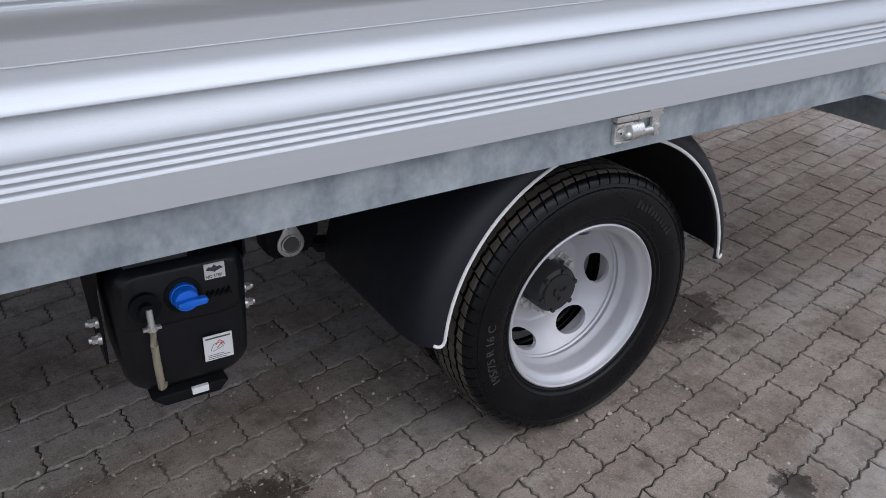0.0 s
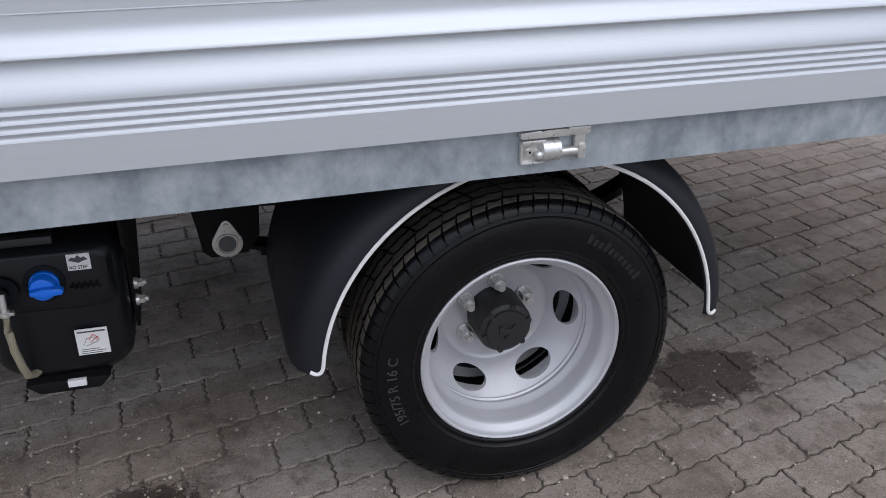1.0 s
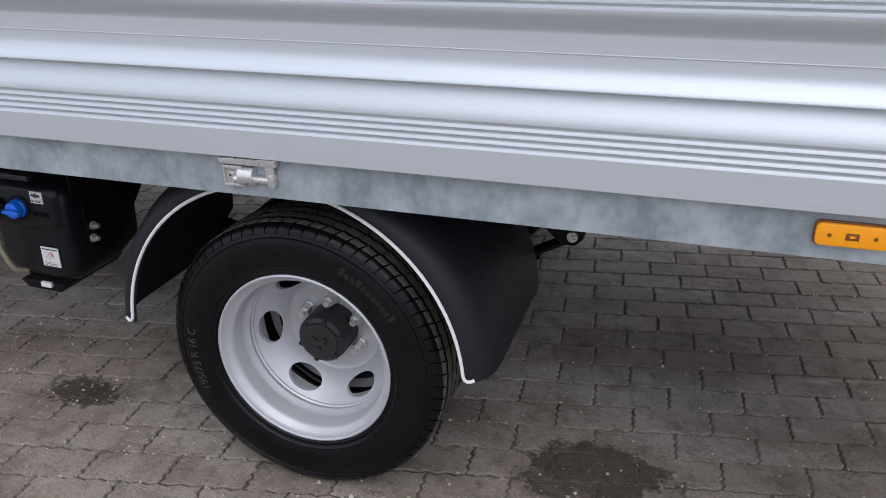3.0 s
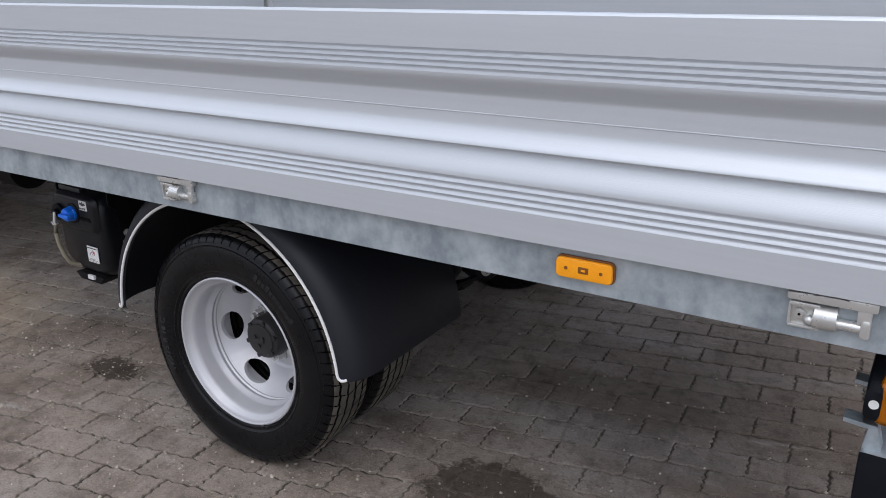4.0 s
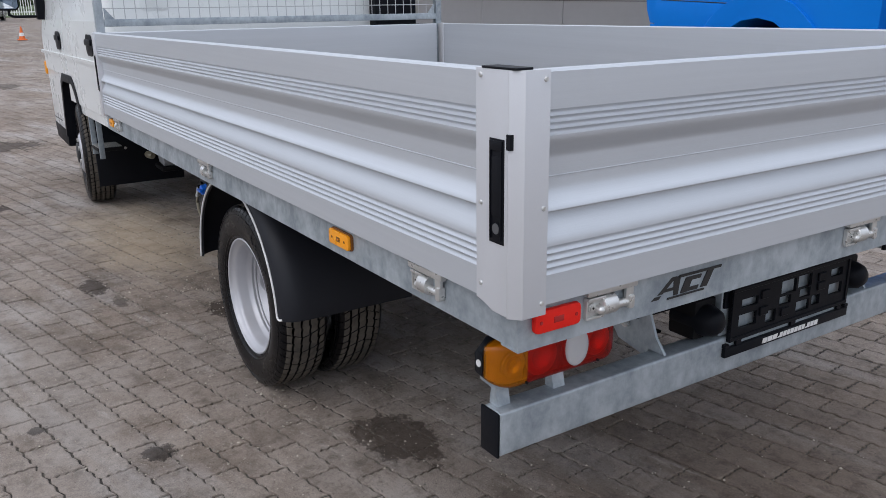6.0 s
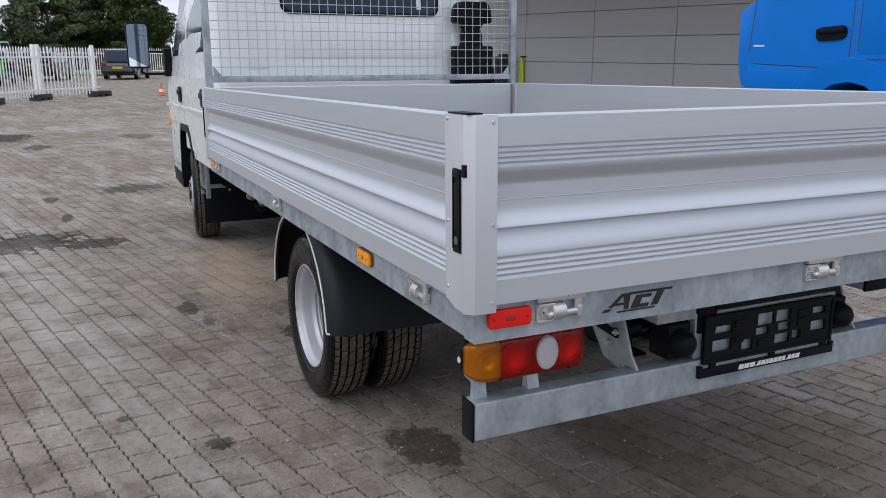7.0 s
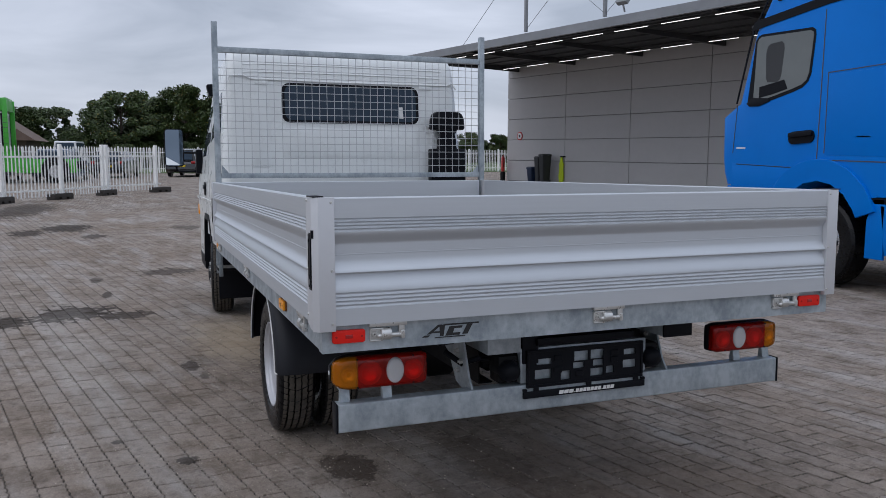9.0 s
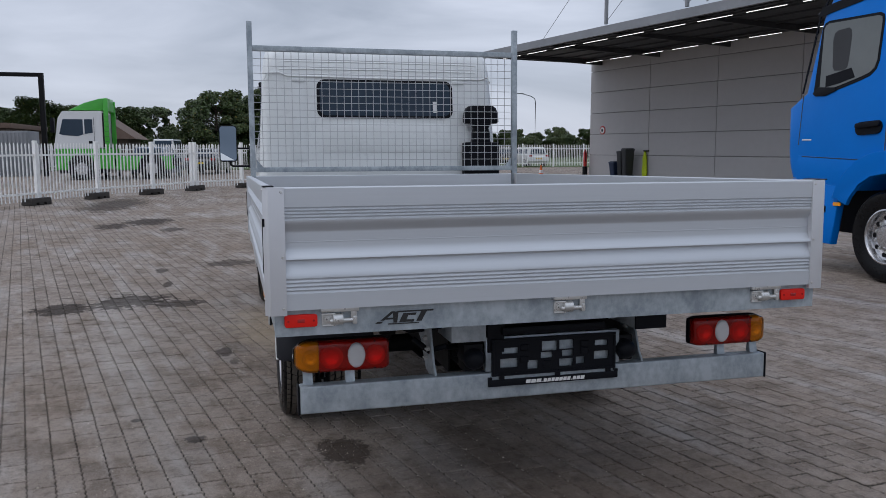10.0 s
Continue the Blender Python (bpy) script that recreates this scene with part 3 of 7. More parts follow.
# ---- wheels ----
def disc_with_holes(r_in, r_out, h_in, h_out, hole_r, hole_len, hole_w, n, turn):
    bm = B()
    loops = []
    for r, s in ((r_out, 72), (r_in, 36)):
        vs = [bm.verts.new((r * math.cos(math.tau * k / s), r * math.sin(math.tau * k / s), 0)) for k in range(s)]
        loops.append(vs)
    holes = []
    for i in range(n):
        a0 = radians(turn) + math.tau * i / n
        vs = []
        for k in range(20):
            a = math.tau * k / 20
            p, q = math.cos(a) * hole_w / 2, math.sin(a) * hole_len / 2
            rr, aa = hole_r + p, a0 + q / hole_r
            vs.append(bm.verts.new((rr * math.cos(aa), rr * math.sin(aa), 0)))
        loops.append(vs)
        holes.append(vs)
    es = []
    for vs in loops:
        for i in range(len(vs)):
            es.append(bm.edges.new((vs[i], vs[(i + 1) % len(vs)])))
    bmesh.ops.triangle_fill(bm, use_beauty=True, use_dissolve=False, edges=es)
    for v in bm.verts:
        r = math.hypot(v.co.x, v.co.y)
        v.co.z = h_in + (h_out - h_in) * (r - r_in) / (r_out - r_in)
    for vs in holes:
        low = [bm.verts.new((v.co.x * 0.998, v.co.y * 0.998, v.co.z - 0.012)) for v in vs]
        for i in range(len(vs)):
            j = (i + 1) % len(vs)
            bm.faces.new((vs[i], vs[j], low[j], low[i]))
    return bm


def tyre_mesh():
    """Ribbed van tyre: smooth sidewall, notched shoulder, four wavy grooves and sipes across the ribs."""
    side = [(0.214, 0.070), (0.224, 0.0735), (0.228, 0.081), (0.2315, 0.0835), (0.2325, 0.0865), (0.236, 0.0868), (0.238, 0.086), (0.2440, 0.0890), (0.2452, 0.0906), (0.2475, 0.0906), (0.2487, 0.0902), (0.2584, 0.0935), (0.2768, 0.0972), (0.2963, 0.0975), (0.3137, 0.0950), (0.3218, 0.0925), (0.3228, 0.0940), (0.3250, 0.0938), (0.3261, 0.0915), (0.3396, 0.0862)]
    side[-1:] = [(0.3335, 0.0888), (0.3345, 0.0898), (0.3430, 0.0868)]
    shoulder = [(0.3520, 0.0800), (0.3565, 0.0725), (0.3585, 0.0660), (0.3590, 0.0530)]
    ribs = [(0.3475, 0.0515), (0.3475, 0.0465), (0.3600, 0.0450), (0.3603, 0.0200), (0.3485, 0.0188), (0.3485, 0.0140), (0.3603, 0.0125)]
    half = [(r if r < 0.2265 else 0.2265 + (r - 0.2265) * 0.964, h) for r, h in side + shoulder + ribs]
    full = half + [(r, -h) for r, h in reversed(half)]
    n, ns = len(full), len(side)
    # five columns to a lug: the first three make the notch
    cols = [(p + q) / 68 for p in range(68) for q in (0.0, 0.02, 0.115, 0.135, 0.56)]
    seg = len(cols)
    bm = B()
    rings = []
    for i, (r, h) in enumerate(full):
        s = i if i < n // 2 else n - 1 - i
        sign = 1 if i < n // 2 else -1
        ring = []
        for k, c in enumerate(cols):
            rr, hh, a = r, h, math.tau * c
            cut = k % 5 in (1, 2)
            if s >= ns - 2:
                # cuts run slanting over the tread
                a += 1.1 * abs(h) + (0.018 if sign < 0 else 0.0)
                if cut and s < ns:
                    hh -= sign * 0.0024
                if cut and ns <= s < ns + 4:
                    rr -= (0.0050, 0.0065, 0.0050, 0.0020)[s - ns]
                    hh -= sign * (0.0040 if s == ns else 0.0)
                if k % 10 in (1, 2) and s in (ns + 6, ns + 7, ns + 10):
                    rr -= 0.0012
                if s >= ns + 3:
                    hh += 0.0018 * (1 if k % 5 in (3, 4) else -1)
            ring.append(bm.verts.new((rr * math.cos(a), rr * math.sin(a), hh)))
        rings.append(ring)
    tops = (ns, ns + 1, ns + 2, ns + 6, ns + 10)
    for i in range(n - 1):
        s = min(i, n - 2 - i)
        for k in range(seg):
            j = (k + 1) % seg
            f = bm.faces.new((rings[i][k], rings[i][j], rings[i + 1][j], rings[i + 1][k]))
            f.material_index = 1 if s in tops[1:] and (k % 5 > 2 or (s > ns + 3 and k % 10 > 4)) else 0
    return finish(bm, "tyre", [M_RUBBER, M_TREAD], angle=30)


def rim_mesh():
    prof = [(0.212, 0.066), (0.2235, 0.0715), (0.2265, 0.078), (0.2262, 0.0825), (0.2225, 0.0845), (0.2185, 0.0820), (0.2165, 0.0755), (0.2125, 0.0685), (0.2050, 0.0640), (0.2015, 0.0600), (0.1995, 0.0500), (0.1975, 0.0200), (0.1960, 0.0120), (0.1895, 0.0040), (0.1875, -0.001), (0.1890, -0.006), (0.1900, -0.011), (0.1865, -0.015), (0.1860, -0.018), (0.190, -0.022)]
    bm = lathe(B(), prof, 96)
    d = disc_with_holes(0.130, 0.190, -0.098, -0.022, 0.1620, 0.094, 0.042, 6, 4)
    tmp = bpy.data.meshes.new("tmp")
    d.to_mesh(tmp)
    d.free()
    bm.from_mesh(tmp)
    bpy.data.meshes.remove(tmp)
    lathe(bm, [(0.130, -0.098), (0.1275, -0.1005), (0.123, -0.1025), (0.116, -0.1035), (0.05, -0.1035), (0.0, -0.1035)], 96)
    lathe(bm, [(0.214, -0.08), (0.19, -0.075), (0.192, -0.044), (0.191, -0.024)], 96)
    bmesh.ops.remove_doubles(bm, verts=bm.verts, dist=0.0004)
    return finish(bm, "wheel", M_RIM, angle=30)


def hub_mesh():
    bm = lathe(B(), [(0.065, -0.104), (0.064, -0.030), (0.060, -0.022), (0.050, -0.018), (0.048, -0.012), (0.030, -0.010), (0.0, -0.010)], 40)
    for k in range(6):
        a = math.tau * k / 6 + 0.3
        rod(bm, (0.054 * math.cos(a), 0.054 * math.sin(a), -0.03), (0.054 * math.cos(a), 0.054 * math.sin(a), -0.014), 0.0075, 8)
    for k in range(3):
        a = math.tau * k / 3 + 0.5
        rod(bm, (0.018 * math.cos(a), 0.018 * math.sin(a), -0.012), (0.018 * math.cos(a), 0.018 * math.sin(a), -0.004), 0.006, 8)
    box(bm, -0.02, 0.02, -0.006, 0.006, -0.012, -0.006, 0.002)
    return finish(bm, "hub_cap", M_HUB)


def nut_mesh():
    bm = rod(B(), (0, 0, -0.104), (0, 0, -0.096), 0.0190, 18)
    rod(bm, (0, 0, -0.096), (0, 0, -0.070), 0.0155, 6, 0.0145)
    rod(bm, (0, 0, -0.070), (0, 0, -0.056), 0.0085, 10)
    return finish(bm, "wheel_nut", M_ZINC)


ME_TYRE, ME_RIM, ME_HUB, ME_NUT = tyre_mesh(), rim_mesh(), hub_mesh(), nut_mesh()
# drum face as a black disc, added for the shade inside the hand holes
ME_BACKING = finish(lathe(B(), [(0.0, -0.122), (0.172, -0.122), (0.176, -0.126), (0.176, -0.18)], 48), "brake_drum", M_BLACKM)


def facing(x, y, z, side):
    """A wheel's pose: its outer face to the truck's left (-1) or right (1)."""
    return Matrix.Translation((x, y, z)) @ Matrix.Rotation(radians(90 if side < 0 else -90), 4, "X")


def wheel(parent, m, hub=True, label="silver steel wheel with a black tyre", extra=True):
    w = share("wheel", ME_RIM, parent, m, label)
    share("tyre", ME_TYRE, w)
    if hub:
        share("brake_drum", ME_BACKING, w)
        share("hub_cap", ME_HUB, w, label="dark grey hub cap")
        for k in range(6):
            a = radians(30 + 60 * k)
            share("wheel_nut", ME_NUT, w, Matrix.Translation((0.082 * math.cos(a), 0.082 * math.sin(a), 0)))
    return w


WX, WZ, WY = -1.8125, 0.3550, 0.194
w1 = wheel(truck, facing(WX, WY, WZ, -1))
wheel(truck, facing(WX, WY + 0.225, WZ, 1), hub=False)
wheel(truck, facing(WX, 2 * YC - WY, WZ, 1))
wheel(truck, facing(WX, 2 * YC - WY - 0.225, WZ, -1), hub=False)


def ring_text(body, size, radius, mid, h, spin=0):
    """Raised letters bent along the sidewall, centred on the angle mid (degrees)."""
    bm = lettering(body, size, 0.0012, Matrix())
    xs = [v.co.x for v in bm.verts]
    w = max(xs) - min(xs)
    for v in bm.verts:
        a = radians(mid) - (v.co.x - min(xs) - w / 2) / radius
        r = radius + v.co.y - size / 3
        v.co = Vector((r * math.cos(a), r * math.sin(a), h + v.co.z))
    return bm


M_RAISED = mat("worn_raised_rubber", (0.035, 0.035, 0.036), (0.055, 0.055, 0.056), rough=0.7, spec=0.3)
M_RAISED2 = mat("faint_raised_rubber", (0.010, 0.010, 0.011), (0.016, 0.016, 0.017), rough=0.6, spec=0.3)
part("size_lettering", ring_text("195/75 R 16 C", 0.030, 0.290, 188, 0.0975), M_RAISED, w1)
bm = B()
for k in range(11):
    a = radians(66 - 3.0 * k)
    b = radians(66 - 3.0 * k - 2.2)
    r0, r1 = 0.280, 0.280 + (0.021 if k in (0, 3, 10) else 0.014)
    vs = [(r * math.cos(t), r * math.sin(t)) for r, t in ((r0, a), (r1, a), (r1, b), (r0, b))]
    prism(bm, vs, (0, 0, 0.0965), (1, 0, 0), (0, 1, 0), (0, 0, 0.0022))
part("maker_marking", bm, M_RAISED2, w1)

# front wheels: the same wheel with its dish turned outwards
for y, s in ((0.200, 1), (2 * YC - 0.200, -1)):
    fw = share("wheel", ME_RIM, truck, pose(-5.25, y, WZ, 0, 0, -6) @ pose(0, 0, 0, -90 if s > 0 else 90), "silver front wheel with a black tyre")
    share("tyre", ME_TYRE, fw)
    bm = lathe(B(), [(0.075, -0.094), (0.074, -0.112), (0.066, -0.122), (0.03, -0.126), (0, -0.126)], 32)
    part("hub_cap", bm, M_HUB, fw)
    for k in range(6):
        a = radians(30 + 60 * k)
        bm = rod(B(), (0.092 * math.cos(a), 0.092 * math.sin(a), -0.094), (0.092 * math.cos(a), 0.092 * math.sin(a), -0.115), 0.0155, 6)
        part("wheel_nut", bm, M_ZINC, fw)


# ---- mudguards ----
def mudguard(mirrored):
    cx, cz = -1.822, 0.385
    section = [(0.419, 0.078), (0.425, 0.070), (0.434, 0.070), (0.452, 0.078), (0.470, 0.100), (0.480, 0.128), (0.484, 0.165), (0.485, 0.56), (0.478, 0.56), (0.477, 0.170), (0.472, 0.135), (0.462, 0.108), (0.446, 0.088), (0.434, 0.082)]
    arcs = [radians(6.0 + 169.0 * k / 60) for k in range(61)]

    def at(r, y, a):
        # the guard hangs down straight at its two ends
        x, z = cx + r * math.cos(a) * 1.0, cz + r * math.sin(a)
        return (x, y, min(z, 0.858))
    rings = [[at(r, y, a) for r, y in section] for a in arcs]
    for end in (0, -1):
        foot = [(x, y, z * 0.25 + 0.75 * rings[end][2][2] - 0.0185) for x, y, z in rings[end]]
        rings.insert(0 if end == 0 else len(rings), foot)
    bm = loft(B(), rings)
    g = part("mudguard", flip(bm) if mirrored else bm, M_GUARD, truck, "black plastic mudguard with white edging")
    bm = tube(B(), [(cx + 0.4235 * math.cos(a), 0.068, cz + 0.4235 * math.sin(a)) for a in arcs if math.sin(a) * 0.4235 + cz < 0.83 and math.cos(a) > 0] , 0.0040, 8)
    tube(bm, [(cx + 0.4235 * math.cos(a), 0.068, cz + 0.4235 * math.sin(a)) for a in arcs if math.sin(a) * 0.4235 + cz < 0.83 and math.cos(a) < 0], 0.0040, 8)
    for s, a in ((1, arcs[0]), (-1, arcs[-1])):
        x, z = cx + 0.4235 * math.cos(a), cz + 0.4235 * math.sin(a) + 0.002
        tube(bm, [(x, 0.068, z), (x + s * 0.001, 0.068, z - 0.006), (x + s * 0.004, 0.0685, z - 0.0125), (x + s * 0.010, 0.0695, z - 0.0165), (x + s * 0.017, 0.072, z - 0.0165), (x + s * 0.024, 0.076, z - 0.0135)], 0.0040, 8)
    part("edging", flip(bm) if mirrored else bm, M_TRIM, g, "white rubber edging")


mudguard(False)
mudguard(True)


# ---- chassis ----
def chassis():
    for y in (0.69, 2 * YC - 0.75):
        c = [(0, 0.60), (0.06, 0.60), (0.06, 0.606), (0.006, 0.606), (0.006, 0.774), (0.06, 0.774), (0.06, 0.78), (0, 0.78)]
        bp("chassis_rail", prism(B(), c, (-6.3, y, 0), (0, 1, 0), (0, 0, 1), (5.95, 0, 0)), M_BLACKM)
        bp("subframe", box(B(), -3.7, -0.3, y - 0.01, y + 0.07, 0.785, 0.858, 0.003), M_GALV)
    for k, x in enumerate((-0.45, -1.2, -2.5, -3.3, -4.2)):
        bp("chassis_member", box(B(), x - 0.04, x + 0.04, 0.752, 2 * YC - 0.752, 0.63, 0.75, 0.006), M_BLACKM)
    part("rear_axle", lathe(B(), [(0, -0.75), (0.05, -0.75), (0.05, -0.2), (0.09, -0.16), (0.15, -0.06), (0.15, 0.06), (0.09, 0.16), (0.05, 0.2), (0.05, 0.75), (0, 0.75)], 24, m=Matrix.Translation((WX, YC, WZ)) @ Matrix.Rotation(radians(90), 4, "X")), M_BLACKM, truck)
    part("front_axle", box(B(), -5.30, -5.20, 0.4, 2 * YC - 0.4, 0.27, 0.36, 0.02), M_BLACKM, truck)
    part("prop_shaft", rod(B(), (-4.3, YC, 0.5), (-1.95, YC, 0.38), 0.045, 16), M_BLACKM, truck)
    for y in (0.585, 2 * YC - 0.645):
        bm = B()
        for k in range(5):
            n, half = 10, 0.62 - 0.09 * k
            pts = []
            for i in range(n + 1):
                s = -1 + 2 * i / n
                pts.append((WX + s * half * (0.88 if s > 0 else 0.95), 0.385 - 0.013 * k + (0.17 if s > 0 else 0.08) * (s * half / 0.62) ** 2))
            poly = pts + [(x, z - 0.011) for x, z in reversed(pts)]
            prism(bm, poly, (0, y, 0), (1, 0, 0), (0, 0, 1), (0, 0.06, 0))
        part("leaf_spring", bm, M_BLACKM, truck)
        # front spring hanger with its pin plate
        bm = prism(B(), [(-2.52, 0.80), (-2.30, 0.80), (-2.315, 0.48), (-2.345, 0.436), (-2.43, 0.430), (-2.45, 0.446), (-2.46, 0.52)], (0, y - 0.01, 0), (1, 0, 0), (0, 0, 1), (0, 0.08, 0), bevel=0.004)
        hanger = part("spring_hanger", bm, M_BLACKM, truck)
        s = -0.012 if y < 1 else 0.072
        plate = [(-2.392 + 0.036 * math.cos(radians(a)), 0.468 + 0.036 * math.sin(radians(a))) for a in range(-200, 21, 20)] + [(-2.392 + 0.013 * math.cos(radians(a)), 0.514 + 0.013 * math.sin(radians(a))) for a in range(20, 161, 35)]
        bm = prism(B(), plate, (0, y + s, 0), (1, 0, 0), (0, 0, 1), (0, -0.006 if y < 1 else 0.006, 0), bevel=0.001)
        part("pin_plate", bm, M_ZINC, hanger, "zinc plated pin plate")
        e = -1 if y < 1 else 1
        part("spring_pin", rod(B(), (-2.392, y + s, 0.468), (-2.392, y + s + e * 0.010, 0.468), 0.0215, 24, 0.0200), M_CUP, hanger)
        ring = Matrix.Translation((-2.392, y + s, 0.468)) @ Matrix.Rotation(radians(90 * -e), 4, "X")
        part("pin_collar", lathe(B(), [(0.0222, 0.0), (0.0275, 0.0), (0.0265, 0.013), (0.0232, 0.013)], 28, True, m=ring), M_ZINC, hanger)
        part("bolt", rod(B(), (-2.392, y + s, 0.514), (-2.392, y + s + e * 0.014, 0.514), 0.0075, 6), M_ZINC, hanger)
        bm = prism(B(), [(-1.40, 0.80), (-1.22, 0.80), (-1.235, 0.56), (-1.255, 0.54), (-1.29, 0.54), (-1.36, 0.60)], (0, y - 0.01, 0), (1, 0, 0), (0, 0, 1), (0, 0.08, 0), bevel=0.004)
        rh = part("spring_hanger", bm, M_BLACKM, truck)
        part("spring_pin", rod(B(), (-1.262, y - 0.020, 0.568), (-1.262, y + 0.076, 0.568), 0.014, 16), M_ZINC, rh)
    # exhaust silencer and tail pipe
    bm = rod(B(), (-3.3, 1.35, 0.48), (-2.6, 1.35, 0.48), 0.12, 24)
    tube(bm, [(-2.6, 1.35, 0.48), (-2.4, 1.3, 0.55), (-2.2, 1.25, 0.62), (-1.4, 1.25, 0.62), (-1.1, 1.3, 0.5), (-0.9, 1.35, 0.45)], 0.035, 12)
    part("exhaust", bm, M_BLACKM, truck)
    # fuel tank on the other side
    part("fuel_tank", box(B(), -3.5, -2.7, 1.55, 2.0, 0.38, 0.74, 0.05, 3), M_BLACKM, truck)
    # grey battery box and dark gear behind the front wheel
    bm = prism(B(), [(-4.575, 0.66), (-4.42, 0.66), (-4.42, 0.38), (-4.44, 0.355), (-4.56, 0.365), (-4.575, 0.39)], (0, 0.48, 0), (1, 0, 0), (0, 0, 1), (0, 0.14, 0), bevel=0.010)
    bb = part("battery_box", bm, M_FASCIA, truck, "grey battery box cover")
    part("label", box(B(), -4.53, -4.48, 0.4775, 0.4805, 0.46, 0.54), M_PAPER, bb)
    part("box_tray", box(B(), -4.60, -4.40, 0.46, 0.66, 0.325, 0.353, 0.01), M_BLACKM, truck)
    part("air_tank", rod(B(), (-4.15, 0.66, 0.52), (-3.65, 0.66, 0.52), 0.10, 20), M_BLACKM, truck)
    part("drain_spout", rod(B(), (-4.85, 0.44, 0.39), (-4.76, 0.49, 0.37), 0.030, 14, 0.022), M_HOSE, truck)


chassis()


# ---- urea tank beside the rear wheel ----
def urea_tank():
    y0 = 0.272
    bm = B()
    def face(y, g, foot):
        return [(x * 1.0 + (0.012 + foot) * max(0.0, (0.44 - z) / 0.105) * (1 if x < -2.73 else -1), y + 0.02 * max(0.0, (0.42 - z) / 0.085) * (1 if y < y0 + 0.1 else 0), z) for x, z in rrect(-2.862 + g, -2.594 - g, 0.334 + g, 0.645 - g, 0.055, 6)]
    loft(bm, [face(y0, 0.030, 0.0), face(y0 + 0.003, 0.018, 0.0), face(y0 + 0.014, 0.006, 0.0), face(y0 + 0.034, 0.0, 0.0), face(y0 + 0.20, 0.0, 0.0), face(y0 + 0.30, 0.018, 0.0)])
    # moulded upper face that stands a little proud
    loft(bm, [[(x, y0 + 0.004, z) for x, z in rrect(-2.852, -2.610, 0.502, 0.640, 0.03, 5)], [(x, y0 - 0.010, z) for x, z in rrect(-2.842, -2.620, 0.515, 0.631, 0.028, 5)], [(x, y0 - 0.013, z) for x, z in rrect(-2.832, -2.630, 0.523, 0.626, 0.026, 5)]])
    t = part("urea_tank", bm, M_TANK, truck, "black plastic urea tank with a blue filler cap")
    # filler cap
    c = Vector((-2.732, y0 - 0.012, 0.572))
    turn = Matrix.Translation(c) @ Matrix.Rotation(radians(90), 4, "X")
    bm = lathe(B(), [(0.0, 0.0), (0.0265, 0.0), (0.0270, 0.004), (0.0262, 0.011), (0.0245, 0.0125), (0.0238, 0.026), (0.0215, 0.031), (0.014, 0.0335), (0.0, 0.034)], 36, m=turn)
    prism(bm, [(-0.020, -0.0045), (0.004, -0.0075), (0.034, -0.0065), (0.038, 0.0), (0.034, 0.0065), (0.004, 0.0075), (-0.020, 0.0045)], (c.x, c.y - 0.030, c.z), (1, 0, 0), (0, 0, 1), (0, -0.016, 0), bevel=0.003)
    part("filler_cap", bm, M_BLUECAP, t, "bright blue filler cap")
    part("cap_collar", lathe(B(), [(0.029, 0), (0.037, 0.0), (0.037, 0.006), (0.029, 0.008)], 32, True, m=Matrix.Translation(c + Vector((0, 0.002, 0))) @ Matrix.Rotation(radians(90), 4, "X")), M_BLACKP, t)
    # moulded zigzag rib beside the cap
    bm = B()
    for k in range(5):
        x = -2.688 + 0.0105 * k
        tube(bm, [(x, y0 - 0.014, 0.556), (x + 0.004, y0 - 0.016, 0.566), (x + 0.008, y0 - 0.014, 0.552)], 0.003, 6)
    part("moulded_mark", bm, M_BLACKP, t)
    # level gauge: fitting, clamp and hose
    g = Vector((-2.806, y0 - 0.012, 0.566))
    bm = rod(B(), g, g + Vector((0, -0.012, 0)), 0.030, 28)
    rod(bm, g + Vector((0, -0.012, 0)), g + Vector((0, -0.026, 0)), 0.014, 16)
    part("gauge_fitting", bm, M_BLACKP, t)
    bm = rod(B(), g + Vector((0.003, -0.024, 0.004)), g + Vector((0.003, -0.030, -0.030)), 0.0065, 12)
    rod(bm, g + Vector((0.003, -0.030, -0.028)), g + Vector((0.003, -0.031, -0.040)), 0.0095, 12)
    box(bm, g.x - 0.014, g.x + 0.020, g.y - 0.036, g.y - 0.026, g.z - 0.037, g.z - 0.031, 0.001)
    part("hose_clamp", bm, M_ZINC, t, "zinc plated hose clamp")
    bm = tube(B(), [(-2.802, y0 - 0.042, 0.534), (-2.804, y0 - 0.045, 0.495), (-2.803, y0 - 0.040, 0.45), (-2.800, y0 - 0.028, 0.405), (-2.797, y0 - 0.016, 0.376), (-2.790, y0 + 0.006, 0.362), (-2.775, y0 + 0.05, 0.358)], 0.0078, 10)
    part("level_hose", bm, M_HOSE, t, "yellowed clear level hose")
    # warning labels
    LX, LZ = -2.702, 0.396
    bm = box(B(), LX, LX + 0.060, y0 - 0.0022, y0 + 0.001, LZ, LZ + 0.059, 0.0006, 1)
    lab = part("label", bm, M_PAPER, t, "white warning label")
    bm = B()
    box(bm, LX + 0.004, LX + 0.056, y0 - 0.003, y0, LZ + 0.0515, LZ + 0.0545)
    for k, w in enumerate((0.040, 0.046, 0.034)):
        box(bm, LX + 0.006, LX + 0.006 + w, y0 - 0.003, y0, LZ + 0.0035 + 0.0045 * k, LZ + 0.0045 + 0.0045 * k)
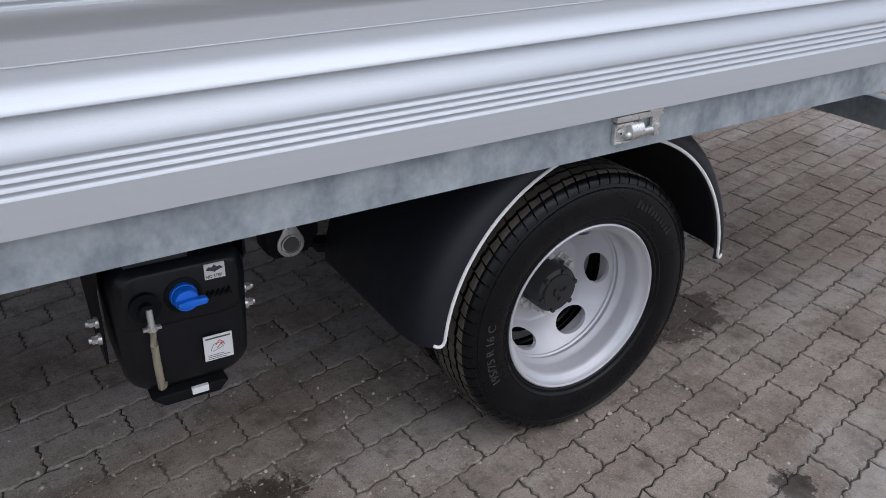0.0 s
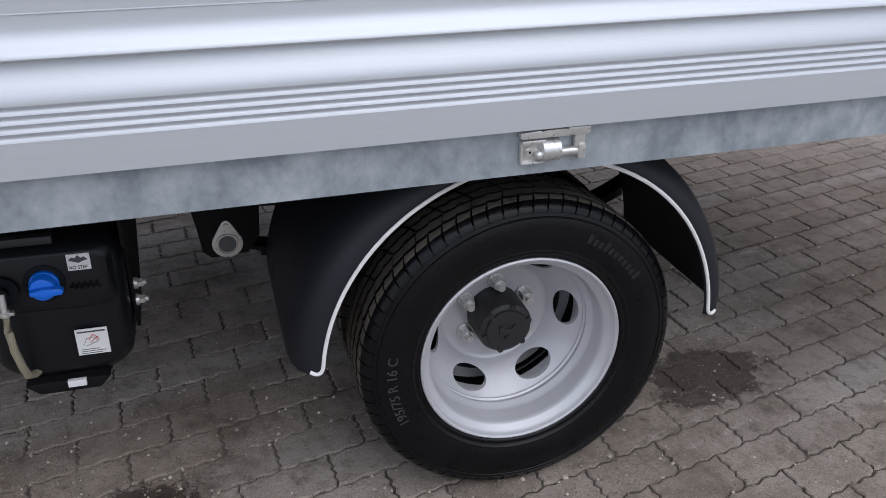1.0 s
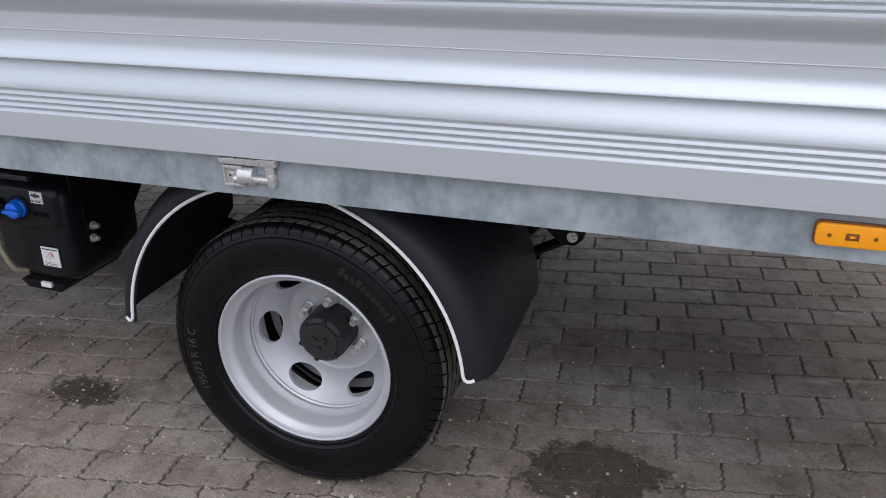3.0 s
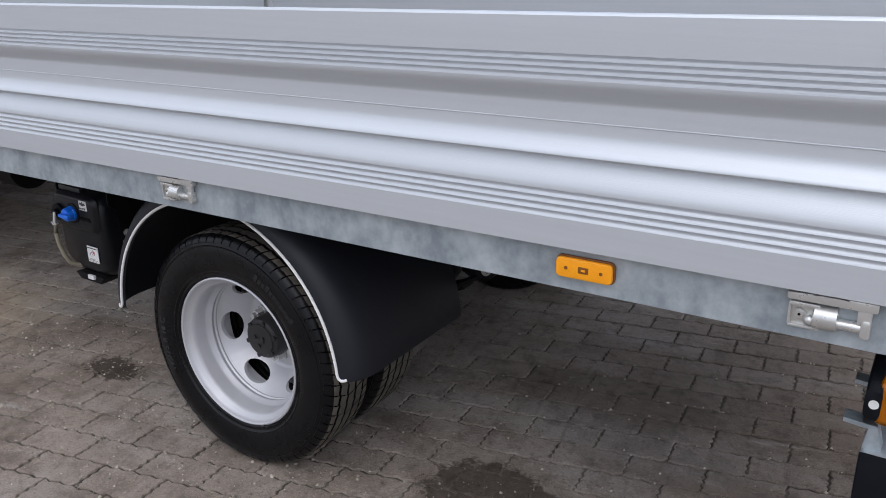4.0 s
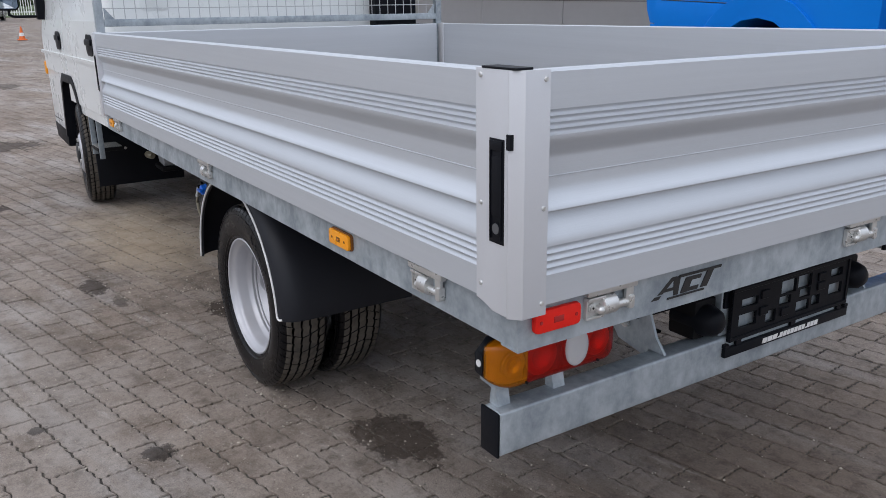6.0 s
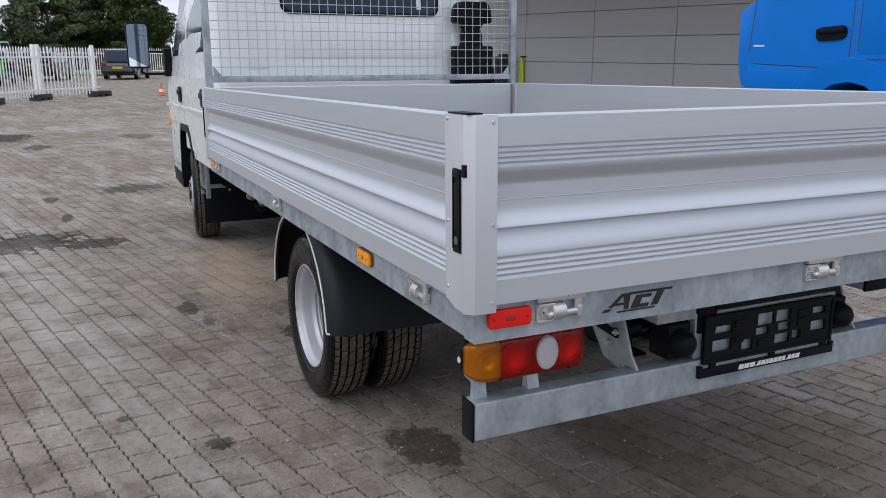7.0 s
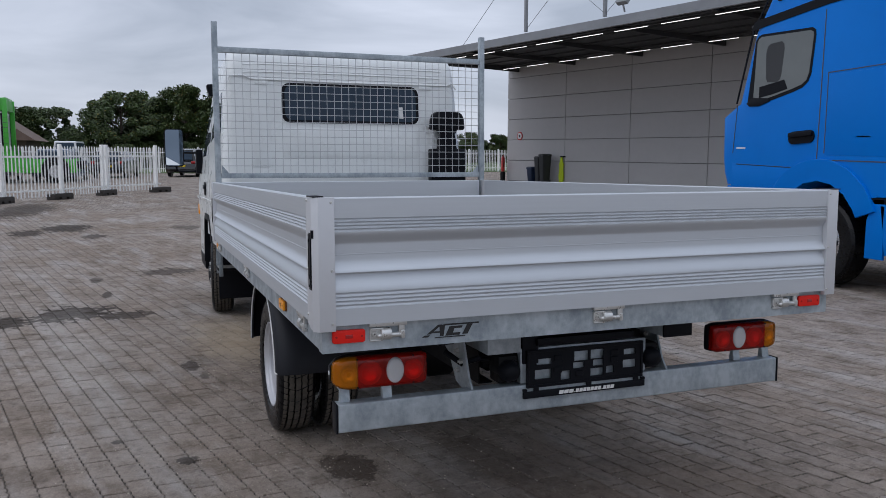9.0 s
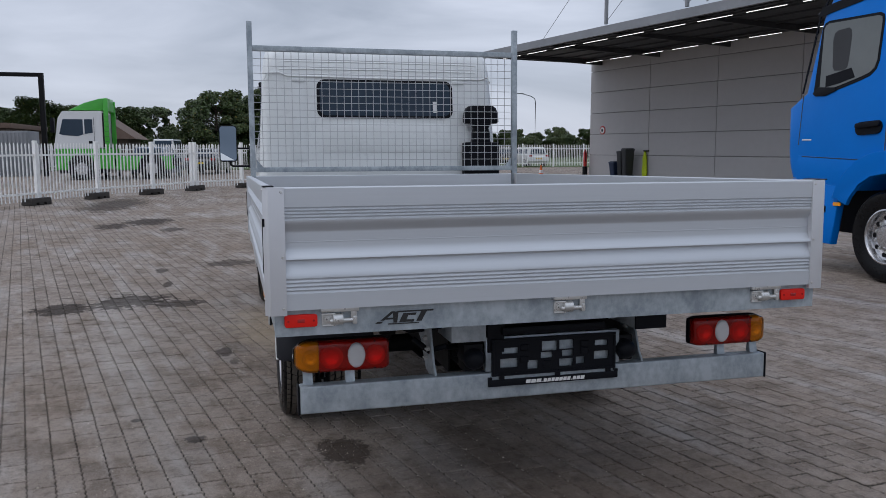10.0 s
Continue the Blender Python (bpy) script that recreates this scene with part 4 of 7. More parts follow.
    for a, b in (((0.013, 0.023), (0.020, 0.038)), ((0.020, 0.038), (0.034, 0.040)), ((0.034, 0.040), (0.040, 0.029)), ((0.040, 0.029), (0.018, 0.021))):
        rod(bm, (LX + a[0], y0 - 0.0025, LZ + a[1]), (LX + b[0], y0 - 0.0025, LZ + b[1]), 0.0005, 5)
    part("print", bm, M_INK, lab)
    bm = B()
    for a, b in (((0.024, 0.035), (0.032, 0.046)), ((0.032, 0.046), (0.042, 0.038)), ((0.026, 0.028), (0.038, 0.039)), ((0.038, 0.039), (0.043, 0.032))):
        rod(bm, (LX + a[0], y0 - 0.003, LZ + a[1]), (LX + b[0], y0 - 0.003, LZ + b[1]), 0.0008, 5)
    part("print", bm, M_REDINK, lab)
    bm = box(B(), -2.687, -2.646, y0 - 0.0152, y0 - 0.0125, 0.592, 0.626, 0.0006, 1)
    lab = part("label", bm, M_PAPER, t, "white no step label")
    bm = lettering("NO STEP", 0.0100, 0.0006, Matrix.Translation((-2.6855, y0 - 0.0155, 0.5950)) @ Matrix.Rotation(radians(90), 4, "X"))
    for v in bm.verts:
        v.co.x = -2.6855 + (v.co.x + 2.6855) * 0.84
    part("print", bm, M_INK, lab)
    bm = prism(B(), [(0.0, 0.006), (0.006, 0.012), (0.012, 0.010), (0.017, 0.016), (0.022, 0.010), (0.028, 0.012), (0.034, 0.006), (0.024, 0.003), (0.017, 0.0), (0.010, 0.003)], (-2.684, y0 - 0.0150, 0.6075), (1, 0, 0), (0, 0, 1), (0, -0.001, 0))
    part("print", bm, M_INK, lab)
    bm = box(B(), -2.83, -2.71, y0 + 0.01, y0 + 0.03, 0.640, 0.656, 0.001)
    part("faded_label", bm, M_BIN, t)
    # bracket round the tank with bolts, and the tray beneath
    bm = prism(B(), [(-2.80, 0.333), (-2.665, 0.333), (-2.655, 0.328), (-2.675, 0.306), (-2.79, 0.306), (-2.815, 0.328)], (0, y0 + 0.012, 0), (1, 0, 0), (0, 0, 1), (0, 0.25, 0), bevel=0.004)
    tray = part("tray", bm, M_BLACKM, t)
    bm = box(B(), -2.735, -2.70, y0 + 0.004, y0 + 0.014, 0.320, 0.335, 0.001)
    part("tray_clip", bm, M_PAPER, t)
    for x, s in ((-2.594, 1), (-2.876, -1)):
        bm = prism(B(), [(0, 0.67), (0.36, 0.67), (0.36, 0.60), (0.30, 0.56), (0.16, 0.42), (0.05, 0.40), (0.035, 0.46), (0.03, 0.58), (0, 0.61)], (x, y0 + 0.03, 0), (0, 1, 0), (0, 0, 1), (s * 0.006, 0, 0))
        br = part("tank_bracket", bm, M_BLACKM, t)
        for yy, zz in ((0.085, 0.500), (0.078, 0.465)):
            bm = rod(B(), (x + s * 0.006, y0 + yy, zz), (x + s * 0.013, y0 + yy, zz), 0.0125, 16)
            rod(bm, (x + s * 0.013, y0 + yy, zz), (x + s * 0.024, y0 + yy, zz), 0.0095, 6)
            rod(bm, (x + s * 0.024, y0 + yy, zz), (x + s * 0.030, y0 + yy, zz), 0.0055, 10)
            part("bolt", bm, M_ZINC, t)
    part("tank_mount", box(B(), -2.86, -2.60, y0 + 0.30, 0.69, 0.60, 0.72, 0.01), M_BLACKM, truck)


urea_tank()


# ---- rear: bumper, lamps, plate holder ----
def tail_lamp(mirrored):
    """A long lamp whose amber outer end wraps round the corner."""
    def f(q):
        return flip(q) if mirrored else q
    y0, y1, zc = 0.080, 0.424, 0.7265

    def cross(y, grow=0.0, front=True, deep=0.0):
        a = min(1.0, max(0.0, (y - y0) / 0.058))
        e = min(1.0, max(0.0, (y1 - y) / 0.022))
        wrap = math.sqrt(max(0.0, 1 - (1 - a) ** 2))
        half = (0.0575 + grow) * (0.42 + 0.58 * math.sqrt(max(0.0, 1 - (1 - min(1, a * 0.85)) ** 2))) * (0.86 + 0.14 * math.sqrt(max(0.0, 1 - (1 - e) ** 2)))
        xf = -0.238 + 0.044 * wrap - 0.012 * (1 - e) if front else -0.240 + grow
        xb = -0.246 if front else -0.262
        if deep:
            xf, xb, half = max(xf - deep, -0.242), -0.2445, half - 0.004
        pts = []
        for k in range(20):
            t = math.tau * k / 20
            cx, cz = math.cos(t), math.sin(t)
            n = 0.42
            px = (xf + xb) / 2 + (xf - xb) / 2 * math.copysign(abs(cx) ** n, cx)
            pz = zc + half * math.copysign(abs(cz) ** n, cz)
            pts.append((px, y, pz))
        return pts

    def span(a, b, n, grow=0.0, front=True, deep=0.0):
        return loft(B(), [cross(a + (b - a) * k / n, grow, front, deep) for k in range(n + 1)])
    lamp = bp("tail_lamp", f(span(y0 - 0.004, y1 + 0.004, 14, 0.004, False)), M_BLACKP, label="red, clear and amber tail lamp cluster", angle=50)
    bp("indicator_lens", f(span(y0, 0.1650, 14)), M_AMBG, lamp, "amber indicator lens", angle=50)
    bp("brake_lens", f(span(0.1657, 0.2640, 4)), M_REDG, lamp, "red brake lens", angle=50)
    bp("fog_lens", f(span(0.2647, y1, 12)), M_REDG, lamp, "red fog lens", angle=50)
    rows = [[(x, 0.302 + 0.033 * s * math.cos(math.tau * k / 24), zc + 0.002 + 0.047 * s * math.sin(math.tau * k / 24)) for k in range(24)] for x, s in ((-0.200, 1.0), (-0.191, 0.98), (-0.186, 0.85), (-0.1845, 0.5))]
    bp("reversing_lens", f(loft(B(), rows)), M_CLEARL, lamp, "clear reversing lens", angle=50)
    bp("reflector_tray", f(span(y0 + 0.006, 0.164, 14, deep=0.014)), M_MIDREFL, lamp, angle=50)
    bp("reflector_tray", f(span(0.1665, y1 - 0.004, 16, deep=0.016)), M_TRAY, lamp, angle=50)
    # tray, ring and core greys step brighter inwards, painting in the bowl's soft shine
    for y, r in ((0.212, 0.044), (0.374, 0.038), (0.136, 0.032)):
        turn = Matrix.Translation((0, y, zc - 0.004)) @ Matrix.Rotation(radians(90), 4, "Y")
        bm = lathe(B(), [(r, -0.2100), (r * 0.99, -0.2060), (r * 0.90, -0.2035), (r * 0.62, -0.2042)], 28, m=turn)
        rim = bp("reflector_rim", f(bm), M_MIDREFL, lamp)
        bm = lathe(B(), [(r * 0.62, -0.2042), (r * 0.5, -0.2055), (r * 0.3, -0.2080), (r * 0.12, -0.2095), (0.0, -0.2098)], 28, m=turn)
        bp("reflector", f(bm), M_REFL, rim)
    for y, z in ((0.165, zc - 0.05), (0.37, zc - 0.05), (0.165, zc + 0.05), (0.37, zc + 0.05)):
        bp("lamp_screw", f(rod(B(), (-0.199, y, z), (-0.194, y, z), 0.0035, 8)), M_BLACKP, lamp)
    bp("side_reflector", f(rod(B(), (-0.247, y0 + 0.004, zc), (-0.247, y0 - 0.006, zc), 0.008, 14)), M_PAPER, lamp)
    for y in (0.110, 0.265):
        bm = prism(B(), [(-0.255, 0.622), (-0.225, 0.622), (-0.236, 0.668), (-0.29, 0.672), (-0.29, 0.664), (-0.25, 0.660)], (0, y, 0), (1, 0, 0), (0, 0, 1), (0, 0.034, 0))
        bp("lamp_bracket", f(bm), M_GALV, lamp)


def rear():
    bm = box(B(), -0.255, -0.196, 0.094, 2 * YC - 0.094, 0.520, 0.622, 0.006, 3)
    beam = bp("rear_bumper", bm, M_GALV, label="galvanised box section rear bumper")
    for y in (0.0865, 2 * YC - 0.0935):
        bp("end_plug", box(B(), -0.257, -0.194, y, y + 0.007, 0.518, 0.624, 0.004), M_BLACKP, beam, "black plastic end plug")
    for y in (0.60, 2 * YC - 0.66):
        bm = prism(B(), [(-0.52, 0.84), (-0.31, 0.84), (-0.235, 0.66), (-0.205, 0.6235), (-0.256, 0.6235), (-0.262, 0.60), (-0.36, 0.62), (-0.44, 0.72), (-0.52, 0.75)], (0, y, 0), (1, 0, 0), (0, 0, 1), (0, 0.008, 0))
        br = bp("bumper_bracket", bm, M_GALV, beam)
        for x, z in ((-0.335, 0.745), (-0.295, 0.71), (-0.33, 0.67), (-0.38, 0.79)):
            bm = rod(B(), (x, y + 0.004, z), (x, y - 0.012, z), 0.010, 6)
            rod(bm, (x, y - 0.012, z), (x, y - 0.018, z), 0.005, 8)
            bp("bracket_bolt", bm, M_ZINC, beam)
    tail_lamp(False)
    tail_lamp(True)
    # end of the ladder frame
    bp("frame_end", box(B(), -0.40, -0.34, 0.70, 1.43, 0.66, 0.845, 0.01), M_BLACKM)
    bp("frame_stub", box(B(), -0.42, -0.205, 0.665, 0.803, 0.746, 0.842, 0.004), M_GALV)
    bp("plate_lamp", box(B(), -0.30, -0.198, 0.806, 0.875, 0.70, 0.838, 0.006), M_BLACKP)
    bp("frame_arm", box(B(), -0.5, -0.136, 1.39, 1.52, 0.775, 0.842, 0.004), M_GALV)
    bp("arm_end", box(B(), -0.135, -0.125, 1.388, 1.522, 0.773, 0.844, 0.002), M_BLACKP)
    bp("brake_hose", tube(B(), [(-0.35, 0.55, 0.74), (-0.30, 0.60, 0.70), (-0.28, 0.66, 0.72), (-0.32, 0.72, 0.70), (-0.4, 0.74, 0.66)], 0.012, 8), M_BLACKP)
    bp("brake_hose", tube(B(), [(-0.45, 0.45, 0.80), (-0.40, 0.55, 0.76), (-0.36, 0.66, 0.78), (-0.34, 0.80, 0.80)], 0.009, 8), M_BLACKP)
    # number plate holder: an open grid with a printed bar under it
    x0, x1 = -0.196, -0.184
    y0, y1, z0, z1 = 0.82, 1.335, 0.610, 0.754
    # a moulded plate with rectangular openings: shares of its width and height
    holes = [(0.083, 0.204, 0.60, 0.745), (0.069, 0.20, 0.22, 0.455), (0.285, 0.361, 0.14, 0.365), (0.399, 0.514, 0.61, 0.86), (0.39, 0.479, 0.41, 0.56), (0.54, 0.65, 0.625, 0.865), (0.562, 0.647, 0.425, 0.585), (0.54, 0.647, 0.15, 0.35), (0.676, 0.74, 0.19, 0.375), (0.832, 0.934, 0.655, 0.80), (0.825, 0.939, 0.285, 0.495)]
    holes = [(a - 0.004, b + 0.004, c - 0.010, d + 0.010) for a, b, c, d in holes]
    us = sorted({0.0, 1.0} | {q for h in holes for q in h[:2]})
    ws = sorted({0.0, 1.0} | {q for h in holes for q in h[2:]})
    bm = B()
    grid = {(i, j): bm.verts.new((x0, y0 + (y1 - y0) * us[i], z0 + (z1 - z0) * ws[j])) for i in range(len(us)) for j in range(len(ws))}
    for i in range(len(us) - 1):
        for j in range(len(ws) - 1):
            cu, cw = (us[i] + us[i + 1]) / 2, (ws[j] + ws[j + 1]) / 2
            if not any(h[0] < cu < h[1] and h[2] < cw < h[3] for h in holes):
                bm.faces.new((grid[i, j], grid[i + 1, j], grid[i + 1, j + 1], grid[i, j + 1]))
    bmesh.ops.delete(bm, geom=[v for v in bm.verts if not v.link_faces], context="VERTS")
    out = bmesh.ops.extrude_face_region(bm, geom=bm.faces[:])
    bmesh.ops.translate(bm, vec=(x1 - x0 - 0.004, 0, 0), verts=[g for g in out["geom"] if isinstance(g, bmesh.types.BMVert)])
    # rim and clips in front
    for ya, yb, za, zb in ((y0, y1, z1 - 0.010, z1), (y0, y1, z0, z0 + 0.010), (y0, y0 + 0.010, z0 + 0.0105, z1 - 0.0105), (y1 - 0.010, y1, z0 + 0.0105, z1 - 0.0105)):
        box(bm, x1 - 0.0042, x1, ya, yb, za, zb, 0.001, 1)
    for cu, cw in ((0.255, 0.74), (0.255, 0.42), (0.74, 0.74), (0.74, 0.55), (0.435, 0.26)):
        yy, zz = y0 + (y1 - y0) * cu, z0 + (z1 - z0) * cw
        box(bm, x1 - 0.0042, x1 + 0.001, yy - 0.017, yy + 0.017, zz - 0.012, zz + 0.012, 0.002, 1)
    holder = bp("plate_holder", bm, M_BLACKP, label="empty black number plate holder")
    bm = box(B(), x0, x1, y0 - 0.015, y1 + 0.01, 0.570, 0.596, 0.003)
    for yy in (y0 + 0.03, YC + 0.02, y1 - 0.04):
        box(bm, x0 + 0.002, x1 - 0.002, yy, yy + 0.02, 0.597, 0.611)
    box(bm, x0, x1, y0 - 0.015, y0, 0.597, 0.606)
    box(bm, x0, x1, y1 - 0.005, y1 + 0.01, 0.597, 0.606)
    bar = bp("print_bar", bm, M_BLACKP, holder, "black bar with white print")
    bm = B()
    y = 0.955
    for w in (0.019, 0.019, 0.019, 0.005, 0.013, 0.014, 0.013, 0.014, 0.014, 0.014, 0.013, 0.005, 0.013, 0.014, 0.016):
        prism(bm, [(0, 0), (w, 0), (w + 0.003, 0.014 if w > 0.006 else 0.004), (0.003, 0.014 if w > 0.006 else 0.004)], (x1 + 0.0002, y, 0.576), (0, 1, 0), (0, 0, 1), (0.0008, 0, 0))
        y += w + 0.0028
    bp("print", bm, M_TRIM, bar)
    # mounting plate behind, with rubber buffers at both sides
    bp("plate_backing", box(B(), -0.235, -0.205, 0.80, 1.36, 0.625, 0.76, 0.004), M_GALV, beam)
    for yy, s in ((0.755, -1), (1.385, 1)):
        bm = lathe(B(), [(0.0, 0.050), (0.022, 0.046), (0.034, 0.034), (0.041, 0.012), (0.043, -0.02), (0.043, -0.08), (0.0, -0.08)], 24, m=Matrix.Translation((-0.215, yy, 0.680)) @ Matrix.Rotation(radians(90 * 1), 4, "Y"))
        bp("rubber_buffer", bm, M_BLACKP, beam, "black rubber buffer")
        box_ = box(B(), -0.30, -0.215, yy - 0.04, yy + 0.04, 0.63, 0.735, 0.01)
        bp("buffer_bracket", box_, M_BLACKM, beam)
    bp("lamp_hood", box(B(), -0.26, -0.18, 0.86, 1.29, 0.768, 0.80, 0.012), M_BLACKP, beam)


rear()


# ---- cab ----
def cab():
    CY0, CY1 = 0.080, 2 * YC - 0.060
    xr = -3.815
    rings = []

    def taper(x, z):
        """How far the cab side draws in towards the windscreen."""
        return 0.085 * min(1.0, max(0.0, (z - 1.30) / 0.85)) * min(1.0, max(0.0, (-3.9 - x) / 1.95))

    def cab_ring(x0, x1, ya, yb):
        pts = []
        for cx, cy, a0, r in ((x1 - 0.085, yb - 0.085, 0, 0.085), (x0 + 0.34, yb - 0.34, 90, 0.34), (x0 + 0.34, ya + 0.34, 180, 0.34), (x1 - 0.085, ya + 0.085, 270, 0.085)):
            for k in range(7):
                a = radians(a0 + 90 * k / 6)
                pts.append((cx + r * math.cos(a), cy + r * math.sin(a)))
        return pts
    for z, xf, xb, g in ((1.02, -6.50, xr, 0.0), (1.28, -6.52, xr, 0.0), (1.34, -6.515, xr - 0.002, 0.004), (1.40, -6.50, xr - 0.006, 0.009), (1.75, -6.36, xr - 0.035, 0.026), (2.05, -6.20, xr - 0.055, 0.043), (2.16, -6.12, xr - 0.066, 0.050), (2.205, -6.08, xr - 0.074, 0.054), (2.28, -5.98, xr - 0.088, 0.064), (2.335, -5.9, xr - 0.11, 0.082), (2.372, -5.8, xr - 0.16, 0.125), (2.392, -5.6, xr - 0.28, 0.23)):
        rings.append([(x, y + taper(x, z) * (1 - (y - CY0) / YC), z) for x, y in cab_ring(xf, xb, CY0 + g, CY1 - g)])
    shell = bp("cab", loft(B(), rings), M_WHITE, label="white double cab", angle=40)
    arch_c = -5.25
    arch = [(-4.86, 0.80), (-4.97, 0.955), (-5.04, 0.995), (-5.40, 0.995), (-5.47, 0.955), (-5.56, 0.60)]

    def lower(mirrored):
        pts = [(xr, 1.02), (xr, 0.80)] + arch + [(-6.15, 0.60), (-6.17, 1.02)]
        bm = prism(B(), pts, (0, CY0 + 0.001, 0), (1, 0, 0), (0, 0, 1), (0, 0.04, 0), bevel=0.004)
        bp("lower_side", flip(bm) if mirrored else bm, M_WHITE, shell)
        trim = [(-4.81, 0.80), (-4.93, 0.975), (-5.025, 1.035), (-5.415, 1.035), (-5.51, 0.975), (-5.61, 0.56), (-5.56, 0.56), (-5.46, 0.945), (-5.395, 0.985), (-5.045, 0.985), (-4.98, 0.945), (-4.87, 0.80)]
        bm = prism(B(), trim, (0, CY0 - 0.012, 0), (1, 0, 0), (0, 0, 1), (0, 0.11, 0), bevel=0.005)
        bp("arch_trim", flip(bm) if mirrored else bm, M_BLACKP, shell, "black wheel arch trim")
        bm = prism(B(), [(-5.57, 0.60), (-5.60, 0.48), (-6.10, 0.50), (-6.16, 0.62)], (0, CY0 - 0.004, 0), (1, 0, 0), (0, 0, 1), (0, 0.2, 0), bevel=0.012)
        bp("bumper_corner", flip(bm) if mirrored else bm, M_BLACKP, shell)
    lower(False)
    lower(True)
    nose = []
    for z, g in ((0.50, 0.02), (0.66, 0.0)):
        nose.append([(x, y, z) for x, y in cab_ring(-6.5 + g, -5.7, CY0 + g, CY1 - g)])
    bp("front_bumper", loft(B(), nose), M_BLACKP, shell, "black front bumper")
    nose = []
    for z in (0.662, 1.019):
        nose.append([(x, y, z) for x, y in cab_ring(-6.5, -5.95, CY0 + 0.004, CY1 - 0.004)])
    bp("front_panel", loft(B(), nose), M_WHITE, shell)
    bp("rear_skirt", box(B(), xr - 0.04, xr - 0.001, CY0 + 0.042, CY1 - 0.042, 0.80, 1.019, 0.004), M_WHITE, shell)
    def lean(z):
        """How far the cab side leans in at a height."""
        zs = ((1.02, 0), (1.28, 0), (1.34, 0.004), (1.40, 0.009), (1.75, 0.026), (2.05, 0.043), (2.16, 0.050))
        for (za, ga), (zb, gb) in zip(zs, zs[1:]):
            if z <= zb:
                return ga + (gb - ga) * (z - za) / (zb - za)
        return zs[-1][1]

    def on_side(bmx, mirrored, outline, out, thick):
        """An outline in x and z laid on the leaning cab side."""
        a = [bmx.verts.new((x, CY0 + lean(z) + taper(x, z) - out, z)) for x, z in outline]
        b = [bmx.verts.new((x, CY0 + lean(z) + taper(x, z) + thick, z)) for x, z in outline]
        n = len(a)
        bmx.faces.new(a)
        bmx.faces.new(b[::-1])
        for i in range(n):
            bmx.faces.new((a[i], b[i], b[(i + 1) % n], a[(i + 1) % n]))
        return flip(bmx) if mirrored else bmx

    for mirrored in (False, True):
        # crease below the door handles
        bm = on_side(B(), mirrored, [(-6.30, 1.150), (-3.90, 1.150), (-3.90, 1.172), (-6.30, 1.172)], 0.011, 0.002)
        bp("belt_crease", bm, M_WHITE, shell, angle=80)
        for x0, x1, name in ((-5.17, -4.02, "rear"), (-6.18, -5.20, "front")):
            lo = 0.86 if name == "rear" else 1.03
            bm = on_side(B(), mirrored, [(x0, lo), (x1, lo), (x1, 1.28), (x1, 1.34), (x1, 1.40), (x0, 1.40), (x0, 1.34), (x0, 1.28)], 0.005, 0.002)
            door = bp("door", bm, M_WHITE, shell, "white cab door")
            xa, xb = (x0 + 0.05, x1 - 0.08) if name == "rear" else (x0 + 0.14, x1 - 0.04)
            xt = xa + (0.0 if name == "rear" else 0.16)
            bm = on_side(B(), mirrored, [(xa, 1.57), (xb, 1.57), (xb, 1.75), (xb - 0.01, 2.04), (xt, 2.04), ((xa + xt) / 2, 1.75)], 0.006, 0.002)
            bp("side_window", bm, M_DARKGLASS, shell, "dark tinted side window")
            # seams
            bm = on_side(B(), mirrored, [(x1 + 0.006, 0.86), (x1 + 0.014, 0.86), (x1 + 0.014, 1.40), (x1 + 0.014, 2.06), (x1 + 0.006, 2.06), (x1 + 0.006, 1.40)], 0.0015, 0.002)
            bp("door_seam", bm, M_INK, shell)
            hx = x1 - 0.19
            bm = prism(B(), rrect(-0.10, 0.10, -0.062, 0.062, 0.05, 5), (hx, CY0 - 0.003, 1.262), (1, 0, 0), (0, 0, 1), (0, -0.005, 0), bevel=0.002)
            prism(bm, rrect(-0.09, 0.085, -0.002, 0.034, 0.014, 3), (hx, CY0 - 0.007, 1.262), (1, 0, 0), (0, 0, 1), (0, -0.011, 0), bevel=0.004)
            bp("door_handle", flip(bm) if mirrored else bm, M_BLACKP, shell, "black door handle")
        # steps
        bm = box(B(), -4.755, -4.54, 0.100, 0.26, 0.578, 0.600, 0.005)
        bp("step", flip(bm) if mirrored else bm, M_BLACKM, shell, "black cab step")
        bm = B()
        for k in range(6):
            box(bm, -4.745 + 0.034 * k, -4.725 + 0.034 * k, 0.104, 0.25, 0.6015, 0.607)
        bp("step_tread", flip(bm) if mirrored else bm, M_ZINC, shell)
        for xx in (-4.775, -4.535):
            bm = box(B(), xx, xx + 0.018, 0.104, 0.136, 0.535, 0.80, 0.003)
            bp("step_bracket", flip(bm) if mirrored else bm, M_GALV, shell, "galvanised step bracket")
        for zz, yy in ((0.70, 0.20), (0.55, 0.24), (0.62, 0.40), (0.48, 0.46)):
            bm = rod(B(), (-4.806, CY0 + yy, zz), (-4.794, CY0 + yy, zz), 0.009, 10)
            bp("mudflap_bolt", flip(bm) if mirrored else bm, M_ZINC, shell)
        # mudflap behind the front wheel
        bm = box(B(), -4.82, -4.805, CY0 + 0.045, CY0 + 0.62, 0.30, 0.78, 0.003)
        bp("mudflap", flip(bm) if mirrored else bm, M_BLACKP, shell, "black rubber mudflap")
        inner = [(x, z - 0.012) for x, z in arch]
        bm = prism(B(), arch + inner[::-1], (0, CY0 + 0.045, 0), (1, 0, 0), (0, 0, 1), (0, 0.55, 0))
        bp("wheel_housing", flip(bm) if mirrored else bm, M_BLACKM, shell)
        bm = box(B(), -5.60, -5.58, CY0 + 0.045, 0.75, 0.40, 0.99)
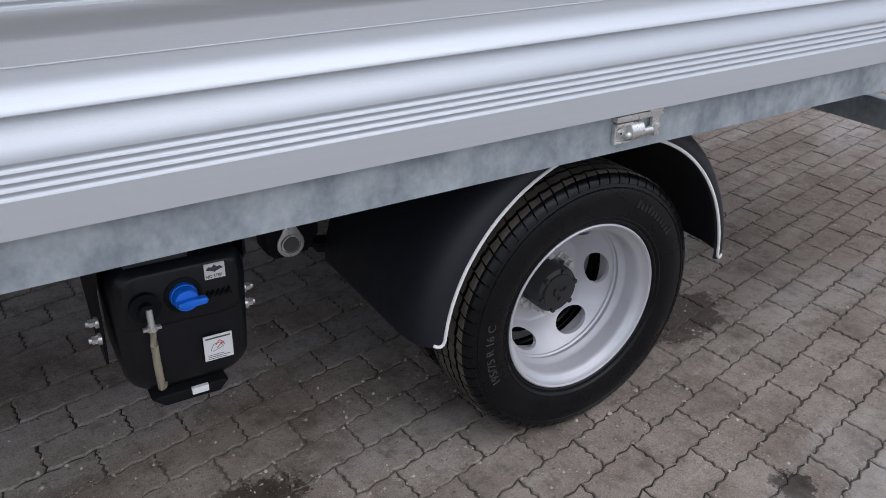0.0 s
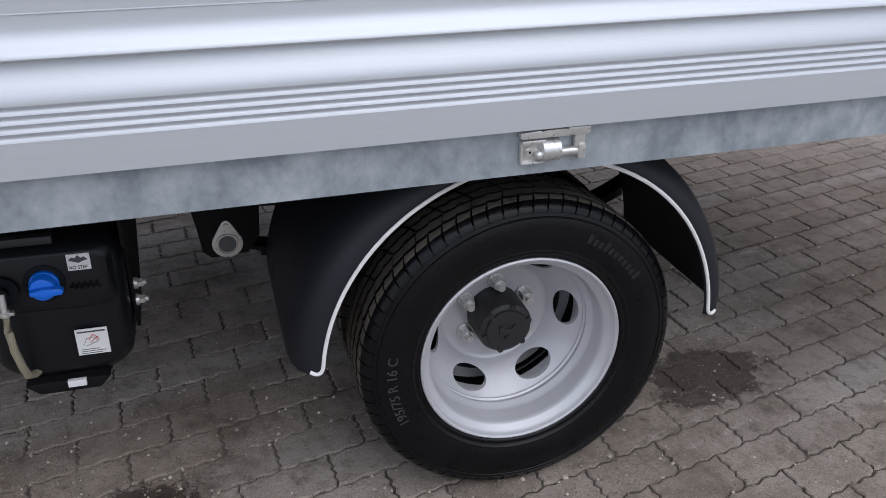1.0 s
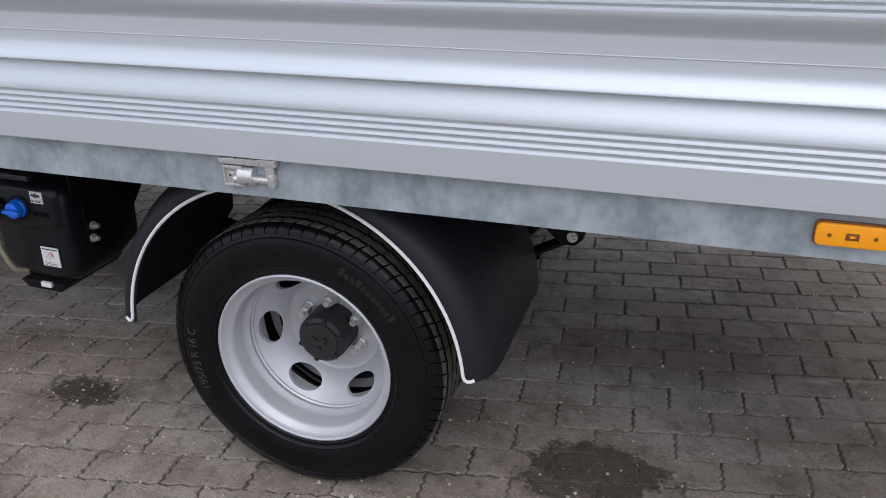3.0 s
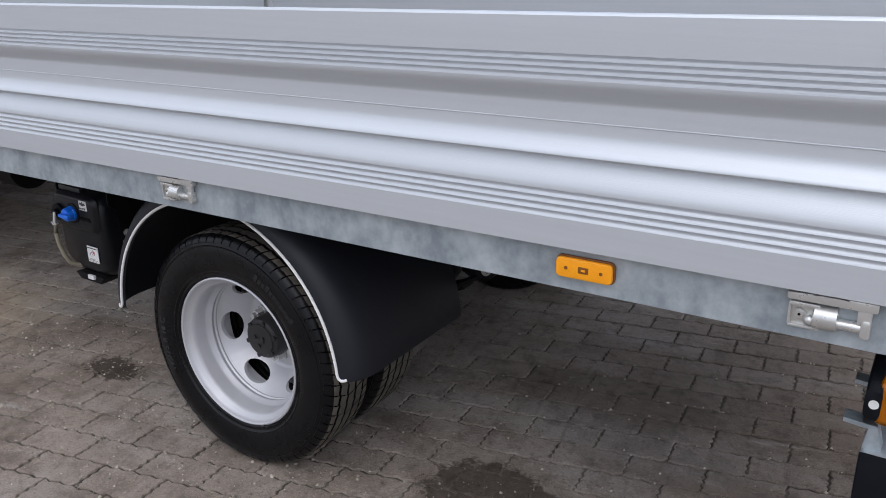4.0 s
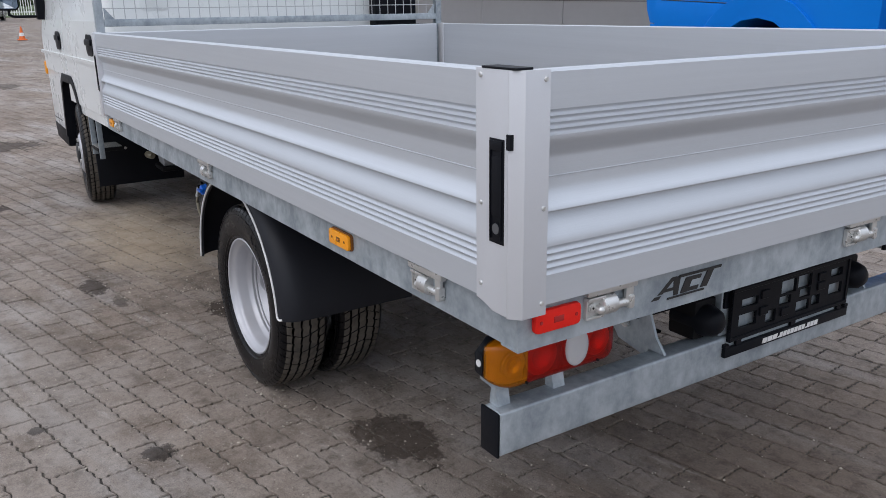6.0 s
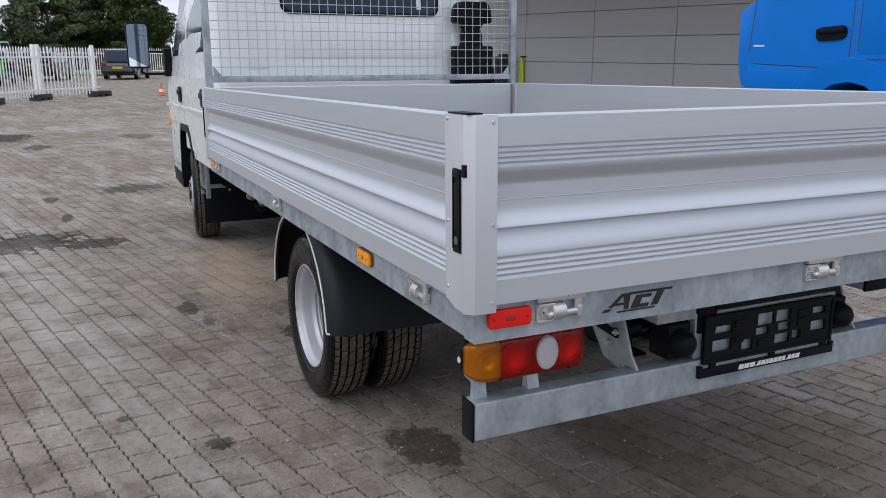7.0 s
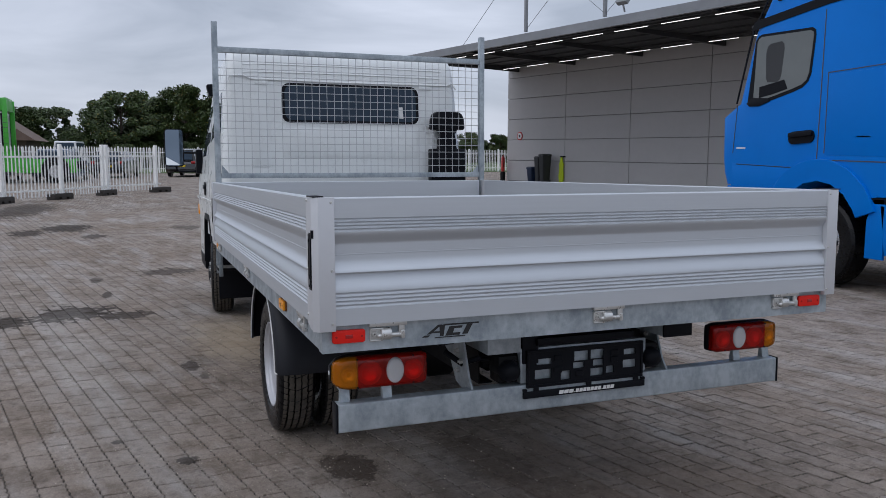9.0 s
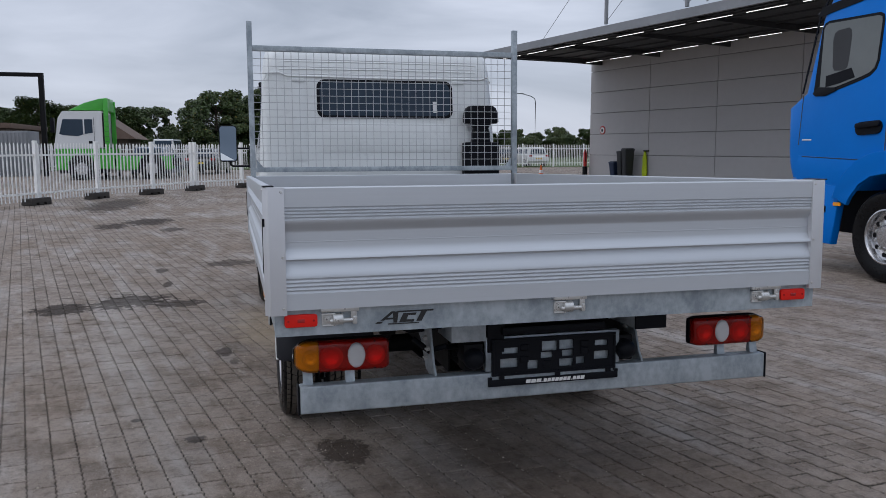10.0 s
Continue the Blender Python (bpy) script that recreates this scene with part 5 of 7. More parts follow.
        bp("housing_front", flip(bm) if mirrored else bm, M_BLACKM, shell)
        bm = prism(B(), rrect(-0.035, 0.035, -0.05, 0.05, 0.02, 3), (-6.20, CY0 + 0.010, 1.035), (1, 0, 0), (0, 0, 1), (0, -0.022, 0), bevel=0.006)
        bp("side_indicator", flip(bm) if mirrored else bm, M_AMBER, shell, "amber side indicator")
        # mirror on two arms
        bm = B()
        rows = [[(-6.10, y, z) for y, z in rrect(-0.230, -0.088, 1.50, 1.82, 0.03, 4)], [(-6.075, y, z) for y, z in rrect(-0.250, -0.068, 1.470, 1.845, 0.035, 4)], [(-6.03, y, z) for y, z in rrect(-0.250, -0.068, 1.470, 1.845, 0.035, 4)], [(-6.026, y, z) for y, z in rrect(-0.245, -0.073, 1.475, 1.84, 0.033, 4)]]
        loft(bm, rows)
        mir = bp("door_mirror", flip(bm) if mirrored else bm, M_BLACKP, shell, "tall black door mirror")
        bm = prism(B(), rrect(-0.241, -0.077, 1.482, 1.836, 0.025, 4), (-6.0259, 0, 0), (0, 1, 0), (0, 0, 1), (0.002, 0, 0))
        bp("mirror_glass", flip(bm) if mirrored else bm, M_MIRROR, mir)
        bm = prism(B(), [(-0.237, 1.487), (-0.10, 1.487), (-0.237, 1.565)], (-6.0255, 0, 0), (0, 1, 0), (0, 0, 1), (0.002, 0, 0))
        bp("wide_angle_glass", flip(bm) if mirrored else bm, M_SIGNMIRROR, mir)
        bm = tube(B(), [(-6.06, -0.14, 1.47), (-6.07, -0.14, 1.44), (-6.08, -0.11, 1.425), (-6.09, 0.09, 1.425)], 0.011, 8)
        tube(bm, [(-6.06, -0.075, 1.61), (-6.08, -0.02, 1.61), (-6.09, 0.11, 1.61)], 0.010, 8)
        box(bm, -6.14, -6.04, 0.05, 0.115, 1.40, 1.64, 0.012)
        bp("mirror_arm", flip(bm) if mirrored else bm, M_BLACKP, mir)
    # rear window, seal, roof gutter, pressings

    def rx(z):
        return xr - 0.006 - (z - 1.40) * 0.0790

    def on_back(bmx, pts, out, thick):
        a = [bmx.verts.new((rx(z) + out, y, z)) for y, z in pts]
        b = [bmx.verts.new((rx(z) - thick, y, z)) for y, z in pts]
        n = len(a)
        bmx.faces.new(a)
        bmx.faces.new(b[::-1])
        for i in range(n):
            bmx.faces.new((a[i], b[i], b[(i + 1) % n], a[(i + 1) % n]))
        return bmx
    bp("window_seal", on_back(B(), rrect(0.548, 1.668, 1.800, 2.108, 0.065, 6), 0.004, 0.002), M_BLACKP, shell)
    bp("rear_window", on_back(B(), rrect(0.572, 1.644, 1.822, 2.086, 0.05, 6), 0.0075, 0.0), M_DARKGLASS, shell, "dark tinted rear window")
    bm = on_back(B(), [(1.50, 1.850), (1.535, 1.848), (1.530, 1.94), (1.498, 1.94)], 0.0085, 0.0)
    bp("window_sticker", bm, M_PAPER, shell)
    bm = tube(B(), [(rx(2.10) + 0.004, 0.142, 2.10), (rx(2.145) + 0.006, 0.165, 2.150), (rx(2.15) + 0.006, 0.26, 2.154), (rx(2.13) + 0.006, 0.32, 2.130), (rx(2.12) + 0.006, YC, 2.122), (rx(2.13) + 0.006, 2 * YC - 0.20, 2.128), (rx(2.15) + 0.006, 2 * YC - 0.15, 2.145), (rx(2.10) + 0.004, 2 * YC - 0.118, 2.10)], 0.007, 8)
    bp("roof_gutter", bm, M_WHITE, shell)
    for ya, yb, za, zb in ((0.30, 0.46, 1.45, 2.09), (1.76, 1.86, 1.45, 2.09), (0.55, 1.66, 1.52, 1.76)):
        bm = B()
        loft(bm, [[(rx(z) + 0.0005, y, z) for y, z in rrect(ya, yb, za, zb, 0.03, 3)], [(rx(z) + 0.0065, y, z) for y, z in rrect(ya + 0.02, yb - 0.02, za + 0.02, zb - 0.02, 0.02, 3)]])
        bp("pressing", bm, M_WHITE, shell, angle=60)
    for z, back in ((2.185, 0.070), (2.245, 0.082)):
        bm = tube(B(), [(xr - back + 0.001, 0.26, z - 0.006), (xr - back + 0.002, 0.34, z), (xr - back + 0.002, YC, z + 0.004), (xr - back + 0.002, 2 * YC - 0.32, z), (xr - back + 0.001, 2 * YC - 0.24, z - 0.006)], 0.0035, 8)
        bp("roof_step", bm, M_WHITE, shell)
    for y in (0.40, 1.72):
        bp("lifting_lug", box(B(), rx(2.1) - 0.004, rx(2.1) + 0.016, y - 0.05, y + 0.05, 2.088, 2.112, 0.006), M_WHITE, shell)
    # air intake
    x = xr + 0.012
    bm = box(B(), x - 0.02, x + 0.085, 1.735, 2.035, 1.08, 1.605, 0.018, 3)
    si = bp("air_intake", bm, M_BLACKP, shell, "black plastic air intake")
    bm = loft(B(), [[(a, b, z) for a, b in rrect(x - 0.02, x + 0.075, 1.885 - w, 1.885 + w, 0.03, 4)] for z, w in ((1.60, 0.085), (1.63, 0.075), (1.68, 0.075), (1.72, 0.062), (1.765, 0.09))])
    bp("intake_neck", bm, M_BLACKP, si)
    bm = loft(B(), [[(a, b, z) for a, b in rrect(x - 0.03, x + 0.09, 1.885 - w, 1.885 + w, 0.04, 4)] for z, w in ((1.76, 0.135), (1.775, 0.148), (1.85, 0.140), (1.885, 0.125), (1.902, 0.10))])
    bp("intake_head", bm, M_BLACKP, si)
    # small black marker lamp on the roof corner
    bm = loft(B(), [[(a, b, z) for a, b in rrect(-6.02 - w, -5.94 + w, 0.19 - w, 0.25 + w, 0.02, 3)] for z, w in ((2.17, 0.0), (2.24, 0.02), (2.275, 0.025), (2.285, 0.015))])
    bp("roof_marker_lamp", bm, M_BLACKP, shell)


M_DARKGLASS = mat("dark_tinted_glass", (0.024, 0.042, 0.066), (0.036, 0.058, 0.086), rough=0.05, bump=0.0, rvar=0.02, spec=0.22)
cab()


# ---- workshop with canopy ----
WALL_AT = Vector((-35.5, 17.5, 0))
WALL_YAW = 12.3


def workshop():
    m = Matrix.Translation(WALL_AT) @ Matrix.Rotation(radians(WALL_YAW), 4, "Z")
    b = thing("workshop_building", "long grey panelled workshop with a steel canopy and tube lights", "building", at=m)
    L = 45.0
    bm = box(B(), 0.05, L, 0.07, 14, 0, 6.4)
    part("wall", bm, M_SEAM, b)
    # cladding panels with open joints
    me = {}
    for r in range(6):
        z0 = 0.07 + 1.03 * r
        for k in range(11):
            x0 = 0.0 if k == 0 else 4.42 + 4.12 * (k - 1)
            x1 = 4.42 + 4.12 * k
            key = round(x1 - x0, 3)
            if key not in me:
                me[key] = finish(box(B(), 0.012, key - 0.012, 0.0, 0.06, 0.012, 1.018, 0.006, 1), "panel", M_WALL)
            share("panel", me[key], b, Matrix.Translation((x0, 0, z0)))
    me_end = finish(box(B(), 0.0, 0.04, 0.075, 14, 0.012, 1.018), "panel", M_WALL)
    for r in range(6):
        share("panel", me_end, b, Matrix.Translation((0.0, 0, 0.07 + 1.03 * r)))
    # canopy
    D = 6.4
    part("canopy_roof", box(B(), 0.3, L, -D, -0.01, 5.76, 5.84), M_CANOPY, b)
    c = [(-D - 0.08, 5.58), (-D - 0.08, 5.88), (-D, 5.88), (-D, 5.85), (-D - 0.05, 5.84), (-D - 0.05, 5.64), (-D + 0.05, 5.62), (-D + 0.05, 5.58)]
    part("fascia", prism(B(), c, (0.2, 0, 0), (0, 1, 0), (0, 0, 1), (L, 0, 0)), M_FASCIA, b, "grey steel fascia beam")
    part("end_fascia", box(B(), 0.2, 0.3, -D, -0.01, 5.62, 5.86), M_CANOPY, b)
    for k in range(11):
        x = 0.8 + 4.12 * k
        part("canopy_beam", prism(B(), [(-0.01, 5.79), (-D, 5.79), (-D, 5.66), (-0.01, 5.50)], (x, 0, 0), (0, 1, 0), (0, 0, 1), (0.12, 0, 0)), M_CANOPY, b)
    for y in (-1.0, -2.2, -3.4, -4.6, -5.6):
        part("purlin", box(B(), 0.3, L, y - 0.04, y + 0.04, 5.70, 5.79), M_CANOPY, b)
    tube_me = finish(box(B(), 0, 1.50, -0.014, 0.014, -0.016, 0.0, 0.004), "tube_lamp", M_STRIP)
    for row, y in enumerate((-1.0, -5.6)):
        part("lamp_rail", box(B(), 0.5, L, y - 0.06, y + 0.06, 5.585, 5.64), M_CANOPY, b)
        for k in range(21):
            share("tube_lamp", tube_me, b, Matrix.Translation((0.7 + 2.06 * k, y, 5.58)))
    # masts and ties above the canopy
    for k in range(2, 9):
        x = 1.0 + 4.12 * k
        part("mast", box(B(), x - 0.05, x + 0.05, -D - 0.0, -D + 0.10, 5.95, 9.2), M_FASCIA, b)
        bm = rod(B(), (x, -D + 0.07, 6.05), (x + 4.12, -D + 0.07, 9.0), 0.010, 6)
        rod(bm, (x, -D + 0.07, 9.0), (x + 4.12, -D + 0.07, 6.05), 0.010, 6)
        part("tie_rod", bm, M_FASCIA, b)
    part("tie_rod", rod(B(), (5.1, -D + 0.07, 5.9), (9.24, -D + 0.07, 8.9), 0.010, 6), M_FASCIA, b)
    # floodlight on the canopy edge
    bm = box(B(), -0.22, 0.22, -0.08, 0.08, 0.0, 0.34, 0.02)
    bm.transform(Matrix.Translation((14.4, -D - 0.25, 6.20)) @ Matrix.Rotation(radians(-35), 4, "X"))
    rod(bm, (14.4, -D - 0.1, 5.95), (14.4, -D - 0.2, 6.22), 0.03, 8)
    part("floodlight", bm, M_FASCIA, b)
    # round sign
    bm = rod(B(), (1.05, 0.0, 2.32), (1.05, -0.03, 2.32), 0.21, 28)
    s = part("round_sign", bm, M_REDP, b, "round red and white sign")
    part("sign_face", rod(B(), (1.05, -0.031, 2.32), (1.05, -0.036, 2.32), 0.16, 28), M_PAPER, s)
    part("sign_mark", box(B(), 0.99, 1.11, -0.040, -0.037, 2.25, 2.39, 0.01), M_INK, s)
    # hook rail
    part("hook", box(B(), 4.15, 4.5, -0.05, -0.005, 1.28, 1.34), M_BLACKM, b)
    return m


WM = workshop()


def wheelie_bin(at, material, label, tall):
    b = thing("wheelie_bin", label, "bin", "bins by the wall", at=at)
    bm = loft(B(), [[(x, y, z) for x, y in rrect(-w, w, -d, d, 0.05, 3)] for z, w, d in ((0.06, 0.22, 0.26), (tall - 0.1, 0.28, 0.34), (tall - 0.1, 0.30, 0.36), (tall - 0.05, 0.30, 0.36))])
    part("body", bm, material, b)
    bm = loft(B(), [[(x, y, z) for x, y in rrect(-w, w, -d, d, 0.05, 3)] for z, w, d in ((tall - 0.048, 0.31, 0.38), (tall - 0.02, 0.30, 0.37), (tall + 0.02, 0.24, 0.28))])
    part("lid", bm, material, b)
    for s in (-0.2, 0.2):
        part("wheel", rod(B(), (s - 0.03, 0.26, 0.1), (s + 0.03, 0.26, 0.1), 0.1, 16), M_BLACKP, b)
    return b


wheelie_bin(WM @ pose(3.72, -0.6, 0) @ Matrix.Diagonal((0.55, 0.8, 1, 1)), M_BIN, "anthracite plastic bin standing by the grey wall", 1.42)
wheelie_bin(WM @ pose(3.32, -0.55, 0) @ Matrix.Diagonal((0.55, 0.8, 1, 1)), M_BIN, "anthracite plastic bin beside another bin", 1.30)
wheelie_bin(WM @ pose(2.85, -0.6, 0) @ Matrix.Diagonal((0.65, 0.8, 1, 1)), M_BINBLUE, "low navy blue plastic bin by the wall", 0.80)
bm = loft(B(), [[(4.32 + x, -0.09 + y, z) for x, y in rrect(-w, w, -0.04, 0.03, 0.02, 3)] for z, w in ((0.12, 0.13), (0.4, 0.17), (0.7, 0.12), (0.95, 0.14), (1.15, 0.07), (1.28, 0.04))])
bm.transform(WM)
solid("safety_vest", bm, M_YELLOW, "yellow safety vest hanging on a wall hook", "vest")


def extinguisher(at):
    b = thing("fire_extinguisher", "red fire extinguisher on a stand", "fire extinguisher", at=at)
    part("bottle", lathe(B(), [(0, 0.55), (0.12, 0.55), (0.13, 0.6), (0.13, 1.25), (0.09, 1.35), (0.04, 1.38), (0.04, 1.45), (0, 1.45)], 20), M_REDP, b)
    part("stand", box(B(), -0.15, 0.15, -0.12, 0.12, 0, 0.545, 0.02), M_BLACKM, b)
    part("hose", tube(B(), [(0, -0.05, 1.42), (0.15, -0.1, 1.35), (0.17, -0.1, 1.0), (0.15, -0.08, 0.8)], 0.02, 6), M_BLACKP, b)


extinguisher(WM @ pose(0.05, -0.3, 0) @ Matrix.Diagonal((0.7, 0.7, 0.95, 1)))


def cone(at):
    b = thing("traffic_cone", "orange and white traffic cone on the pavers", "traffic cone", "traffic cones", at=at)
    part("base", box(B(), -0.19, 0.19, -0.19, 0.19, 0, 0.035, 0.015), M_ORANGE, b)
    part("body", lathe(B(), [(0.14, 0.035), (0.105, 0.18), (0.06, 0.40), (0.03, 0.56), (0.025, 0.58), (0, 0.58)], 20), M_ORANGE, b)
    part("band", lathe(B(), [(0.108, 0.175), (0.078, 0.32), (0.074, 0.32), (0.10, 0.175)], 20, True), M_TRIM, b)


cone(pose(-36.6, 15.3, 0))
cone(pose(-28.3, 2.27, 0) @ Matrix.Scale(0.72, 4))


# ---- fences ----
def fence_meshes(w, h):
    pk = prism(B(), [(-0.021, 0.10), (0.021, 0.10), (0.021, h - 0.05), (0.0, h), (-0.021, h - 0.05)], (0, -0.012, 0), (1, 0, 0), (0, 0, 1), (0, 0.010, 0))
    rl = box(B(), 0.0, w, -0.001, 0.038, -0.025, 0.025)
    ps = box(B(), -0.05, 0.05, -0.05, 0.05, 0.02, h + 0.06, 0.008, 1)
    return [finish(b, n, M_FENCE) for b, n in ((pk, "picket"), (rl, "rail"), (ps, "post"))]


def fence_panel(a, b, h, group, foot, meshes={}, closed=False):
    a, b = Vector(a), Vector(b)
    d = b - a
    w = d.length
    key = (round(w, 2), h)
    if key not in meshes:
        meshes[key] = fence_meshes(w, h)
    pk, rl, ps = meshes[key]
    yaw = math.degrees(math.atan2(d.y, d.x))
    f = thing("fence_panel", "white painted steel picket fence panel" + (" on dark rubber feet" if foot else ""), "fence", group, at=pose(a.x, a.y, 0, 0, 0, yaw))
    share("post", ps, f)
    if closed:
        share("post", ps, f, pose(w - 0.24, 0, 0))
    for z in (0.30, h - 0.32):
        share("rail", rl, f, pose(0, 0, z))
    n = int((w - 0.2) / 0.135)
    for k in range(n):
        share("picket", pk, f, pose(0.12 + (w - 0.34) * k / (n - 1), 0, 0))
    if foot:
        for x in ((w - 0.055,) if foot == 1 else (0.0, w - 0.055)):
            bm = loft(B(), [[(x + p, q, z) for p, q in rrect(-w2, w2, -0.16, 0.16, 0.03, 2)] for z, w2 in ((0.07, 0.40), (0.15, 0.40), (0.18, 0.37))])
            for q in (-0.30, 0.0, 0.30):
                box(bm, x + q - 0.10, x + q + 0.10, -0.155, 0.155, 0.0, 0.072, 0.01, 1)
            part("foot", bm, M_FOOT, f, "dark rubber foot block")
    return f


FEET = [(-15.9, -7.35), (-18.25, -6.25), (-20.6, -5.15), (-23.0, -4.03), (-24.8, -2.66), (-26.95, -1.42), (-28.7, 0.35)]
for k, (a, b) in enumerate(zip(FEET, FEET[1:])):
    fence_panel((*a, 0), (*b, 0), 1.62, "mobile fence panels", 1, closed=k > 3)
for k in range(22):
    fence_panel((-54 - 0.05 * k, -24 + 2.5 * k, 0), (-54 - 0.05 * (k + 1), -24 + 2.5 * (k + 1), 0), 1.7, "far fence panels", 0)


# ---- the blue tractor unit ----
def blue_truck():
    t = thing("tractor_unit", "bright blue tractor unit parked beside the flatbed truck", "truck")
    y0, y1 = 6.65, 9.15
    side = [(-6.08, 1.10), (-6.14, 1.25), (-6.17, 1.42), (-6.19, 1.95), (-5.90, 2.12), (-5.66, 2.98), (-5.44, 3.33), (-5.2, 3.62), (-4.6, 3.78), (-3.34, 3.80), (-3.22, 3.70), (-3.22, 1.05), (-3.72, 1.05)]
    arch = [(-4.50 + 0.57 * math.cos(radians(a)), 0.62 + 0.57 * math.sin(radians(a))) for a in range(40, 141, 10)]
    rows = []
    for g, d in ((0.14, 0.0), (0.05, 0.03), (0.0, 0.12), (0.0, 2.38), (0.05, 2.47), (0.14, 2.5)):
        ring = []
        for x, z in side + arch:
            inset = g if x < -5.0 and z > 1.0 else g * 0.35
            ring.append((x + (inset if x < -5.0 else 0), y0 + d, z - (g * 0.6 if z > 3.5 else 0)))
        rows.append(ring)
    body = part("cab", loft(B(), rows), M_BLUE, t, "glossy bright blue cab", angle=30)
    e = y0 - 0.004

    def plate(name, pts, material, depth=0.014, label="", off=0.0, bevel=0.0):
        return part(name, prism(B(), pts, (0, e - off + depth, 0), (1, 0, 0), (0, 0, 1), (0, -depth, 0), bevel=bevel), material, body, label)
    plate("door_window", [(-5.70, 2.12), (-5.66, 2.09), (-5.55, 2.08), (-5.30, 2.13), (-4.95, 2.21), (-4.82, 2.25), (-4.74, 2.31), (-4.70, 2.40), (-4.66, 2.82), (-4.67, 2.88), (-4.72, 2.91), (-5.50, 2.93), (-5.56, 2.91), (-5.60, 2.86)], M_BLACKP, 0.012, "dark window surround")
    plate("door_glass", [(-5.60, 2.145), (-5.54, 2.135), (-5.30, 2.17), (-4.95, 2.25), (-4.83, 2.285), (-4.765, 2.33), (-4.73, 2.41), (-4.69, 2.82), (-4.70, 2.86), (-4.74, 2.88), (-5.50, 2.90), (-5.545, 2.88), (-5.57, 2.84)], M_GREYGLASS, 0.012, "grey reflecting window", off=0.004)
    for pts in ([(-4.56, 1.28), (-4.548, 1.28), (-4.53, 3.08), (-4.542, 3.08)], [(-5.85, 1.355), (-4.50, 1.315), (-4.50, 1.327), (-5.85, 1.367)], [(-4.50, 1.42), (-3.24, 1.40), (-3.24, 1.412), (-4.50, 1.432)], [(-4.46, 2.38), (-3.24, 2.42), (-3.24, 2.43), (-4.46, 2.39)], [(-4.46, 1.5), (-4.45, 1.5), (-4.45, 2.38), (-4.46, 2.38)], [(-5.70, 3.03), (-4.5, 3.16), (-3.24, 3.22), (-3.24, 3.24), (-4.5, 3.18), (-5.68, 3.05)], [(-5.93, 1.50), (-5.92, 1.50), (-5.87, 2.10), (-5.88, 2.10)]):
        plate("seam", pts, M_INK, 0.006)
    bm = prism(B(), rrect(-0.19, 0.19, -0.072, 0.072, 0.065, 5), (-4.79, e + 0.005, 1.685), (1, 0, 0.06), (0, 0, 1), (0, -0.02, 0), bevel=0.006)
    prism(bm, rrect(-0.17, 0.18, -0.01, 0.045, 0.02, 4), (-4.79, e - 0.015, 1.70), (1, 0, 0.06), (0, 0, 1), (0, -0.03, 0), bevel=0.008)
    part("door_handle", bm, M_BLACKP, body, "black door handle")
    # windscreen pillar and mirror housing seen through the window
    plate("windscreen_edge", [(-5.905, 2.12), (-5.885, 2.12), (-5.645, 2.98), (-5.43, 3.32), (-5.45, 3.33), (-5.67, 2.98)], M_BLACKP, 0.012)
    # dark shapes behind the glass: mirror head and seat
    plate("mirror_head", [(-5.40, 2.40), (-5.37, 2.35), (-5.22, 2.34), (-5.17, 2.37), (-5.15, 2.44), (-5.12, 2.72), (-5.13, 2.78), (-5.17, 2.81), (-5.34, 2.80), (-5.39, 2.77), (-5.41, 2.70)], M_DARKIN, 0.012, off=0.006)
    plate("seat_back", [(-5.50, 2.17), (-5.28, 2.20), (-5.04, 2.25), (-5.10, 2.36), (-5.30, 2.33), (-5.50, 2.30)], M_BLACKP, 0.012, off=0.006)
    # arch, steps, side skirts
    lip = [(-4.50 + r * math.cos(radians(a)), 0.62 + r * math.sin(radians(a))) for r, sweep in ((0.82, range(20, 161, 10)), (0.575, range(160, 19, -10))) for a in sweep]
    plate("wheel_arch_lip", lip, M_BLUE, 0.05, off=0.03, bevel=0.01)
    plate("steps", [(-6.02, 0.34), (-5.28, 0.34), (-5.24, 0.60), (-5.16, 1.02), (-6.00, 1.09)], M_BLUE, 0.10, off=0.0, bevel=0.02)
    plate("side_reflector", rrect(-5.26, -5.14, 0.80, 0.84, 0.01, 2), M_AMBER, 0.012, off=0.012)
    plate("rear_skirt", [(-3.75, 0.98), (-3.27, 0.98), (-3.27, 1.04), (-3.80, 1.04)], M_BLACKP, 0.03)
    plate("lower_door", [(-5.93, 1.07), (-5.10, 1.05), (-4.95, 1.18), (-4.70, 1.27), (-4.56, 1.29), (-4.56, 1.335), (-5.93, 1.375)], M_BLUE, 0.03, bevel=0.012)
    plate("side_locker", [(-4.44, 1.48), (-3.27, 1.46), (-3.27, 2.39), (-4.44, 2.36)], M_BLUE, 0.014, "blue side locker lid", bevel=0.006)
    plate("rear_fairing", [(-3.84, 0.40), (-3.62, 0.40), (-3.62, 1.035), (-3.76, 1.035), (-3.84, 0.80)], M_BLUE, 0.04, "blue side fairing", bevel=0.01)
    plate("mirror_foot", [(-5.71, 2.11), (-5.66, 2.075), (-5.50, 2.07), (-5.32, 2.12), (-5.34, 2.16), (-5.62, 2.18)], M_BLACKP, 0.03, off=0.012, bevel=0.006)
    plate("side_tank", [(-3.60, 0.45), (-2.2, 0.45), (-2.2, 0.98), (-3.70, 0.98)], M_BLUE, 0.5, bevel=0.02)
    plate("side_deflector", [(-2.96, 1.00), (-2.70, 1.00), (-2.70, 1.95), (-2.78, 2.05), (-2.96, 2.05)], M_BLUE, 0.05, "blue side deflector behind the cab", off=0.0, bevel=0.012)
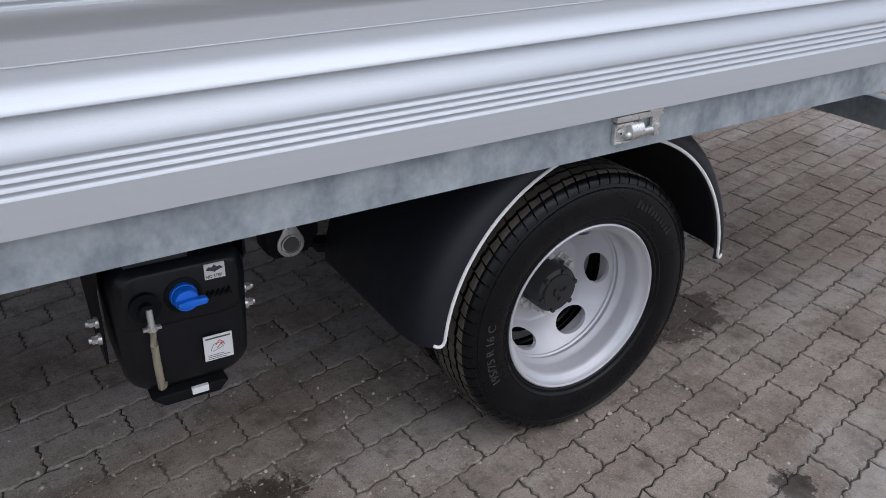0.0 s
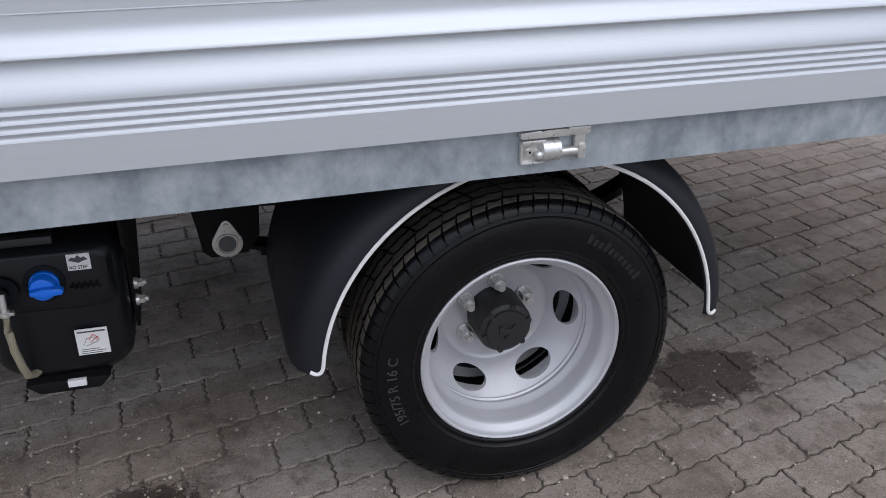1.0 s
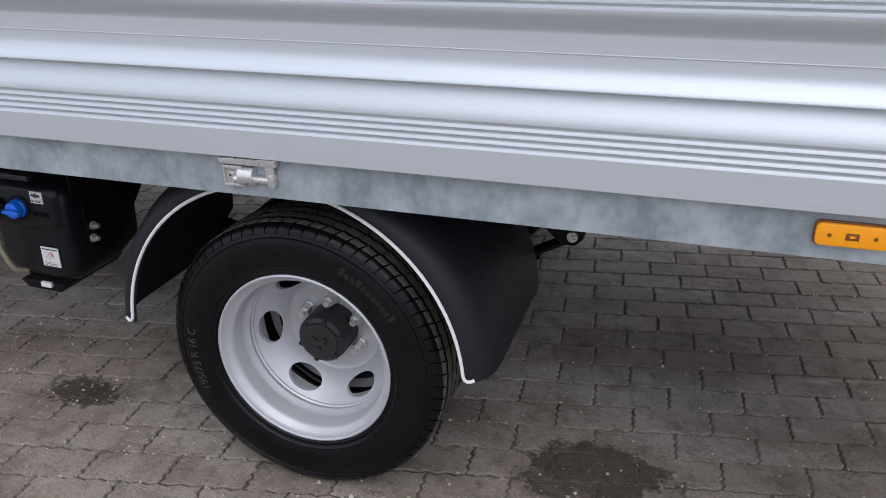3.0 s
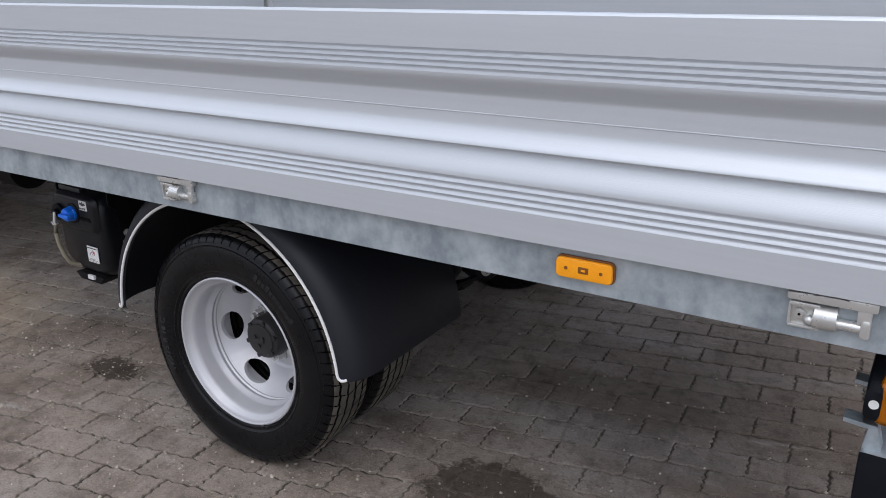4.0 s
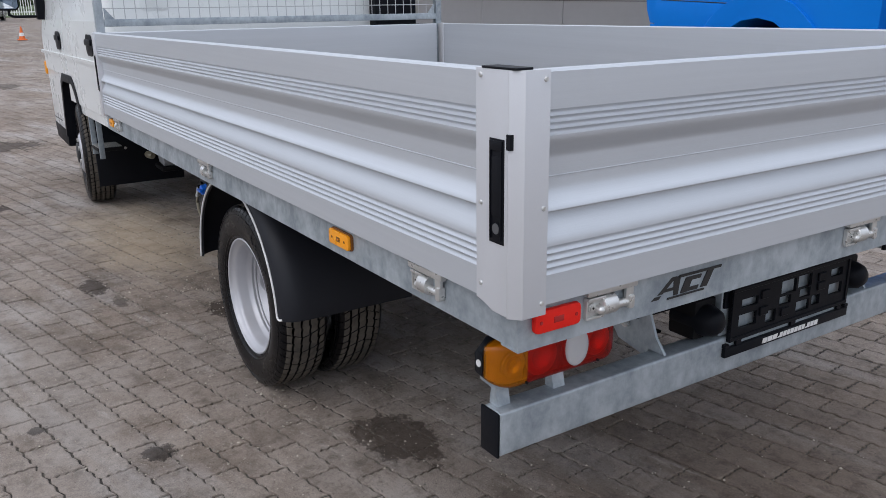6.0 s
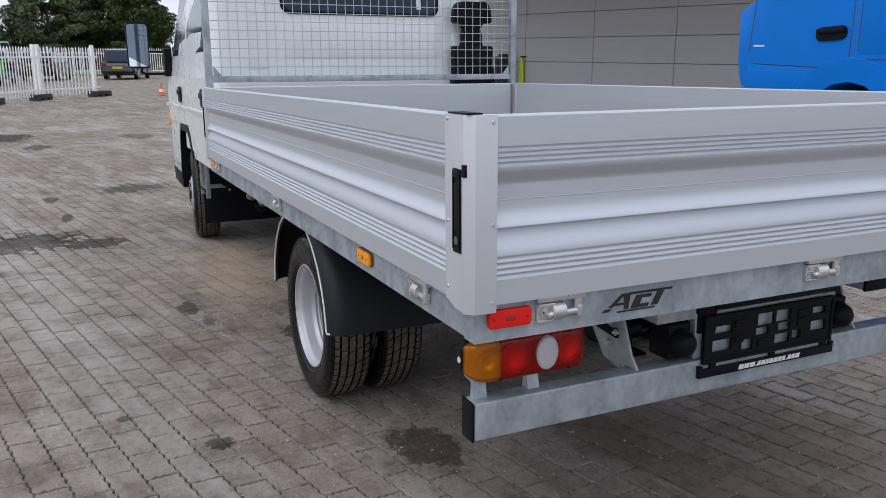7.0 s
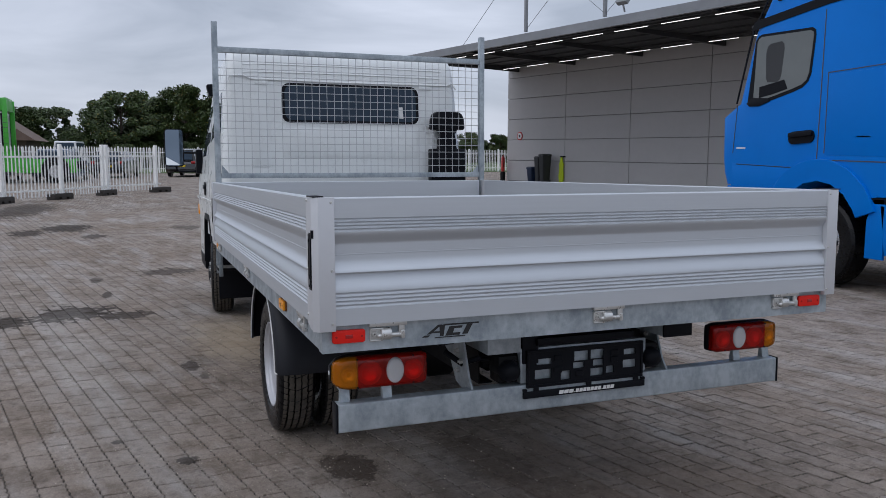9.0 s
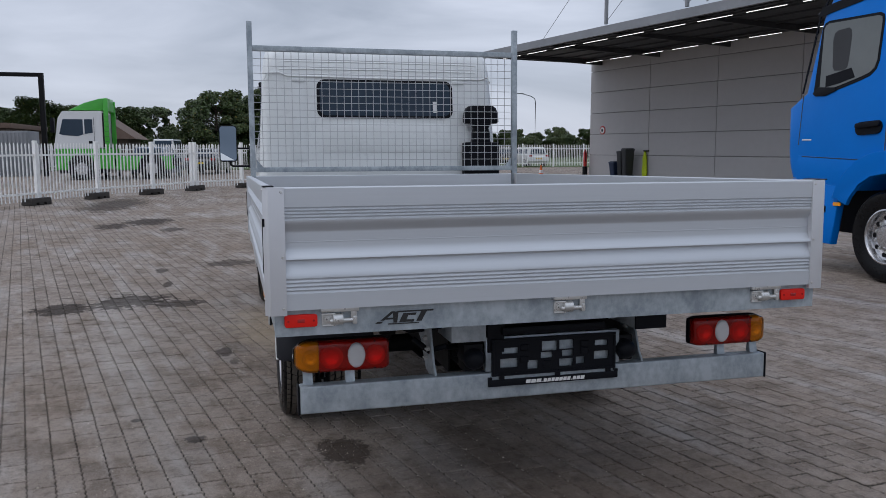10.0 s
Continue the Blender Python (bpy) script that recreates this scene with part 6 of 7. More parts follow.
    plate("model_plate", [(-5.86, 1.555), (-5.70, 1.555), (-5.70, 1.572), (-5.86, 1.572)], M_PAPER, 0.006)
    plate("emblem", [(-4.05, 1.67), (-3.84, 1.67), (-3.87, 1.685), (-4.02, 1.685)], M_PAPER, 0.006)
    plate("emblem", [(-3.60, 1.63), (-3.45, 1.63), (-3.45, 1.68), (-3.60, 1.68)], M_PAPER, 0.006)
    plate("visor_band", [(-5.69, 2.99), (-4.5, 3.13), (-3.24, 3.20), (-3.24, 3.29), (-4.5, 3.23), (-5.62, 3.10)], M_BLACKP, 0.012, "dark band under the roof", off=0.003)
    plate("roof_horn", rrect(-5.28, -5.18, 3.28, 3.38, 0.04, 4), M_BLACKP, 0.02, off=0.004)
    part("underside", box(B(), -5.9, -3.1, y0 + 0.4, y1 - 0.4, 0.45, 1.0), M_BLACKM, t)
    part("chassis", box(B(), -3.1, 0.6, y0 + 0.8, y1 - 0.8, 0.75, 1.0, 0.01), M_BLACKM, t)
    big = finish(lathe(B(), [(0.30, -0.13), (0.40, -0.155), (0.47, -0.15), (0.50, -0.12), (0.505, 0.0), (0.50, 0.12), (0.47, 0.15), (0.40, 0.155), (0.30, 0.13)], 72), "tyre", M_RUBBER)
    rim = lathe(B(), [(0.30, 0.12), (0.305, 0.135), (0.29, 0.14), (0.275, 0.12), (0.265, 0.07), (0.24, 0.06), (0.17, 0.085), (0.14, 0.09), (0.13, 0.13), (0.11, 0.15), (0, 0.155)], 64)
    rim = finish(rim, "wheel", M_ALUPOL)
    hole = finish(rod(B(), (0, 0, 0.05), (0, 0, 0.081), 0.026, 12), "hand_hole", M_BLACKM)
    nut = finish(rod(B(), (0, 0, 0.07), (0, 0, 0.12), 0.017, 6), "wheel_nut", M_ZINC)
    for x in (-4.52, -0.9):
        for y, s in ((y0 + 0.19, -1), (y1 - 0.19, 1)):
            w = share("wheel", rim, t, facing(x, y, 0.505, s), "polished wheel with a black tyre")
            share("tyre", big, w)
            for k in range(10):
                a = math.tau * k / 10
                share("hand_hole", hole, w, Matrix.Translation((0.215 * math.cos(a), 0.215 * math.sin(a), 0)))
                share("wheel_nut", nut, w, Matrix.Translation((0.165 * math.cos(a + 0.3), 0.165 * math.sin(a + 0.3), 0)))
    # coiled red and yellow air hoses behind the cab
    for yy, m in ((y0 + 0.14, M_REDP), (y0 + 0.30, M_ORANGE)):
        pts = [(-3.10 + 0.06 * math.cos(k * 0.7), yy + 0.06 * math.sin(k * 0.7), 1.1 + 0.0075 * k) for k in range(110)]
        part("air_hose", tube(B(), pts, 0.012, 6), m, t, "coiled air hose")
    part("hose_post", rod(B(), (-3.10, y0 + 0.22, 1.0), (-3.10, y0 + 0.22, 2.1), 0.03, 8), M_BLACKM, t)


M_GREYGLASS = mat("grey_cab_glass", (0.10, 0.115, 0.115), (0.16, 0.17, 0.165), rough=0.08, scale=2.5, bump=0.0, rvar=0.03)
M_ALUPOL = mat("polished_wheel_alloy", (0.62, 0.62, 0.63), (0.5, 0.5, 0.51), rough=0.25, metal=0.9)
blue_truck()


# ---- vehicles behind the fence ----
def road_car(at, paint, label, category="car", tall=1.45, length=4.3, square=0.0):
    c = thing("parked_" + category.split()[-1], label, category, "parked vehicles", at=at)
    h, L = tall, length
    low = [(-L / 2, 0.45), (-L / 2 + 0.03, 0.75), (-L / 2 + 0.25, 0.95), (L / 2 - 0.9 + 0.4 * (1 - square), 0.98), (L / 2 - 0.1, 0.85), (L / 2, 0.6), (L / 2 - 0.02, 0.38), (L / 2 - 0.4, 0.25), (-L / 2 + 0.3, 0.25)]
    rows = [[(x * (1 - g * 0.03), -0.87 + d, z - g * 0.03) for x, z in low] for g, d in ((1, 0.0), (0, 0.08), (0, 1.66), (1, 1.74))]
    body = part("body", loft(B(), rows), paint, c)
    roof = [(-L / 2 + 0.15 + 0.1 * (1 - square), 0.93), (-L / 2 + 0.35, h - 0.05), (-L / 2 + 0.6, h), (0.2 + 0.9 * square, h), (0.5 + 0.9 * square, h - 0.06), (L / 2 - 1.05 + 0.35 * square, 0.95)]
    rows = [[(x, -0.80 + d, z) if z < 1 else (x, -0.80 + d + (0.16 if d < 0.5 else -0.16), z) for x, z in roof] for d in (0.0, 1.60)]
    cabin = part("cabin", loft(B(), rows), paint, body)
    for s in (-1, 1):
        pts = [(-L / 2 + 0.42, 1.0), (-L / 2 + 0.52, h - 0.12), (0.25 + 0.9 * square, h - 0.12), (L / 2 - 1.15 + 0.3 * square, 1.0)]
        a = [(x, s * (0.80 - 0.16 * (z - 0.93) / (h - 0.93) + 0.004), z) for x, z in pts]
        bmx = B()
        va = [bmx.verts.new(p) for p in a]
        vb = [bmx.verts.new((x, y - s * 0.01, z)) for x, y, z in a]
        bmx.faces.new(va)
        bmx.faces.new(vb[::-1])
        for i in range(4):
            bmx.faces.new((va[i], vb[i], vb[(i + 1) % 4], va[(i + 1) % 4]))
        part("side_window", bmx, M_DARKGLASS, body)
        part("tail_light", box(B(), -L / 2 - 0.012, -L / 2 + 0.1, s * 0.70 - 0.12, s * 0.70 + 0.12, 0.78, 0.92, 0.02), M_REDL, body)
    bmx = B()
    pts = [(-L / 2 + 0.20, -0.62, 1.0), (-L / 2 + 0.20, 0.62, 1.0), (-L / 2 + 0.33, 0.55, h - 0.12), (-L / 2 + 0.33, -0.55, h - 0.12)]
    va = [bmx.verts.new((x - 0.03, y, z)) for x, y, z in pts]
    vb = [bmx.verts.new((x + 0.02, y, z)) for x, y, z in pts]
    bmx.faces.new(va)
    bmx.faces.new(vb[::-1])
    for i in range(4):
        bmx.faces.new((va[i], vb[i], vb[(i + 1) % 4], va[(i + 1) % 4]))
    part("rear_window", bmx, M_DARKGLASS, body)
    part("plate", box(B(), -L / 2 - 0.02, -L / 2 + 0.02, -0.26, 0.26, 0.58, 0.69), M_YELPLATE, body)
    for x in (-L / 2 + 0.8, L / 2 - 0.85):
        for s in (-1, 1):
            bmx = rod(B(), (x, s * 0.70, 0.31), (x, s * 0.885, 0.31), 0.31, 24)
            w = part("wheel", bmx, M_RUBBER, c)
            part("rim", rod(B(), (x, s * 0.886, 0.31), (x, s * 0.892, 0.31), 0.20, 16), M_ALUPOL, w)
    return c


M_YELPLATE = mat("yellow_plate", (0.7, 0.5, 0.02), (0.6, 0.42, 0.02), rough=0.5)
M_CARBLACK = mat("black_car_paint", (0.015, 0.016, 0.018), (0.02, 0.021, 0.024), rough=0.2, coat=0.6, bump=0.0)
M_CARSILVER = mat("silver_car_paint", (0.36, 0.37, 0.39), (0.32, 0.33, 0.35), rough=0.3, metal=0.4, coat=0.5, bump=0.0)
M_CARWHITE = mat("white_car_paint", (0.70, 0.71, 0.71), (0.66, 0.67, 0.67), rough=0.3, coat=0.5, bump=0.0)
M_CARBLUE = mat("blue_grey_car_paint", (0.12, 0.16, 0.23), (0.10, 0.14, 0.20), rough=0.25, coat=0.5, bump=0.0)
road_car(pose(-48.0, 2.55, 0, 0, 0, 163), M_CARBLACK, "black estate car parked behind the white fence", tall=1.6)
road_car(pose(-41.5, -3.9, 0, 0, 0, 172), M_CARBLUE, "blue grey car parked behind the white fence", tall=1.55)
road_car(pose(-47, -1.5, 0, 0, 0, 168), M_CARBLACK, "black car parked at the far fence")
road_car(pose(-42, -6.9, 0, 0, 0, 175), M_CARBLACK, "black off-road car parked behind the fence", tall=1.75, square=0.4)
road_car(pose(-59, -9.0, 0, 0, 0, 175), M_CARWHITE, "white van parked behind the far fence", "white van", tall=2.2, length=5.2, square=1.0)
road_car(pose(-59, -4.6, 0, 0, 0, 175), M_CARWHITE, "white van among parked cars", "white van", tall=2.1, length=5.2, square=1.0)
for k in range(6):
    road_car(pose(-58, 9.0 + 2.7 * k, 0, 0, 0, 185), (M_CARSILVER, M_CARWHITE, M_CARBLUE, M_CARSILVER, M_CARBLACK, M_CARWHITE)[k], "car parked in a row behind the far fence", tall=1.5)
for k in range(5):
    road_car(pose(-58.5, -24 + 2.7 * k, 0, 0, 0, 180), (M_CARWHITE, M_CARSILVER, M_CARWHITE, M_CARBLACK, M_CARSILVER)[k], "car parked in a row by the trees", tall=1.5)


def green_truck():
    """White and green tractor unit, seen from its side; it faces -y."""
    t = thing("tractor_unit", "white and green tractor unit parked behind the fence", "truck", at=pose(-39.5, -7.0, 0, 0, 0, -90) @ Matrix.Diagonal((1, 1, 1.045, 1)))
    # local x runs forward
    side = [(1.10, 0.55), (1.15, 1.55), (0.95, 2.75), (0.75, 3.05), (-0.95, 3.08), (-1.05, 3.0), (-1.05, 1.45), (-0.6, 1.42)]
    rows = [[(x * (0.97 if g else 1), -1.22 + d, z) for x, z in side] for g, d in ((1, 0), (0, 0.08), (0, 2.36), (1, 2.44))]
    cab_ob = part("cab", loft(B(), rows), M_CARWHITE, t, "white cab")
    part("air_deflector", prism(B(), [(0.50, 3.09), (-0.2, 3.42), (-0.9, 3.62), (-1.2, 3.66), (-1.25, 3.09)], (0, -1.1, 0), (1, 0, 0), (0, 0, 1), (0, 2.2, 0), bevel=0.05), M_GREEN, t, "green roof air deflector")
    for s in (-1.25, 1.19):
        part("side_fairing", box(B(), -1.27, -1.06, s, s + 0.06, 1.40, 3.6, 0.02), M_GREEN, t, "green side fairing")
        part("lower_skirt", prism(B(), [(1.12, 0.45), (1.15, 1.40), (-1.45, 1.40), (-1.45, 0.5), (-0.35, 0.5), (-0.45, 0.95), (-0.75, 1.12), (0.0, 1.2), (0.45, 1.1), (0.62, 0.8), (0.64, 0.45)][:4] + [(-0.62, 0.5), (-0.5, 0.9), (-0.2, 1.12), (0.2, 1.12), (0.5, 0.9), (0.62, 0.45)], (0, s, 0), (1, 0, 0), (0, 0, 1), (0, 0.05, 0)), M_GREEN, t)
        part("chassis_skirt", box(B(), -4.0, -1.5, s, s + 0.05, 0.45, 1.05, 0.01), M_GREEN, t, "green chassis skirt")
        part("door_window", prism(B(), [(0.75, 2.0), (0.90, 2.05), (0.72, 2.70), (-0.55, 2.70), (-0.55, 2.1), (-0.2, 2.05), (0.1, 1.95)], (0, s + (0.02 if s < 0 else 0.03), 0), (1, 0, 0), (0, 0, 1), (0, 0.012, 0)), M_DARKGLASS, t)
        e = s + (0.0 if s < 0 else 0.05)
        part("window_pillar", box(B(), -0.20, -0.14, e - 0.012, e + 0.014, 2.06, 2.70), M_CARWHITE, t)
        part("cab_gap", box(B(), -1.059, -0.99, e - 0.008, e + 0.010, 1.46, 2.98), M_BLACKM, t)
        part("door_seam", box(B(), -0.62, -0.605, e - 0.006, e + 0.008, 1.46, 2.78), M_INK, t)
        part("door_handle", box(B(), -0.52, -0.36, e - 0.02, e + 0.02, 1.62, 1.74, 0.02), M_BLACKP, t)
        for k in range(6):
            part("gill", box(B(), -1.25, -1.08, e - 0.004, e + 0.0115, 1.70 + 0.22 * k, 1.72 + 0.22 * k), M_INK, t)
        for x in (0.0, -3.1):
            part("arch_liner", rod(B(), (x, s + 0.008, 0.56), (x, s + 0.052, 0.56), 0.60, 32), M_BLACKM, t)
        part("mirror", box(B(), 1.08, 1.25, s - 0.1, s + 0.15, 2.1, 2.75, 0.03), M_BLACKP, t)
        for x in (0.0, -3.1):
            w = part("wheel", rod(B(), (x, s - 0.006, 0.5), (x, s + 0.066, 0.5), 0.5, 32), M_RUBBER, t)
            part("rim", rod(B(), (x, s - 0.012 if s < 0 else s + 0.072, 0.5), (x, s if s < 0 else s + 0.055, 0.5), 0.28, 20), M_ALUPOL, w)
    part("chassis", box(B(), -4.3, 1.0, -0.45, 0.45, 0.6, 0.95), M_BLACKM, t)
    part("underside", box(B(), -1.0, 1.0, -1.15, 1.15, 0.3, 1.4), M_BLACKM, t)


green_truck()

# ---- far buildings, gantry, street lamp ----
house = solid("brick_building", box(B(), -62, -52, -40, -13.5, 0, 2.7), M_BRICK, "long low dark brick building with a flat brown roof edge", "building")
part("roof", box(B(), -62.3, -51.7, -40.3, -13.2, 2.71, 3.02, 0.02), M_ROOF, house, "brown flat roof edge")
for k in range(5):
    part("window", box(B(), -52.01, -51.96, -37.5 + 5 * k, -35.3 + 5 * k, 1.1, 2.1, 0.01), M_DARKGLASS, house)
house = solid("barn", box(B(), -64, -56, -10.4, -7.0, 0, 2.2), M_BRICK, "small barn with a brown sloping roof", "building")
part("roof", prism(B(), [(-10.9, 2.1), (-6.4, 2.1), (-8.65, 3.65)], (-64.4, 0, 0), (0, 1, 0), (0, 0, 1), (9, 0, 0)), M_ROOF, house, "brown tiled roof")
shed = solid("container", box(B(), -47, -44.5, -12.4, -10.6, 0, 2.4, 0.03), M_FASCIA, "grey corrugated container behind the fence", "container")
for k in range(9):
    part("corrugation", box(B(), -44.5, -44.46, -12.3 + 0.19 * k, -12.2 + 0.19 * k, 0.1, 2.3), M_FASCIA, shed)
bm = box(B(), -44.6, -44.3, -9.92, -9.68, 0, 5.42, 0.02)
gantry = solid("gantry", bm, M_BLACKM, "black steel entrance gantry", "gantry")
part("beam", box(B(), -44.6, -44.3, -22, -9.93, 5.22, 5.42, 0.02), M_BLACKM, gantry)
part("post", box(B(), -44.6, -44.3, -22.3, -22.0, 0, 5.42, 0.02), M_BLACKM, gantry)
bm = tube(B(), [(-80, 31.6, 0), (-80, 31.6, 6.4), (-80, 31.5, 6.7), (-80, 31.1, 6.95), (-80, 30.1, 7.2)], 0.05, 8)
lamp = solid("street_lamp", bm, M_FASCIA, "grey street lamp with a curved arm", "street lamp")
part("head", box(B(), -80.1, -79.9, 29.5, 30.2, 7.16, 7.28, 0.03), M_FASCIA, lamp)


# ---- trees ----
def tree(rng, h, spread, leaves, leaf, autumn=0.06):
    t = thing("tree", "broad leafy green tree behind the fence", "tree", "trees behind the yard")
    bm = tube(B(), [(0, 0, 0), (0.05, 0.02, h * 0.2), (0.0, 0.06, h * 0.45), (0.05, 0, h * 0.8)], 0.16, 8)
    for v in bm.verts:
        k = 1.25 - 0.9 * v.co.z / h
        v.co.x *= k
        v.co.y *= k
    clumps = []
    for k in range(96):
        a = rng.uniform(0, math.tau)
        z = h * rng.uniform(0.08, 0.93)
        reach = spread * max(0.05, 1 - ((z / h - 0.45) / 0.58) ** 2) ** 0.5 * rng.uniform(0.3, 1.0) ** 0.7
        c = Vector((reach * math.cos(a), reach * math.sin(a), z))
        clumps.append((c, h * rng.uniform(0.06, 0.13)))
        if k % 3 == 0:
            s = Vector((0, 0, max(0.3, z - h * 0.2)))
            tube(bm, [s, s.lerp(c, 0.5) + Vector((0, 0, 0.1)), c], 0.035, 5)
    clumps.append((Vector((0, 0, h * 0.9)), h * 0.11))
    part("trunk", bm, M_BARK, t)
    vs, fs, mi = [], [], []
    for k in range(leaves):
        c, r = clumps[rng.randrange(len(clumps))]
        d = Vector((rng.gauss(0, 1), rng.gauss(0, 1), rng.gauss(0, 1))).normalized() * r * rng.random() ** 0.4
        d.z *= 0.8
        p = c + d
        u = Vector((rng.gauss(0, 1), rng.gauss(0, 1), rng.gauss(0, 1))).normalized()
        v = u.orthogonal().normalized()
        s = leaf * rng.uniform(0.6, 1.3)
        i = len(vs)
        vs += [p - u * s, p + v * s * 0.55, p + u * s, p - v * s * 0.55]
        fs.append((i, i + 1, i + 2, i + 3))
        mi.append(1 if rng.random() < autumn else 0)
    me = bpy.data.meshes.new("crown")
    me.from_pydata(vs, [], fs)
    me.materials.append(M_LEAF)
    me.materials.append(M_LEAF2)
    me.polygons.foreach_set("material_index", mi)
    ob = new("crown", me)
    ob.parent = t
    return t


trng = random.Random(11)
TREES = [tree(trng, 8.0, 3.5, 27000, 0.14, 0.06), tree(trng, 7.0, 3.0, 22000, 0.14, 0.03), tree(trng, 5.5, 2.8, 17000, 0.13, 0.04)]
SPOTS = [(0, -74, 3.9, 1.02), (0, -73, -1.5, 0.93), (1, -76, 0.9, 1.0), (2, -78, -7.6, 1.08), (2, -77, -10.0, 1.08), (2, -70, -15.5, 0.9), (1, -72, -5.0, 0.5), (1, -82, -13, 0.8), (2, -80, 1.0, 1.0), (0, -78, 5.9, 0.9), (0, -86, -18.6, 0.92), (0, -85, -15.6, 0.80), (1, -88, -22, 0.9)]
SPOTS += [(2, -70 - 1.5 * (k % 3), -11.5 + 1.7 * k, 0.42 + 0.05 * (k % 2)) for k in range(11)]
for k, (i, x, y, s) in enumerate(SPOTS):
    o = copy_thing(TREES[i], pose(x, y, 0, 0, 0, 67 * k))
    o.scale = (s, s, s * 0.89)
for k in range(34):
    o = copy_thing(TREES[(k * 2 + 1) % 3], pose(-112 - 4 * (k % 3), 18 + 2.4 * k, 0, 0, 0, 41 * k))
    o.scale = (0.44 + 0.05 * (k * 3 % 4),) * 3
for k in range(40):
    o = copy_thing(TREES[k % 3], pose(-104 - 2 * (k % 2), 22 + 1.5 * k, 0, 0, 0, 73 * k))
    o.scale = (0.50 + 0.04 * (k * 5 % 4),) * 2 + (0.36 + 0.04 * (k * 3 % 5),)
for k, o in enumerate(TREES):
    o.matrix_basis = pose(-90 - 3 * k, -32 - 5 * k, 0)


# ---- ground ----
PAVE_YAW, PL, PW = 13.15, 0.2185, 0.1127
P0 = Vector((-1.3240, 0.8691))
SLIP = 0.042        # each course slips on by this share of a stone
CA, SA = math.cos(radians(PAVE_YAW)), math.sin(radians(PAVE_YAW))


def paver_material(name, far):
    m = bpy.data.materials.new(name)
    m.use_nodes = True
    nt = m.node_tree
    bs = nt.nodes["Principled BSDF"]
    geo = nt.nodes.new("ShaderNodeNewGeometry")
    pos = geo.outputs["Position"]

    def noise_at(scale, detail=4.0, rough=0.6):
        n = nd(nt, "ShaderNodeTexNoise", Scale=scale, Detail=detail, Roughness=rough)
        nt.links.new(pos, n.inputs["Vector"])
        return n.outputs[0]

    def remap(v, a, b, lo, hi):
        r = nd(nt, "ShaderNodeMapRange")
        for key, val in (("From Min", a), ("From Max", b), ("To Min", lo), ("To Max", hi)):
            r.inputs[key].default_value = val
        nt.links.new(v, r.inputs[0])
        return r.outputs[0]

    def mixc(kind, fac, a, b):
        x = nt.nodes.new("ShaderNodeMixRGB")
        x.blend_type = kind
        for i, v in ((0, fac), (1, a), (2, b)):
            if isinstance(v, (int, float)):
                x.inputs[i].default_value = v if i == 0 else (v, v, v, 1)
            elif isinstance(v, tuple):
                x.inputs[i].default_value = (*v, 1)
            else:
                nt.links.new(v, x.inputs[i])
        return x.outputs[0]
    # the laying pattern: u along the courses, v across them
    lay = nt.nodes.new("ShaderNodeMapping")
    lay.vector_type = "TEXTURE"
    lay.inputs["Location"].default_value = (P0.x + 0.5 * PL * CA, P0.y + 0.5 * PL * SA, 0)
    lay.inputs["Rotation"].default_value = (0, 0, radians(PAVE_YAW))
    nt.links.new(pos, lay.inputs[0])
    br = nt.nodes.new("ShaderNodeTexBrick")
    for key, val in (("Scale", 1.0), ("Mortar Size", 0.006 if far else 0.013), ("Mortar Smooth", 0.35 if far else 1.0), ("Brick Width", PL), ("Row Height", PW)):
        br.inputs[key].default_value = val
    br.inputs["Color1"].default_value, br.inputs["Color2"].default_value, br.inputs["Mortar"].default_value = (1.1, 1.1, 1.1, 1), (0.88, 0.88, 0.88, 1), (0.22, 0.20, 0.18, 1)
    nt.links.new(lay.outputs[0], br.inputs["Vector"])
    seam = br.outputs["Fac"]
    track = nt.nodes.new("ShaderNodeMapping")
    track.inputs["Scale"].default_value = (0.22, 1.0, 1.0)
    nt.links.new(lay.outputs[0], track.inputs[0])
    tn = nd(nt, "ShaderNodeTexNoise", Scale=2.6, Detail=5.0, Roughness=0.6)
    nt.links.new(track.outputs[0], tn.inputs["Vector"])
    scuff = nd(nt, "ShaderNodeTexNoise", Scale=9.0, Detail=6.0, Roughness=0.72)
    nt.links.new(track.outputs[0], scuff.inputs["Vector"])
    broad = noise_at(0.55, 5.0)
    mid = noise_at(3.4, 6.0, 0.68)
    grain = noise_at(260.0, 3.0, 0.75)
    grit = noise_at(38.0, 8.0, 0.82)
    speck = noise_at(120.0, 4.0, 0.75)
    col = mixc("MIX", remap(broad, 0.38, 0.62, 0, 1), (0.262, 0.212, 0.174), (0.335, 0.293, 0.262))
    col = mixc("MIX", remap(mid, 0.46, 0.70, 0, 0.8), col, (0.128, 0.098, 0.076))
    col = mixc("MIX", remap(tn.outputs[0], 0.50, 0.66, 0, 0.7), col, (0.42, 0.395, 0.378))
    col = mixc("MIX", remap(scuff.outputs[0], 0.60, 0.72, 0, 0.5), col, (0.54, 0.505, 0.47))
    col = mixc("MIX", remap(grit, 0.56, 0.68, 0, 0.65), col, (0.37, 0.335, 0.295))
    col = mixc("MIX", remap(grit, 0.45, 0.30, 0, 0.75), col, (0.060, 0.050, 0.042))
    col = mixc("MULTIPLY", 1.0, col, remap(grain, 0.3, 0.7, 0.66, 1.27))
    col = mixc("MIX", remap(speck, 0.61, 0.68, 0, 0.6), col, (0.52, 0.48, 0.43))
    col = mixc("MIX", remap(speck, 0.41, 0.32, 0, 0.7), col, (0.032, 0.027, 0.022))
    blot = noise_at(13.0, 7.0, 0.75)
